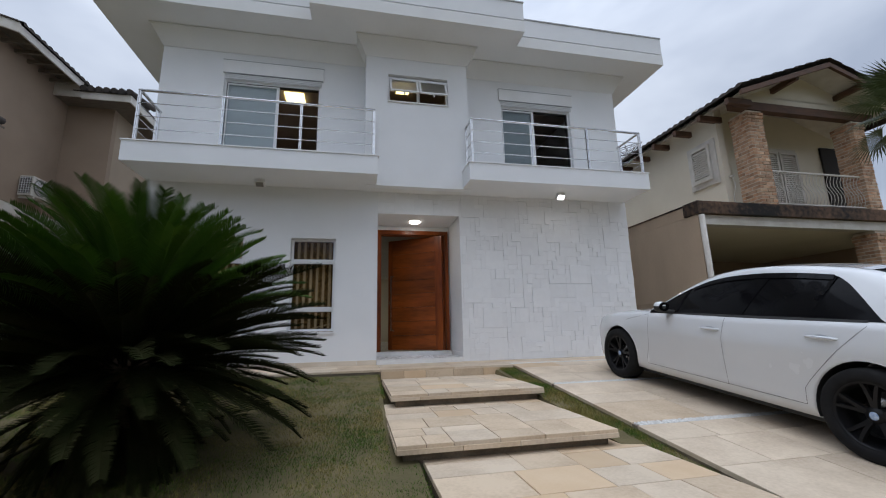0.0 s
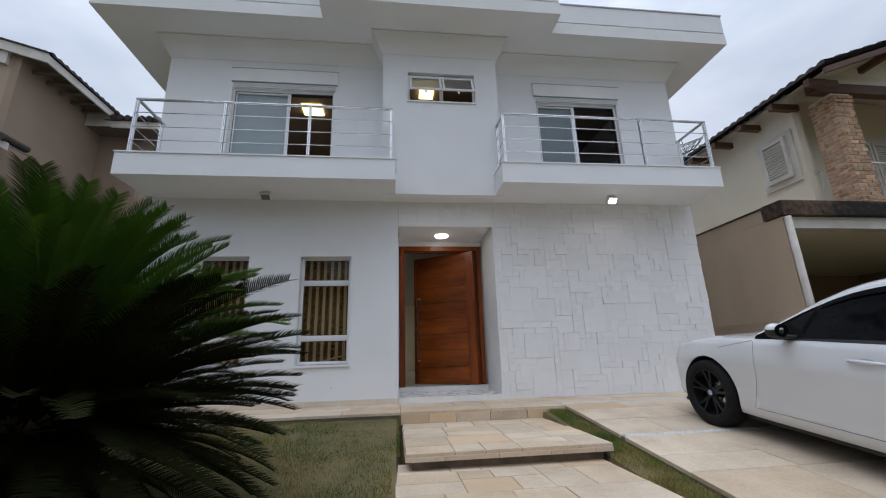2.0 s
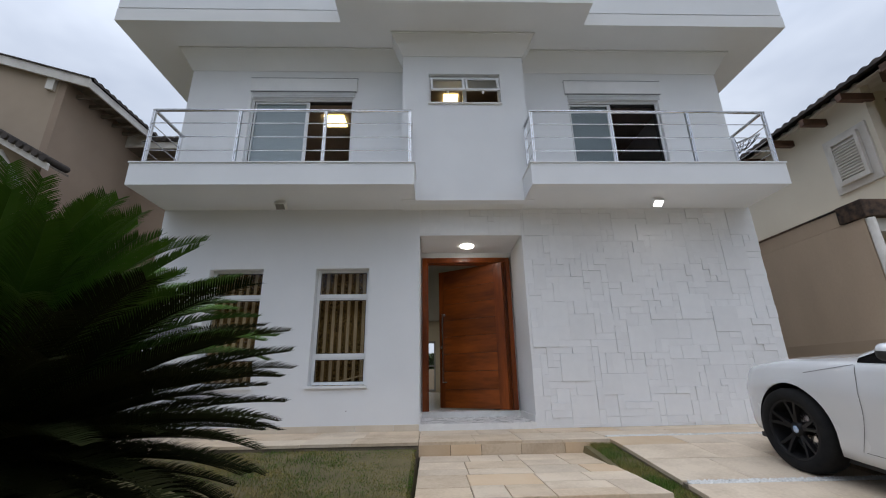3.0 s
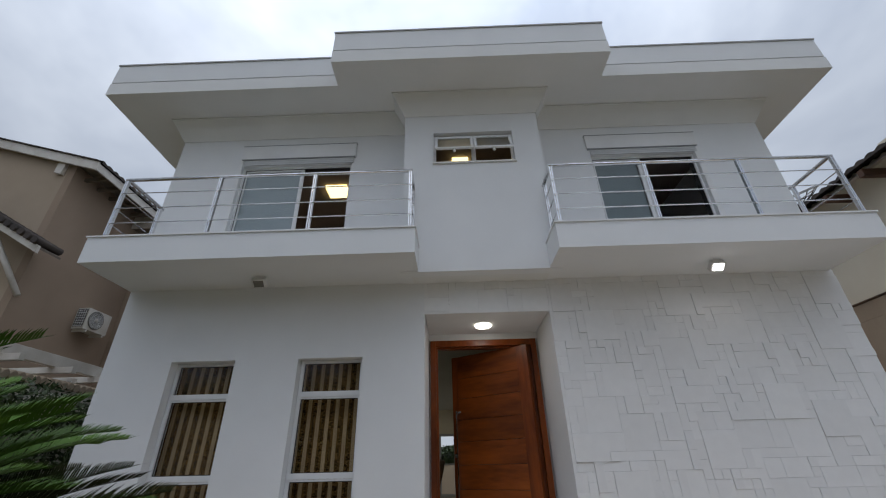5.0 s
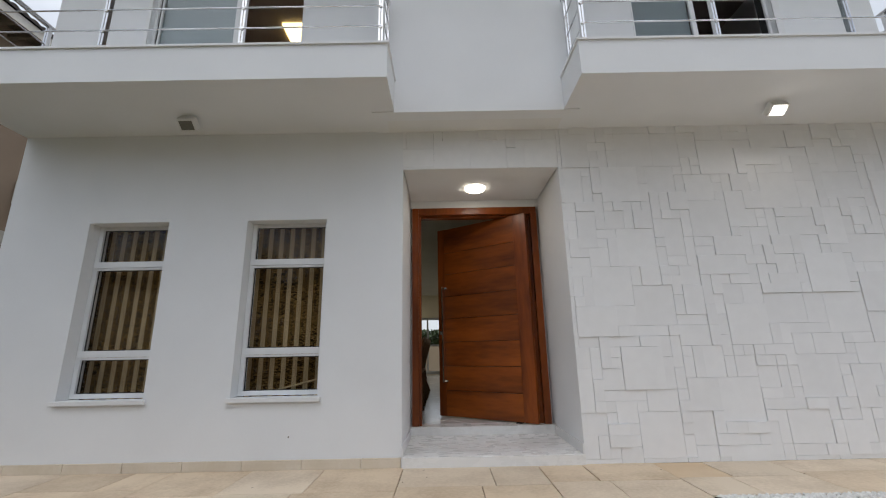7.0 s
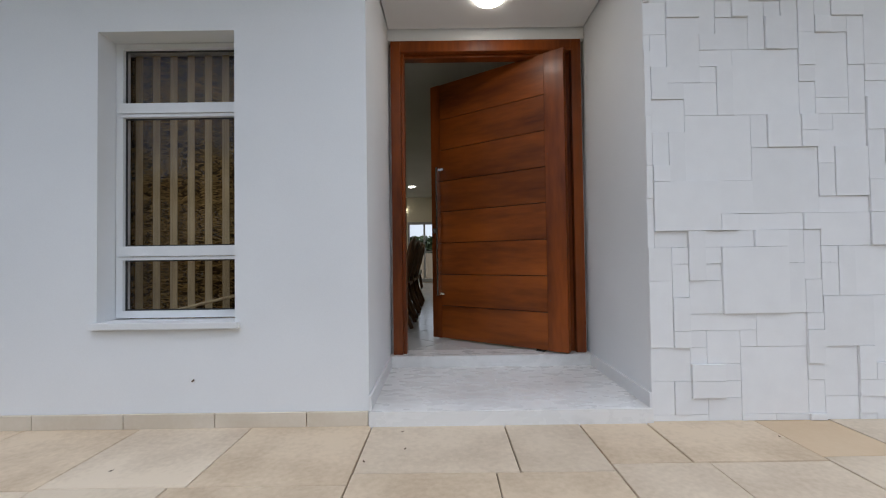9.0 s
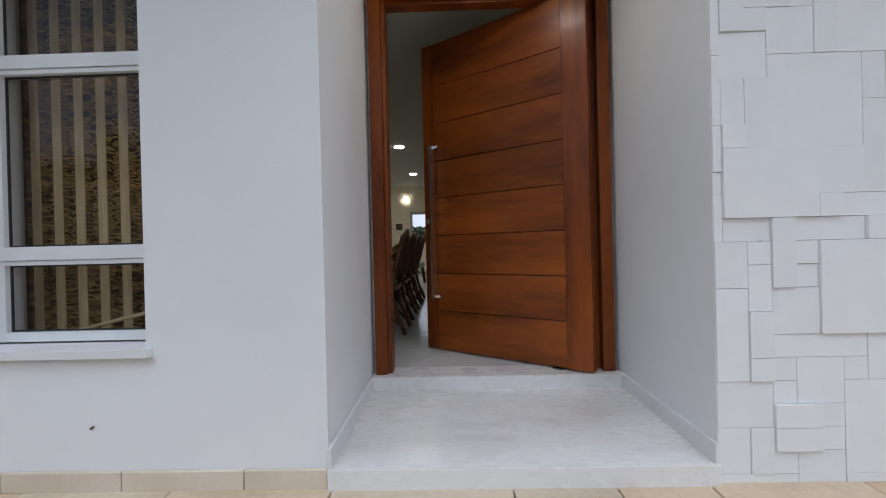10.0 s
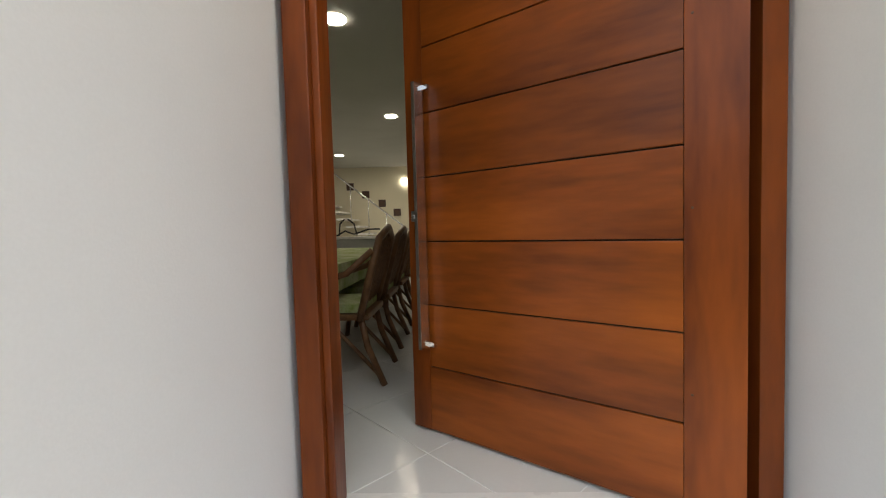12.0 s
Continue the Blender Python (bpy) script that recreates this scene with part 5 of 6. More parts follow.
part("balcony_slab", boxes((7.90, 15.6, 7.88, 8.32, 3.63, 3.93), bevel=0.02), M_STAINED, nb, "dark stained concrete balcony edge")
part("balcony_floor", boxes((7.97, 15.6, 8.322, 13.2, 3.63, 3.90)), M_TAN_E, nb, "tan rendered balcony floor slab")
part("wall_capping", boxes((7.93, 8.14, 8.322, 13.2, 3.902, 3.925)), M_STAINED, nb, "thin stained capping on the garage wall")
part("garage_beam", boxes((8.12, 15.6, 7.98, 8.2, 3.40, 3.625)), M_WPAINT, nb, "pale painted beam over the garage opening")
bm = bmesh.new()
tube(bm, (8.02, 7.90, 0.0), (7.99, 7.90, 3.60), 0.06, 10)
part("downpipe", bm, M_WPAINT, nb, "peeling white corner post")
part("side_wall", boxes((NX, NX + 0.2, 8.62, 16.0, 3.93, 6.9)), M_CREAMW, nb, "cream side wall")
part("front_wall", boxes((NX + 0.2, 15.4, 9.30, 9.5, 3.93, 7.2)), M_CREAMW, nb, "cream wall behind the balcony")
part("gable_wall", wall_cells([10.0, 13.9], [6.5, 6.9], 8.05, 8.2, []), M_CREAMW, nb, "cream gable panel")
bm = bmesh.new()
tri = [(9.9, 6.88), (14.0, 6.88), (11.95, 7.62)]
fv = [[bm.verts.new((x, y, z)) for x, z in tri] for y in (8.05, 8.2)]
bm.faces.new(fv[0])
bm.faces.new(fv[1][::-1])
for k in range(3):
    bm.faces.new((fv[0][k], fv[0][(k + 1) % 3], fv[1][(k + 1) % 3], fv[1][k]))
part("gable_panel", bm, M_CREAMW, nb, "cream gable triangle")
brick_pillar(9.90, 10.38, 8.0, 8.5, 3.93, 6.45, nb)
brick_pillar(13.32, 13.74, 8.0, 8.5, 3.93, 6.45, nb)
brick_pillar(13.25, 13.80, 8.0, 8.5, 0.0, 3.40, nb)
part("roof_beam", boxes((9.5, 14.1, 7.98, 8.16, 6.46, 6.68)), M_RAFTER, nb, "dark timber beam on the pillars")
tiled_slope(9.02, 6.60, 11.95, 7.66, 7.30, 15.5, "roof_slope", nb)
tiled_slope(14.88, 6.60, 11.95, 7.66, 7.30, 15.5, "roof_slope", nb)
for sx in (9.05, 14.85):
    bm = bmesh.new()
    c = [(sx, 6.52), (11.95, 7.58), (11.95, 7.46), (sx, 6.40)]
    fv = [[bm.verts.new((x, y, z)) for x, z in c] for y in (7.33, 7.40)]
    bm.faces.new(fv[0])
    bm.faces.new(fv[1][::-1])
    for k in range(4):
        bm.faces.new((fv[0][k], fv[0][(k + 1) % 4], fv[1][(k + 1) % 4], fv[1][k]))
    part("barge_board", bm, M_RAFTER, nb, "brown timber barge board")
    bm = bmesh.new()
    ix = sx + (0.30 if sx < 11 else -0.30)
    c = [(ix, 6.655), (11.95, 7.615), (11.95, 7.59), (ix, 6.63)]
    fv = [[bm.verts.new((x, y, z)) for x, z in c] for y in (7.40, 15.4)]
    for k in range(4):
        bm.faces.new((fv[0][k], fv[0][(k + 1) % 4], fv[1][(k + 1) % 4], fv[1][k]))
    part("roof_lining", bm, M_WPAINT, nb, "pale boarded eaves lining")
for k in range(9):
    y = 7.7 + k * 0.85
    part("rafter", boxes((9.06, 9.75, y, y + 0.11, 6.38, 6.53)), M_RAFTER, nb)
for x in (10.9, 13.0):
    part("rafter", boxes((x - 0.05, x + 0.05, 7.40, 8.05, 7.02, 7.16)), M_RAFTER, nb)


def shutter(parent, axis, at, w, h, name):
    """A louvred shutter leaf: frame and slats."""
    x, y, z = at
    sub = part(name, boxes(*([(x - 0.06, x, y, y + 0.07, z, z + h), (x - 0.06, x, y + w - 0.07, y + w, z, z + h), (x - 0.06, x, y + 0.07, y + w - 0.07, z, z + 0.07), (x - 0.06, x, y + 0.07, y + w - 0.07, z + h - 0.07, z + h)]
                           if axis == "y" else [(x, x + 0.07, y - 0.06, y, z, z + h), (x + w - 0.07, x + w, y - 0.06, y, z, z + h), (x + 0.07, x + w - 0.07, y - 0.06, y, z, z + 0.07), (x + 0.07, x + w - 0.07, y - 0.06, y, z + h - 0.07, z + h)])), M_WPAINT, parent, "white louvred shutter")
    n = int((h - 0.14) / 0.062)
    for k in range(n):
        zz = z + 0.075 + k * 0.062
        d = (x - 0.05, x - 0.012, y + 0.07, y + w - 0.07, zz, zz + 0.032) if axis == "y" else (x + 0.07, x + w - 0.07, y - 0.05, y - 0.012, zz, zz + 0.032)
        part("slat", boxes(d), M_WPAINT, sub)


part("window_surround", boxes((NX - 0.05, NX - 0.003, 8.72, 9.62, 4.78, 6.02), bevel=0.01), M_WPAINT, nb, "white plaster window surround")
shutter(nb, "y", (NX - 0.06, 8.86, 4.92), 0.62, 0.98, "window_shutter")
part("door_surround", boxes((11.55, 13.0, 9.26, 9.297, 3.95, 6.15)), M_WPAINT, nb, "white balcony door surround")
shutter(nb, "x", (11.62, 9.25, 3.98), 0.64, 2.05, "door_shutter")
shutter(nb, "x", (12.30, 9.25, 3.98), 0.64, 2.05, "door_shutter")
# near-black panel on the wall paints the darkness of an opening
part("dark_opening", boxes((13.95, 15.3, 9.24, 9.295, 4.4, 6.3)), M_DARKGAP, nb, "near-black panel painting an unlit window opening")
rl = part("balcony_rail", boxes((10.40, 13.30, 8.08, 8.12, 4.86, 4.90), (10.40, 13.30, 8.08, 8.12, 4.02, 4.05)), M_WPAINT, nb, "white wrought iron railing")
for k in range(26):
    x = 10.46 + k * 0.112
    bm = bmesh.new()
    path_tube(bm, [(x, 8.10 - 0.06 * math.sin(u * math.pi * 2), 4.05 + 0.81 * u) for u in (0, 0.17, 0.33, 0.5, 0.67, 0.83, 1.0)], 0.008, 5)
    part("baluster", bm, M_WPAINT, rl)
rl = part("side_rail", boxes((9.74, 9.78, 8.5, 9.2, 4.86, 4.90), (9.74, 9.78, 8.5, 9.2, 4.02, 4.05), (9.74, 9.78, 9.2, 9.24, 4.02, 4.90)), M_WPAINT, nb, "white wrought iron side railing")
for k in range(7):
    y = 8.54 + k * 0.1
    bm = bmesh.new()
    path_tube(bm, [(9.76 - 0.06 * math.sin(u * math.pi * 2), y, 4.05 + 0.81 * u) for u in (0, 0.25, 0.5, 0.75, 1.0)], 0.008, 5)
    part("baluster", bm, M_WPAINT, rl)
bm = bmesh.new()
lathe(bm, [(0.0, -0.05), (0.07, -0.05), (0.09, 0.0), (0.06, 0.08), (0.0, 0.1)], 14, "Z")
bmesh.ops.translate(bm, verts=bm.verts[:], vec=(11.2, 9.2, 6.05))
part("wall_lamp", bm, M_RAFTER, nb, "brown wall lantern")

# satellite dish on an arm from the side wall, its bowl turned up
dish = root("satellite_dish", (X_R, 9.2, 5.35), "grey wire mesh satellite dish on a side wall arm", "satellite dish")
tip = Matrix.Translation((7.30, 9.2, 5.58)) @ Matrix.Rotation(radians(-24), 4, "Y") @ Matrix.Rotation(radians(14), 4, "X")
bowl = lambda u, a: tuple(tip @ Vector((0.40 * u * math.cos(a), 0.40 * u * math.sin(a), 0.20 * u * u)))
for k in range(14):
    bm = bmesh.new()
    path_tube(bm, [bowl(u, 2 * math.pi * k / 14) for u in (0.02, 0.35, 0.7, 1.0)], 0.007, 5)
    part("rib", bm, M_CARM, dish, "dark wire rib")
for u in (0.4, 0.7, 1.0):
    bm = bmesh.new()
    path_tube(bm, [bowl(u, 2 * math.pi * k / 28) for k in range(29)], 0.012 if u == 1.0 else 0.005, 5)
    part("ring", bm, M_CARM if u < 1 else M_CAP, dish)
bm = bmesh.new()
path_tube(bm, [(X_R + 0.002, 9.2, 5.35), (6.9, 9.2, 5.35), (7.28, 9.2, 5.56)], 0.018, 8)
part("arm", bm, M_CAP, dish, "bent grey steel arm")
bm = bmesh.new()
path_tube(bm, [bowl(0.0, 0), tuple(tip @ Vector((0, 0, 0.34)))], 0.008, 6)
part("feed", bm, M_CARM, dish)

# ---- neighbouring house to the west ----
lh = root("west_house", (-10.0, 12.0, 0.4), "tan rendered house with white fascia eaves and dark tiles", "house")
WS, WF, WE, WK = -8.4, 11.0, -7.7, 0.30


def rake_z(x):
    return 8.62 + WK * (WE - x)


def sloped_board(x0, x1, y0, y1, low, high, fz):
    """A board between two levels that follow a slope along x."""
    bm = bmesh.new()
    v = [[bm.verts.new((x, y, fz(x) + d)) for y in (y0, y1) for d in (low, high)] for x in (x0, x1)]
    a, b = v
    for q in ((a[0], a[1], a[3], a[2]), (b[0], b[2], b[3], b[1]), (a[0], b[0], b[1], a[1]), (a[2], a[3], b[3], b[2]), (a[0], a[2], b[2], b[0]), (a[1], b[1], b[3], a[3])):
        bm.faces.new(q)
    return bm


# wall tone carries the light: paler tan on lit faces, darker on shaded ones
bm = sloped_board(-16.0, WS - 0.2, WF, WF + 0.2, -9.0, -0.10, rake_z)
part("front_wall", bm, M_TAN2, lh, "tan gable wall, painted paler as a lit face")
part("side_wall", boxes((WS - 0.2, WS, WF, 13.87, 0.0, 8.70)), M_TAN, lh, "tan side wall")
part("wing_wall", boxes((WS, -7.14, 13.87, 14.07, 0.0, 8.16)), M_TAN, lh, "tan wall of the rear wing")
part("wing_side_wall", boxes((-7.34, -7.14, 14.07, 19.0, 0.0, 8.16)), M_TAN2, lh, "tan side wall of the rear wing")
part("eaves_soffit", sloped_board(-16.0, WE - 0.03, 10.90, 13.2, -0.12, -0.07, rake_z), M_EAVES_SHADE, lh, "timber eaves lining, darkened as if in shade")
part("wing_soffit", boxes((WS, -6.43, 13.24, 19.0, 8.16, 8.20)), M_EAVES_SHADE, lh, "timber eaves lining, darkened as if in shade")
part("rake_board", sloped_board(-16.0, WE - 0.03, 10.84, 10.90, -0.20, 0.05, rake_z), M_WPAINT, lh, "weathered white rake board")
part("fascia", boxes((WE - 0.03, WE + 0.01, 10.84, 13.24, 8.42, 8.62)), M_WPAINT, lh, "weathered white fascia board")
part("wing_fascia", boxes((WE + 0.01, -6.40, 13.20, 13.24, 8.10, 8.32), (-6.44, -6.40, 13.24, 19.0, 8.10, 8.32)), M_WPAINT, lh, "weathered white fascia board")
tiled_slope(WE + 0.06, 8.64, -12.5, 8.64 + WK * 4.86, 10.86, 15.5, "roof_slope", lh)
part("valley_board", boxes((WS, WE + 0.008, 13.205, 13.238, 8.14, 8.64)), M_WPAINT, lh, "weathered white board where the eaves meet")
part("wing_roof", boxes((WE - 0.2, -6.36, 13.18, 19.0, 8.325, 8.345)), M_ROOF, lh, "dark roof deck of the wing")
for k in range(7):
    x = -7.62 + 0.2 * k
    bm = bmesh.new()
    tube(bm, (x, 13.10, 8.385), (x, 14.6, 8.66), 0.085, 8)
    part("wing_tile", bm, M_ROOF, lh, "dark barrel tile")
part("rake_capping", sloped_board(-16.0, WE - 0.03, 10.80, 10.92, 0.054, 0.085, rake_z), M_ROOF, lh, "dark tile edge along the rake")
part("eaves_bracket", sloped_board(-8.86, -8.66, 10.91, WF - 0.002, -0.52, -0.125, rake_z), M_WPAINT, lh)
for k in range(5):
    part("rafter", boxes((WS, WE - 0.04, 11.3 + k * 0.42, 11.37 + k * 0.42, 8.44, 8.535)), M_EAVES_SHADE, lh)
# lower roof over a side entrance, falling the same way


def lean_z(x):
    return 6.08 + 0.56 * (-7.75 - x)


for k in range(22):
    x = -7.78 - 0.2 * k
    bm = bmesh.new()
    tube(bm, (x, 10.34, lean_z(x) + 0.03), (x, 10.99, lean_z(x) + 0.05), 0.085, 8)
    part("roof_tile", bm, M_ROOF, lh, "dark barrel tile")
part("lean_to_fascia", sloped_board(-12.0, -7.70, 10.42, 10.48, -0.20, -0.03, lean_z), M_WPAINT, lh, "white lean-to rake board")
part("lean_to_soffit", sloped_board(-12.0, -7.70, 10.48, 10.99, -0.10, -0.05, lean_z), M_EAVES_SHADE, lh, "lining under the lean-to roof, darkened as if in shade")
bm = bmesh.new()
tube(bm, (-8.23, 10.95, 5.10), (-9.05, 10.60, 6.45), 0.06, 6)
part("lean_to_strut", bm, M_WPAINT, lh, "white diagonal strut")
ac = root("outdoor_unit", (-8.25, 12.95, 4.85), "cream split air conditioner outdoor unit on wall brackets", "air conditioner")
AX, AY, AZ = -8.07, 12.88, 5.16
part("casing", boxes((AX - 0.31, AX, 12.60, 13.34, 4.88, 5.42), bevel=0.02), M_WPAINT, ac, "cream metal casing")
bm = bmesh.new()
lathe(bm, [(0.0, 0.0), (0.07, 0.0), (0.08, -0.01), (0.215, -0.01), (0.23, 0.01), (0.23, -0.02)], 28)
bm.transform(Matrix.Translation((AX + 0.015, AY, AZ)) @ Matrix.Rotation(radians(-90), 4, "Z"))
part("fan_grille", bm, M_DIM, ac, "round grey fan grille")
for k in range(8):
    bm = bmesh.new()
    ring = 0.06 + 0.021 * k
    path_tube(bm, [(AX + 0.022, AY + ring * math.cos(2 * math.pi * i / 20), AZ + ring * math.sin(2 * math.pi * i / 20)) for i in range(21)], 0.0035, 4)
    part("grille_ring", bm, M_TRIM, ac)
bm = bmesh.new()
lathe(bm, [(0.0, 0.0), (0.05, 0.0), (0.055, -0.01)], 20)
bm.transform(Matrix.Translation((AX + 0.03, AY, AZ)) @ Matrix.Rotation(radians(-90), 4, "Z"))
part("fan_hub", bm, M_WPAINT, ac)
part("side_coil", boxes((AX - 0.28, AX - 0.03, 12.594, 12.599, 4.93, 5.38)), M_DARKGAP, ac, "dark coil behind the grid")
for k in range(7):
    part("side_louvre", boxes((AX - 0.28, AX - 0.03, 12.588, 12.593, 4.95 + k * 0.066, 4.962 + k * 0.066)), M_TRIM, ac)
for k in range(4):
    part("side_bar", boxes((AX - 0.235 + k * 0.055, AX - 0.225 + k * 0.055, 12.588, 12.592, 4.93, 5.38)), M_TRIM, ac)
for y in (12.68, 13.20):
    part("bracket", boxes((WS + 0.001, AX + 0.02, y, y + 0.04, 4.82, 4.88)), M_WPAINT, ac)
# white timber garden canopy behind the boundary wall
pg = root("garden_pergola", (-5.35, 9.6, 3.1), "old white painted timber beam and bracket over the boundary wall", "pergola")
bm = boxes((-5.42, -5.30, 7.4, 10.45, 3.20, 3.38), bevel=0.01)
part("beam", bm, M_WPAINT, pg)
for y in (8.6, 9.5, 10.3):
    part("cross_beam", boxes((-6.4, -5.0, y, y + 0.09, 3.10, 3.198), bevel=0.008), M_WPAINT, pg)
for y in (8.0, 9.95):
    part("post", boxes((-5.41, -5.31, y - 0.05, y + 0.05, 2.9, 3.099)), M_WPAINT, pg)

# boundary wall with tile coping and a dark hedge
bw = solid("wall_boundary_west", boxes((-5.45, -5.15, -8.0, 19.0, 0.0, 2.90)), M_WPAINT, "pale boundary wall between the plots", "wall")
bm = bmesh.new()
for k in range(100):
    y = 7.0 + 0.12 * k
    tube(bm, (-5.62, y, 3.03), (-5.30, y, 2.97), 0.056, 8)
    tube(bm, (-5.36, y, 2.965), (-5.04, y, 2.90), 0.060, 8)
solid("wall_coping_west", bm, M_TAN2, "pale barrel tiles along the boundary wall", "coping")


def hedge(name, x0, x1, y0, y1, z0, z1, n, seed, leaf=1.0, label="dense dark green hedge along the boundary wall"):
    rng = np.random.default_rng(seed)
    c = np.stack([rng.uniform(x0, x1, n), rng.uniform(y0, y1, n), z0 + (z1 - z0) * rng.random(n) ** 0.8], 1)
    c[:, 2] += 0.10 * np.sin(c[:, 1] * 3.1) * (c[:, 2] > z1 - 0.4)
    if z1 > 6.0:
        c[:, 2] *= 0.86 + 0.12 * np.sin(c[:, 0] * 0.9) + 0.10 * np.sin(c[:, 0] * 2.3 + 1.0)
    d1 = rng.normal(size=(n, 3))
    d1 /= np.linalg.norm(d1, axis=1)[:, None]
    d2 = np.cross(d1, rng.normal(size=(n, 3)))
    d2 /= np.linalg.norm(d2, axis=1)[:, None]
    s = leaf * rng.uniform(0.03, 0.06, n)[:, None]
    v = np.stack([c - d1 * s, c + d2 * s * 0.45, c + d1 * s, c - d2 * s * 0.45], 1).reshape(-1, 3)
    me = bpy.data.meshes.new(name)
    me.from_pydata(v.tolist(), [], np.arange(4 * n).reshape(-1, 4).tolist())
    me.materials.append(M_HEDGE)
    return tagged(new(name, me), label, "hedge", "", "stuff")


hedge("hedge", -5.1, -4.40, 5.5, 14.0, 0.4, 2.72, 26000, 3)
# greenery across the street, which the window panes mirror
hedge("street_trees", -30.0, 30.0, -16.5, -13.5, -0.2, 8.6, 26000, 6, 6.0, "row of tall dark green trees across the street")

bt = root("wooden_batten", (-0.41, 8.30, 1.20), "thin pale wooden batten leaning inside the window", "batten")
bm = bmesh.new()
tube(bm, (-0.74, 8.305, 1.16), (-0.04, 8.305, 1.325), 0.011, 6)
part("stick", bm, M_BLIND, bt)

# ---- inside the hall ----
hall = root("dining_table", (0.0, 11.6, FLOOR), "dining table under a green leaf-patterned cloth", "table")
part("tabletop", boxes((-0.55, 0.48, 10.2, 13.2, FLOOR + 0.71, FLOOR + 0.75), bevel=0.01), M_RATTAN, hall)
for x in (-0.4, 0.34):
    for y in (10.45, 12.95):
        part("leg", boxes((x - 0.05, x + 0.05, y - 0.05, y + 0.05, FLOOR, FLOOR + 0.71)), M_RATTAN, hall)
cl = solid("tablecloth", boxes((-0.57, 0.50, 10.18, 13.22, FLOOR + 0.752, FLOOR + 0.760), (0.492, 0.50, 10.18, 13.22, FLOOR + 0.58, FLOOR + 0.752), (-0.57, 0.492, 10.18, 10.188, FLOOR + 0.58, FLOOR + 0.752)), M_CLOTH,
           "green and cream leaf-patterned tablecloth", "tablecloth", kind="")
cl["kind"] = "thing"


def rattan_chair(at):
    r = root("rattan_chair", at, "dark glossy rattan armchair drawn up to the dining table", "chair", "rattan dining chairs")
    def bent(name, pts, rad):
        bm = bmesh.new()
        path_tube(bm, pts, rad, 8)
        part(name, bm, M_RATTAN, r, local=True)
    # the chair faces -x; its back leans towards +x
    for s in (-1, 1):
        bent("leg", [(0.30, 0.23 * s, 0.0), (0.20, 0.23 * s, 0.25), (0.16, 0.23 * s, 0.45)], 0.022)
        bent("leg", [(-0.28, 0.23 * s, 0.0), (-0.22, 0.23 * s, 0.43)], 0.022)
        bent("arm", [(0.26, 0.27 * s, 0.86), (0.10, 0.29 * s, 0.72), (-0.16, 0.28 * s, 0.64), (-0.24, 0.26 * s, 0.42)], 0.02)
        bent("brace", [(0.27, 0.22 * s, 0.06), (0.0, 0.22 * s, 0.36), (-0.22, 0.22 * s, 0.40)], 0.014)
    bent("back_rim", [(0.16, -0.25, 0.42), (0.24, -0.28, 0.7), (0.30, -0.24, 0.93), (0.32, 0.0, 1.0), (0.30, 0.24, 0.93), (0.24, 0.28, 0.7), (0.16, 0.25, 0.42)], 0.024)
    for k in range(9):
        y = -0.2 + 0.05 * k
        bent("back_cane", [(0.15, y * 0.9, 0.44), (0.24, y * 1.05, 0.7), (0.31, y, 0.96)], 0.008)
    part("seat", boxes((-0.25, 0.22, -0.26, 0.26, 0.42, 0.46), bevel=0.015), M_RATTAN, r, local=True)
    part("cushion", boxes((-0.23, 0.18, -0.23, 0.23, 0.462, 0.52), bevel=0.02), M_CLOTH, r, "green patterned cushion", local=True)
    return r


ch = rattan_chair((0.52, 10.45, FLOOR))
for y in (11.25, 12.05, 12.8):
    copy_thing(ch, Matrix.Translation((0.52, y, FLOOR)))

sb = root("sideboard", (-0.3, 14.6, FLOOR), "grey stone-topped sideboard behind the dining table", "sideboard")
part("body", boxes((-1.3, 0.35, 14.4, 14.85, FLOOR, FLOOR + 0.86)), M_GREY, sb)
part("top", boxes((-1.33, 0.38, 14.37, 14.88, FLOOR + 0.862, FLOOR + 0.90), bevel=0.006), M_MARBLE, sb, "pale marbled top")
orn = root("branch_ornament", (-0.4, 14.6, FLOOR + 0.9), "black iron branch ornament on the sideboard", "ornament")
bm = bmesh.new()
path_tube(bm, [(-0.75, 14.6, FLOOR + 0.92), (-0.6, 14.6, FLOOR + 1.0), (-0.45, 14.6, FLOOR + 0.94), (-0.2, 14.6, FLOOR + 1.02), (0.0, 14.6, FLOOR + 1.02)], 0.014, 6)
path_tube(bm, [(-0.7, 14.58, FLOOR + 0.92), (-0.68, 14.58, FLOOR + 1.12), (-0.6, 14.58, FLOOR + 1.2)], 0.014, 6)
path_tube(bm, [(-0.4, 14.62, FLOOR + 0.92), (-0.45, 14.62, FLOOR + 1.12), (-0.55, 14.62, FLOOR + 1.2)], 0.014, 6)
part("branches", bm, M_IRON, orn)
gc = root("grey_chair", (0.35, 16.3, FLOOR), "grey upholstered chair with dark splayed legs", "chair")
part("seat", boxes((0.1, 0.6, 16.05, 16.55, FLOOR + 0.36, FLOOR + 0.47), bevel=0.03), M_GREY, gc)
part("backrest", boxes((0.1, 0.18, 16.05, 16.55, FLOOR + 0.47, FLOOR + 0.9), bevel=0.03), M_GREY, gc)
for x, dx in ((0.15, -0.06), (0.55, 0.06)):
    for y in (16.1, 16.5):
        bm = bmesh.new()
        tube(bm, (x + dx, y, FLOOR), (x, y, FLOOR + 0.36), 0.018, 8, 0.025)
        part("leg", bm, M_RAFTER, gc)

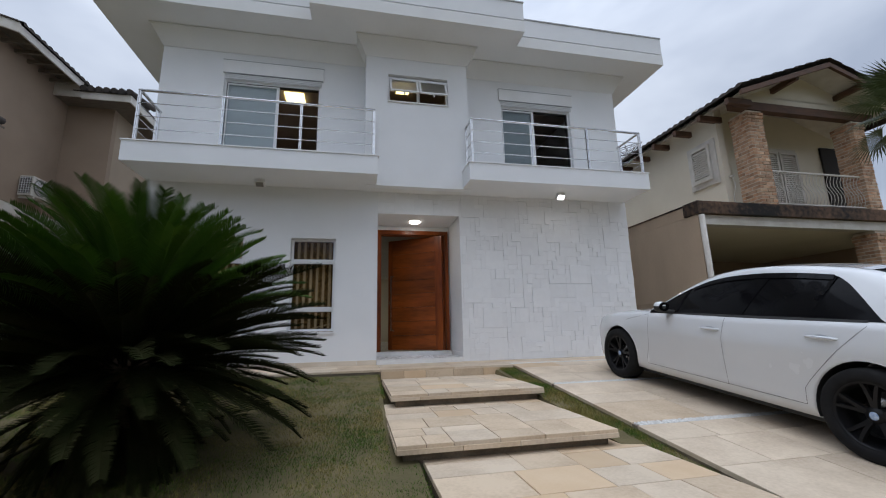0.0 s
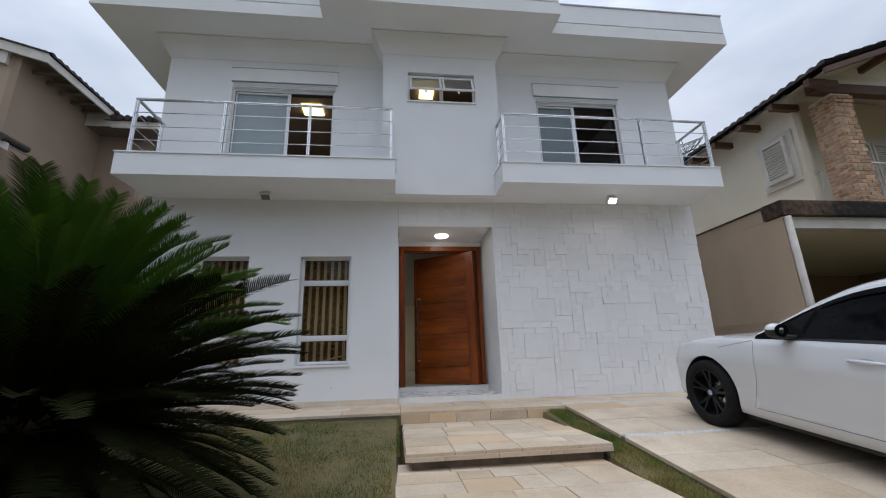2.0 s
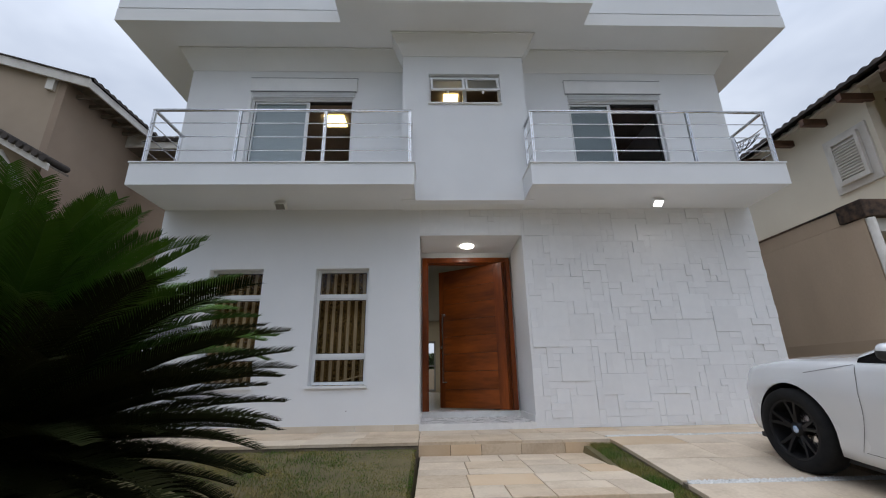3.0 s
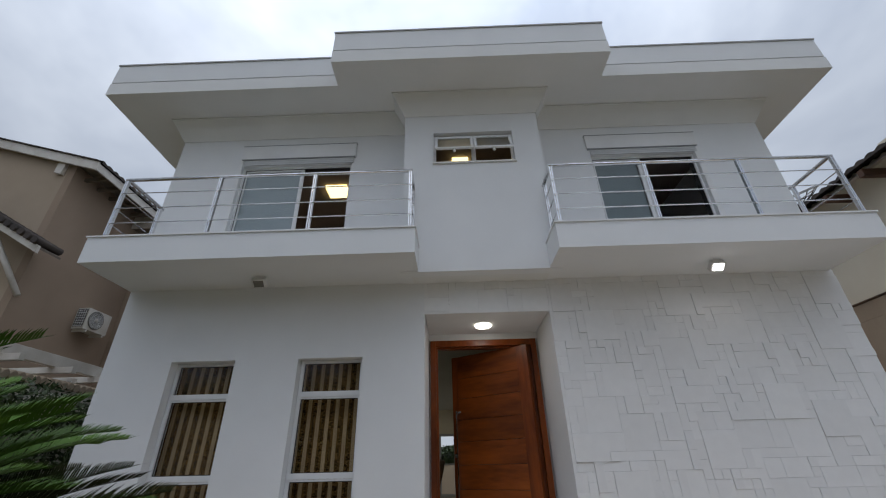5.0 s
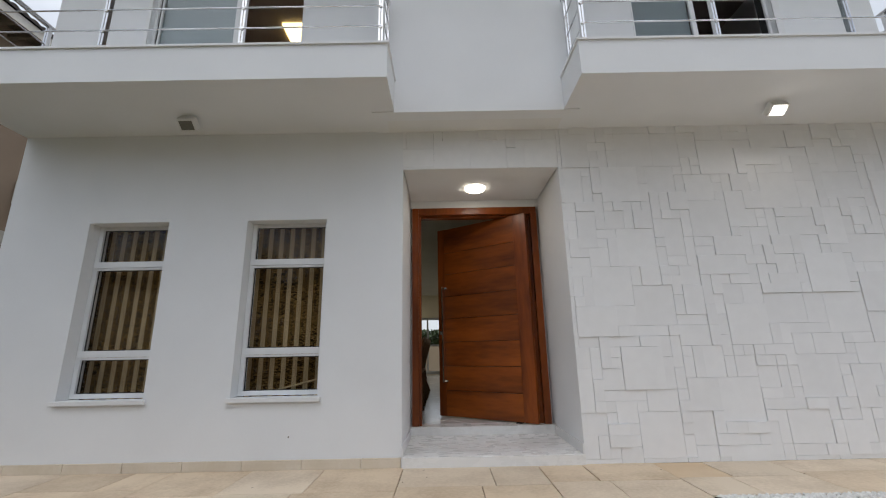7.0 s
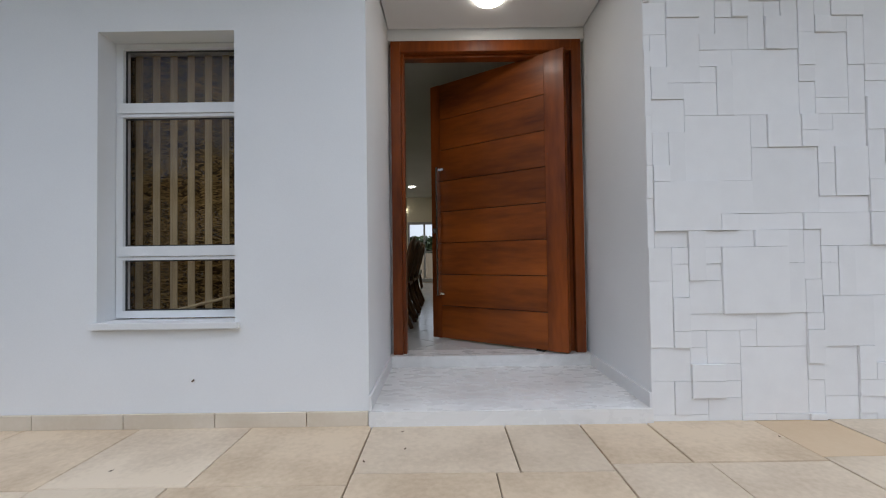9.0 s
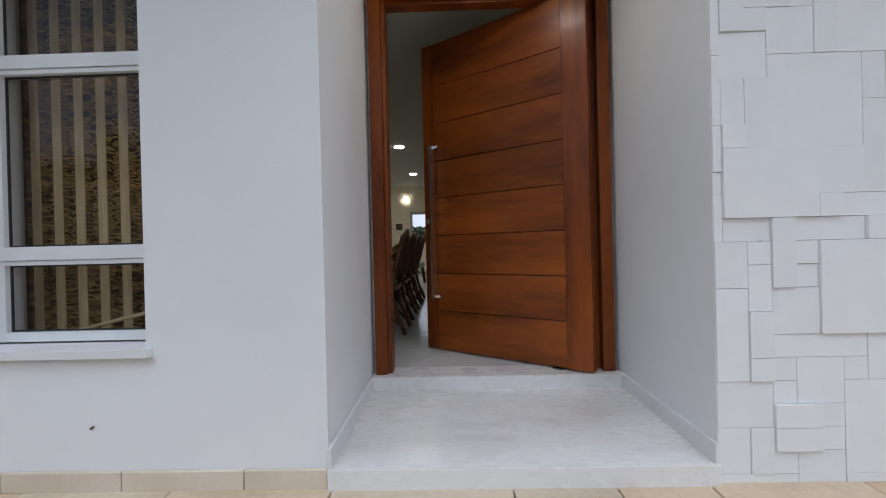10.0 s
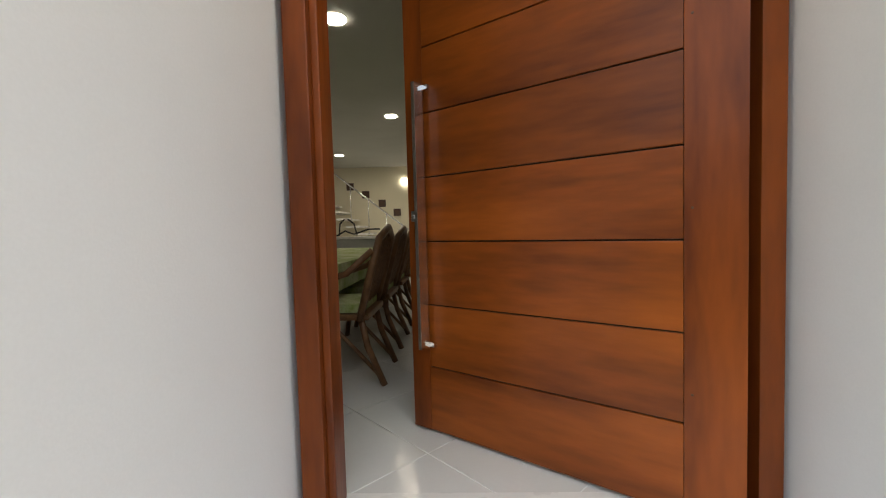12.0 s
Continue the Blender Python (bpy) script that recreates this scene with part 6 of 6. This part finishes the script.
st = root("staircase", (-1.5, 18.2, FLOOR), "floating white stair with a slim rail along the cream wall", "staircase")
for k in range(13):
    x = 0.05 - 0.24 * k
    part("tread", boxes((x - 0.30, x, 17.8, 18.98, FLOOR + 0.19 * (k + 1) - 0.05, FLOOR + 0.19 * (k + 1))), M_MARBLE, st)
bm = bmesh.new()
tube(bm, (0.1, 17.82, FLOOR + 1.0), (-2.9, 17.82, FLOOR + 1.0 + 2.4), 0.02)
part("handrail", bm, M_STEEL, st)
for k in range(7):
    x = 0.0 - 0.44 * k
    bm = bmesh.new()
    tube(bm, (x, 17.82, FLOOR + 0.19 + 0.79 * (0.05 - x)), (x, 17.82, FLOOR + 1.02 + 0.79 * (0.05 - x)), 0.012, 6)
    part("baluster", bm, M_STEEL, st)
for x, z in ((-1.62, 2.98), (-1.19, 2.75), (-0.74, 2.50), (-0.33, 2.24)):
    p = root("small_picture", (x, 18.98, z), "small square dark picture hanging on the cream wall", "picture", "stair pictures")
    part("frame", boxes((x - 0.10, x + 0.10, 18.965, 18.998, z - 0.10, z + 0.10), bevel=0.006), M_PIC, p)
    part("panel", boxes((x - 0.05, x + 0.05, 18.960, 18.9645, z - 0.05, z + 0.05)), M_RAFTER, p)
sc = root("wall_sconce", (-0.10, 18.98, 3.08), "square white wall light, lit", "wall lamp")
part("frame", boxes((-0.20, 0.0, 18.93, 18.96, 2.98, 3.0), (-0.20, 0.0, 18.93, 18.96, 3.16, 3.18), (-0.20, -0.18, 18.93, 18.96, 3.0, 3.16), (-0.02, 0.0, 18.93, 18.96, 3.0, 3.16)), M_TRIM, sc)
part("glass_panel", boxes((-0.16, -0.04, 18.94, 18.995, 3.02, 3.14)), M_LAMP, sc, "glowing panel")
for x, y in ((0.33, 11.15), (0.33, 14.07), (0.33, 16.95), (-1.36, 11.15), (-1.36, 14.07), (-1.36, 17.09)):
    d = root("ceiling_downlight", (x, y, 3.5), "round lit downlight in the hall ceiling", "lamp", "hall downlights")
    bm = bmesh.new()
    lathe(bm, [(0.0, 0.0), (0.085, 0.0), (0.095, 0.01), (0.095, 0.02)], 20, "Z")
    bmesh.ops.translate(bm, verts=bm.verts[:], vec=(x, y, 3.484))
    part("diffuser", bm, M_LAMP, d)
gd = root("door_2", (0.56, 19.1, FLOOR), "glazed back door looking onto a bright garden", "door", "", "structure")
part("frame", boxes((0.02, 0.08, 19.05, 19.12, FLOOR, 2.7), (1.04, 1.1, 19.05, 19.12, FLOOR, 2.7), (0.08, 1.04, 19.05, 19.12, 2.62, 2.7), (0.08, 1.04, 19.05, 19.12, FLOOR, FLOOR + 0.1), (0.53, 0.59, 19.05, 19.12, FLOOR + 0.1, 2.62), (0.08, 0.53, 19.06, 19.11, 1.70, 1.76), (0.59, 1.04, 19.06, 19.11, 1.70, 1.76)), M_CAP, gd, "grey metal glazing frame")
# unseen backdrop, added so the window panes mirror something dark, not sky
solid("backdrop_street", boxes((-90, 90, -55.0, -54.8, -2, 13)), M_HEDGE, "plain dark backdrop across the street, added for the pane reflections", "backdrop")
solid("garden_wall", boxes((-8, 8, 26.0, 26.2, 0.3, 1.75)), M_TAN2, "tan garden wall behind the house", "wall")
hedge("garden_hedge", -4.0, 5.0, 26.4, 28.4, 0.5, 2.55, 26000, 12, 2.2, "dark green hedge behind the garden wall")
x, y = -1.18, 9.88
d = root("bedroom_ceiling_lamp", (x, y, 6.79), "square warm lit ceiling panel", "lamp")
part("panel", boxes((x - 0.22, x + 0.22, y - 0.20, y + 0.20, 6.745, 6.788), bevel=0.006), M_PANEL, d)
x, y = 1.35, 9.12
d = root("bathroom_ceiling_lamp", (x, y, 6.79), "square warm lit bathroom ceiling panel", "lamp")
part("panel", boxes((x - 0.15, x + 0.15, y - 0.15, y + 0.15, 6.745, 6.788), bevel=0.006), M_PANEL, d)
skirt = root("skirting_front", (-1.2, WALL_Y, TERR), "low pale stone skirting along the white front wall", "skirting", "", "structure")
x = X_L
while x < PX0 - 0.02:
    x2 = min(x + 0.52, PX0 - 0.002)
    part("skirting_stone", boxes((x + 0.003, x2 - 0.002, WALL_Y - 0.022, WALL_Y - 0.002, TERR, TERR + 0.082), bevel=0.003), M_SKIRT, skirt)
    x = x2


hall_floor = root("floor", (0.5, 12.0, FLOOR - 0.012), "glossy white floor tiles laid diagonally in the hall", "floor", "", "structure")
TS = 0.60
bm = bmesh.new()
hw = TS / 2 - 0.002
tv = [[bm.verts.new((sx * (hw - e), sy * (hw - e), z)) for sx, sy in ((-1, -1), (1, -1), (1, 1), (-1, 1))] for e, z in ((0.002, 0.011), (0.0, 0.009), (0.0, 0.0))]
bm.faces.new(tv[0])
for p, q in zip(tv[:-1], tv[1:]):
    for k in range(4):
        bm.faces.new((p[k], q[k], q[(k + 1) % 4], p[(k + 1) % 4]))
tile_mesh = mesh_of("floor_tile", bm, M_TILE)
for i in range(-20, 21):
    for k in range(-20, 21):
        tx, ty = 1.15 + (i - k) * TS * math.sqrt(0.5), 9.85 + (i + k) * TS * math.sqrt(0.5)
        if -2.6 < tx < 2.31 and 9.37 < ty < 18.5:
            ob = new("floor_tile", tile_mesh)
            ob.parent = hall_floor
            ob.location = Vector((tx, ty, FLOOR - 0.012)) - hall_floor.location
            ob.rotation_euler = (0, 0, radians(45))
solid("floor_border", boxes((PX0, PX1, 9.161, 9.62, 0.3, FLOOR - 0.004)), M_TILE, "white floor strip inside the threshold", "floor")


nick = root("wall_screw", (-0.262, WALL_Y - 0.004, 0.84), "small rusty screw stuck in the white wall", "screw")
bm = bmesh.new()
tube(bm, (-0.262, WALL_Y - 0.014, 0.836), (-0.262, WALL_Y + 0.004, 0.84), 0.005, 8)
part("head", bm, M_RAFTER, nick)
for k, (x, y, a) in enumerate(((0.93, 7.93, 0.3), (0.97, 7.72, 1.2), (0.80, 7.60, 2.0), (-0.35, 7.55, 0.8), (2.9, 7.8, 1.7), (3.9, 7.62, 0.4))):
    lf = root("fallen_leaf", (x, y, TERR + 0.002), "small dry brown leaf on the terrace", "leaf", "dry leaves")
    bm = bmesh.new()
    pts = [(0.0, 0.0, 0.004), (0.012, 0.006, 0.001), (0.026, 0.0, 0.005), (0.012, -0.006, 0.001)]
    lv = [bm.verts.new((x + px * math.cos(a) - py * math.sin(a), y + px * math.sin(a) + py * math.cos(a), TERR + 0.002 + pz)) for px, py, pz in pts]
    bm.faces.new((lv[0], lv[1], lv[3]))
    bm.faces.new((lv[1], lv[2], lv[3]))
    part("blade", bm, M_RAFTER, lf)


# ---- paving ----
def split_rect(x0, x1, y0, y1, rng, lo=0.28, hi=0.72):
    w, h = x1 - x0, y1 - y0
    if (w <= hi and h <= hi * 0.8 and rng.random() < 0.8) or (w < lo * 2 and h < lo * 2):
        return [(x0, x1, y0, y1)]
    if (w / 1.3 > h and w >= lo * 1.9) or h < lo * 1.9:
        c = x0 + w * rng.uniform(0.36, 0.64)
        return split_rect(x0, c, y0, y1, rng, lo, hi) + split_rect(c, x1, y0, y1, rng, lo, hi)
    c = y0 + h * rng.uniform(0.36, 0.64)
    return split_rect(x0, x1, y0, c, rng, lo, hi) + split_rect(x0, x1, c, y1, rng, lo, hi)


def pave(parent, x0, x1, y0, y1, zf, rng, thick=0.03, gap=0.0032, lo=0.28, hi=0.72, ochre=0.10, pale=0.5):
    for a, b, c, d in split_rect(x0, x1, y0, y1, rng, lo, hi):
        bm = bmesh.new()
        g = gap * rng.uniform(0.6, 1.3)
        j = rng.uniform(-0.0015, 0.0015)
        cx, cy = (a + b) / 2, (c + d) / 2
        zc = zf(cy)
        top = [bm.verts.new((x - cx, y - cy, zf(y) - zc + j)) for x, y in ((a + g + 0.0022, c + g + 0.0022), (b - g - 0.0022, c + g + 0.0022), (b - g - 0.0022, d - g - 0.0022), (a + g + 0.0022, d - g - 0.0022))]
        mid = [bm.verts.new((x - cx, y - cy, zf(y) - zc + j - 0.004)) for x, y in ((a + g, c + g), (b - g, c + g), (b - g, d - g), (a + g, d - g))]
        low = [bm.verts.new((v.co.x, v.co.y, v.co.z - thick)) for v in mid]
        bm.faces.new(top)
        for p, q in ((top, mid), (mid, low)):
            for k in range(4):
                bm.faces.new((p[k], q[k], q[(k + 1) % 4], p[(k + 1) % 4]))
        u = rng.random()
        ob = new("paving_stone", mesh_of("paving_stone", bm, M_PAVE_O if u < ochre else M_PAVE if u < 1 - pale else M_PAVE_W))
        ob.parent = parent
        ob.location = Vector((cx, cy, zc)) - place_of(parent)


rng = random.Random(11)
terr = root("terrace", (1.0, 7.5, TERR - 0.03), "golden sandstone terrace along the front of the house", "terrace", "", "structure")
part("bed", boxes((X_L - 0.6, 7.9, 7.02, WALL_Y + 0.02, 0.2, TERR - 0.012)), M_JOINT, terr, "dark mortar bed")
part("edge", boxes((X_L - 0.6, 0.76, 7.0, 7.02, 0.3, TERR - 0.028)), M_CURB, terr, "weathered concrete edge")
pave(terr, X_L - 0.6, 2.93, 6.985, WALL_Y - 0.002, lambda y: TERR, rng, lo=0.40, hi=0.98, ochre=0.08)
pave(terr, 2.93, 7.9, 7.22, WALL_Y - 0.002, lambda y: TERR, rng, lo=0.40, hi=0.98, ochre=0.05)
x = 0.76
while x < 2.90:
    x2 = min(x + rng.uniform(0.34, 0.56), 2.92)
    ob = part("riser_stone", boxes((x + 0.003, x2 - 0.003, 6.985, 7.018, 0.42, TERR - 0.032), bevel=0.003), M_PAVE if rng.random() < 0.6 else M_PAVE_O, terr)
    x = x2


def tread(name, x0, x1, y0, y1, top, label):
    r = root(name, ((x0 + x1) / 2, (y0 + y1) / 2, top - 0.1), label, "garden step", "garden steps", "structure")
    part("core", boxes((x0 + 0.06, x1 - 0.06, y0 + 0.08, y1, top - 0.3, top - 0.055)), M_CURB, r, "dark recessed concrete base")
    part("slab_bed", boxes((x0 + 0.02, x1 - 0.02, y0 + 0.02, y1, top - 0.055, top - 0.012)), M_JOINT, r)
    pave(r, x0, x1, y0, y1, lambda y: top, rng, lo=0.22, hi=0.66, ochre=0.12)
    x = x0
    while x < x1 - 0.01:
        x2 = min(x + rng.uniform(0.3, 0.55), x1)
        part("edge_stone", boxes((x + 0.002, x2 - 0.002, y0 - 0.004, y0 + 0.02, top - 0.068, top - 0.031), bevel=0.002), M_PAVE_W if rng.random() < 0.7 else M_PAVE, r)
        x = x2
    for xa, xb in ((x0 - 0.004, x0 + 0.02), (x1 - 0.02, x1 + 0.004)):
        part("edge_stone", boxes((xa, xb, y0 + 0.022, y1 - 0.002, top - 0.068, top - 0.031), bevel=0.002), M_PAVE_W, r)


tread("step_upper", 0.78, 2.66, 5.30, 6.98, 0.430, "golden sandstone garden step nearest the terrace")
tread("step_lower", 0.69, 2.58, 3.72, 5.60, 0.288, "golden sandstone garden step between lawn strips")
path = root("walkway", (1.8, 2.5, 0.1), "golden sandstone garden walkway at lawn level", "path", "", "structure")
part("bed", boxes((0.92, 2.78, -3.0, 4.2, -0.3, 0.14)), M_JOINT, path)
pave(path, 0.90, 2.80, 0.9, 4.1, lambda y: 0.152, rng, lo=0.24, hi=0.75, ochre=0.17)
pave(path, 0.90, 2.80, -3.0, 0.9, lambda y: 0.152, rng, lo=0.3, hi=0.75)

drv = root("driveway", (5.4, 3.5, 0.1), "sloping sandstone driveway with white pebble strips", "driveway", "", "structure")
bm = bmesh.new()
prof = [(7.24, TERR - 0.012), (7.0, drive_z(7.0) - 0.012), (-1.0, drive_z(-1.0) - 0.012), (-6.0, drive_z(-1) - 0.012)]
fv = [[bm.verts.new((x, y, z - d)) for y, z in prof] for x, d in ((2.94, 0.4), (2.94, 0), (7.9, 0), (7.9, 0.4))]
for a, b in zip(fv[:-1], fv[1:]):
    for k in range(3):
        bm.faces.new((a[k], a[k + 1], b[k + 1], b[k]))
part("bed", bm, M_CURB, drv, "concrete bed and kerb face")
strips = [7.16, 5.62, 4.00, 2.40, 0.80, -0.8]
ends = list(zip(strips[:-1], strips[1:]))
for top, low in ends:
    pave(drv, 2.93, 7.9, low + 0.04, top - 0.04, drive_z, rng, lo=0.34, hi=0.95, ochre=0.02, pale=0.85)
prng = np.random.default_rng(4)
ico = np.array([(0, 0, 0.75), (0.9, 0, 0), (0, 0.9, 0), (-0.9, 0, 0), (0, -0.9, 0), (0, 0, -0.6)])
icof = np.array([(0, 1, 2), (0, 2, 3), (0, 3, 4), (0, 4, 1), (5, 2, 1), (5, 3, 2), (5, 4, 3), (5, 1, 4)])
pv, pf = [], []
for sy in strips:
    n = 4200
    xs = prng.uniform(2.96, 7.85, n)
    ys = sy + prng.uniform(-0.038, 0.038, n) * (1.5 if sy > 7 else 1.0)
    for x, y in zip(xs, ys):
        s = prng.uniform(0.008, 0.017, 3)
        pf.append(icof + len(pv) * 6)
        pv.append(ico * s + (x, y, drive_z(y) - 0.004 + prng.uniform(-0.003, 0.004)))
me = bpy.data.meshes.new("pebbles")
me.from_pydata(np.concatenate(pv).tolist(), [], np.concatenate(pf).tolist())
me.materials.append(M_PEBBLE)
ob = tagged(new("pebble_strips", me), "loose white pebbles in strips across the driveway", "pebbles", "", "stuff")

# ---- lawn blades ----
grng = np.random.default_rng(8)


def lawn(n, x0, x1, y0, y1, size):
    x, y = grng.uniform(x0, x1, n), grng.uniform(y0, y1, n)
    keep = ~((x > 0.74) & (x < 2.68) & (y > 5.28)) & ~((x > 0.66) & (x < 2.61) & (y > 3.7) & (y < 5.62)) & ~((x > 0.89) & (x < 2.81) & (y < 4.12))
    patch = np.sin(x * 3.7 + 1.3 * np.sin(y * 2.9)) * np.sin(y * 4.3 + 1.7 * np.sin(x * 2.1)) + 0.6 * np.sin(x * 9.1 + y * 5.7) * np.sin(y * 11.3 - x * 4.9)
    keep &= grng.random(n) < 0.62 + 0.42 * patch
    x, y = x[keep], y[keep]
    m = len(x)
    z = np.array([ground_z(v) for v in y])
    z = np.where(x > 2.6, np.minimum(z, np.array([drive_z(v) - 0.055 for v in y])), z)
    a = grng.uniform(0, 2 * np.pi, m)
    h = grng.uniform(0.4, 1.0, m) * size * (0.8 + 0.4 * np.sin(x * 2.3) * np.sin(y * 1.7))
    w = 0.0030
    lean = grng.uniform(0.2, 1.1, m) * h
    la = grng.uniform(0, 2 * np.pi, m)
    p0 = np.stack([x - w * np.cos(a), y - w * np.sin(a), z - 0.01], 1)
    p1 = np.stack([x + w * np.cos(a), y + w * np.sin(a), z - 0.01], 1)
    p2 = np.stack([x + lean * np.cos(la), y + lean * np.sin(la), z + h], 1)
    return np.stack([p0, p1, p2], 1).reshape(-1, 3)


v = np.concatenate([lawn(270000, -3.2, 0.9, 1.4, 7.0, 0.032), lawn(80000, 2.5, 2.945, 0.5, 6.98, 0.068), lawn(20000, -3.3, 0.9, 0.0, 1.4, 0.034)])
me = bpy.data.meshes.new("lawn")
me.from_pydata(v.tolist(), [], np.arange(len(v)).reshape(-1, 3).tolist())
me.materials.append(M_GRASS)
tagged(new("lawn_grass", me), "short patchy lawn grass, green with straw patches", "grass", "", "stuff")

# ---- white stone cladding: squares and oblongs of uneven depth on a fixed module ----
CELL = 0.0952
crng = random.Random(21)
clad = root("stone_cladding", (4.2, WALL_Y, TERR), "split white stone cladding in uneven rectangular blocks", "cladding", "", "structure")
# the large slabs of the wall: column, course, width and height in cells
SLABS = [(3, 15, 4, 4), (7, 13, 4, 4), (5, 7, 4, 4), (6, 19, 4, 4), (6, 1, 4, 4), (0, 5, 2, 4), (4, 4, 2, 2), (5, 13, 2, 2), (3, 7, 2, 2), (6, 12, 4, 1),
         (16, 11, 4, 4), (22, 6, 4, 4), (34, 24, 4, 4), (14, 22, 4, 4), (20, 13, 4, 3), (30, 14, 4, 4), (20, 2, 4, 3), (5, 26, 4, 4), (22, 25, 4, 4), (16, 29, 4, 4), (14, 4, 4, 4)]


def cut_lines(a, b):
    """Cell edges from a to b: a narrow first cell, then whole cells, the rest in the last."""
    e = [a] + [a + (k + 0.38) * CELL for k in range(int((b - a) / CELL - 0.38) + 1)]
    return e[:-1] + [b] if b - e[-1] < 0.5 * CELL else e + [b]


def cladding(x0, x1, z0, z1, slabs):
    xs, zs = cut_lines(x0, x1), cut_lines(z0, z1)
    nx, nz = len(xs) - 1, len(zs) - 1
    taken = [[False] * nz for _ in range(nx)]
    shared = {}
    sizes = [(4, 4), (3, 4), (4, 3), (3, 3), (2, 4), (4, 2), (3, 2), (2, 3), (2, 2), (4, 1), (3, 1), (1, 3), (2, 1), (1, 2), (1, 1)]
    odds = [12, 4, 5, 4, 7, 7, 6, 6, 14, 5, 6, 6, 14, 14, 14]

    def fits(i, k, w, h):
        return i + w <= nx and k + h <= nz and not any(taken[i + p][k + q] for p in range(w) for q in range(h))

    def lay(i, k, w, h):
        for p in range(w):
            for q in range(h):
                taken[i + p][k + q] = True
        W, H = xs[i + w] - xs[i], zs[k + h] - zs[k]
        key = (round(W, 4), round(H, 4))
        if key not in shared:
            g, e, dp = 0.0009, 0.0006, 0.06
            bm = bmesh.new()
            rings = [[bm.verts.new((sx * (W / 2 - g - o), y, sz * (H / 2 - g - o))) for sx, sz in ((-1, -1), (1, -1), (1, 1), (-1, 1))] for o, y in ((e, 0.0), (0.0, e), (0.0, dp))]
            bm.faces.new(rings[0])
            for p, q in zip(rings[:-1], rings[1:]):
                for n in range(4):
                    bm.faces.new((p[n], p[(n + 1) % 4], q[(n + 1) % 4], q[n]))
            shared[key] = mesh_of("stone_block", bm, M_STONE)
        ob = new("stone_block", shared[key])
        ob.parent = clad
        proud = crng.choice((0.0, 0.0005, 0.001, 0.005, 0.0055, 0.010, 0.015))
        ob.location = Vector(((xs[i] + xs[i + w]) / 2, WALL_Y - 0.008 - proud, (zs[k] + zs[k + h]) / 2)) - clad.location
        ob.rotation_euler = (crng.uniform(-0.005, 0.005), 0, crng.uniform(-0.005, 0.005))

    for slab in slabs:
        if fits(*slab):
            lay(*slab)
    for k in range(nz):
        for i in range(nx):
            if taken[i][k]:
                continue
            for w, h in crng.choices(sizes, odds, k=8) + [(1, 1)]:
                if fits(i, k, w, h):
                    lay(i, k, w, h)
                    break


cladding(PX1 + 0.001, X_R, TERR, SOFFIT - 0.002, SLABS)
cladding(PX0, PX1 + 0.001, PZ, SOFFIT - 0.014, [])
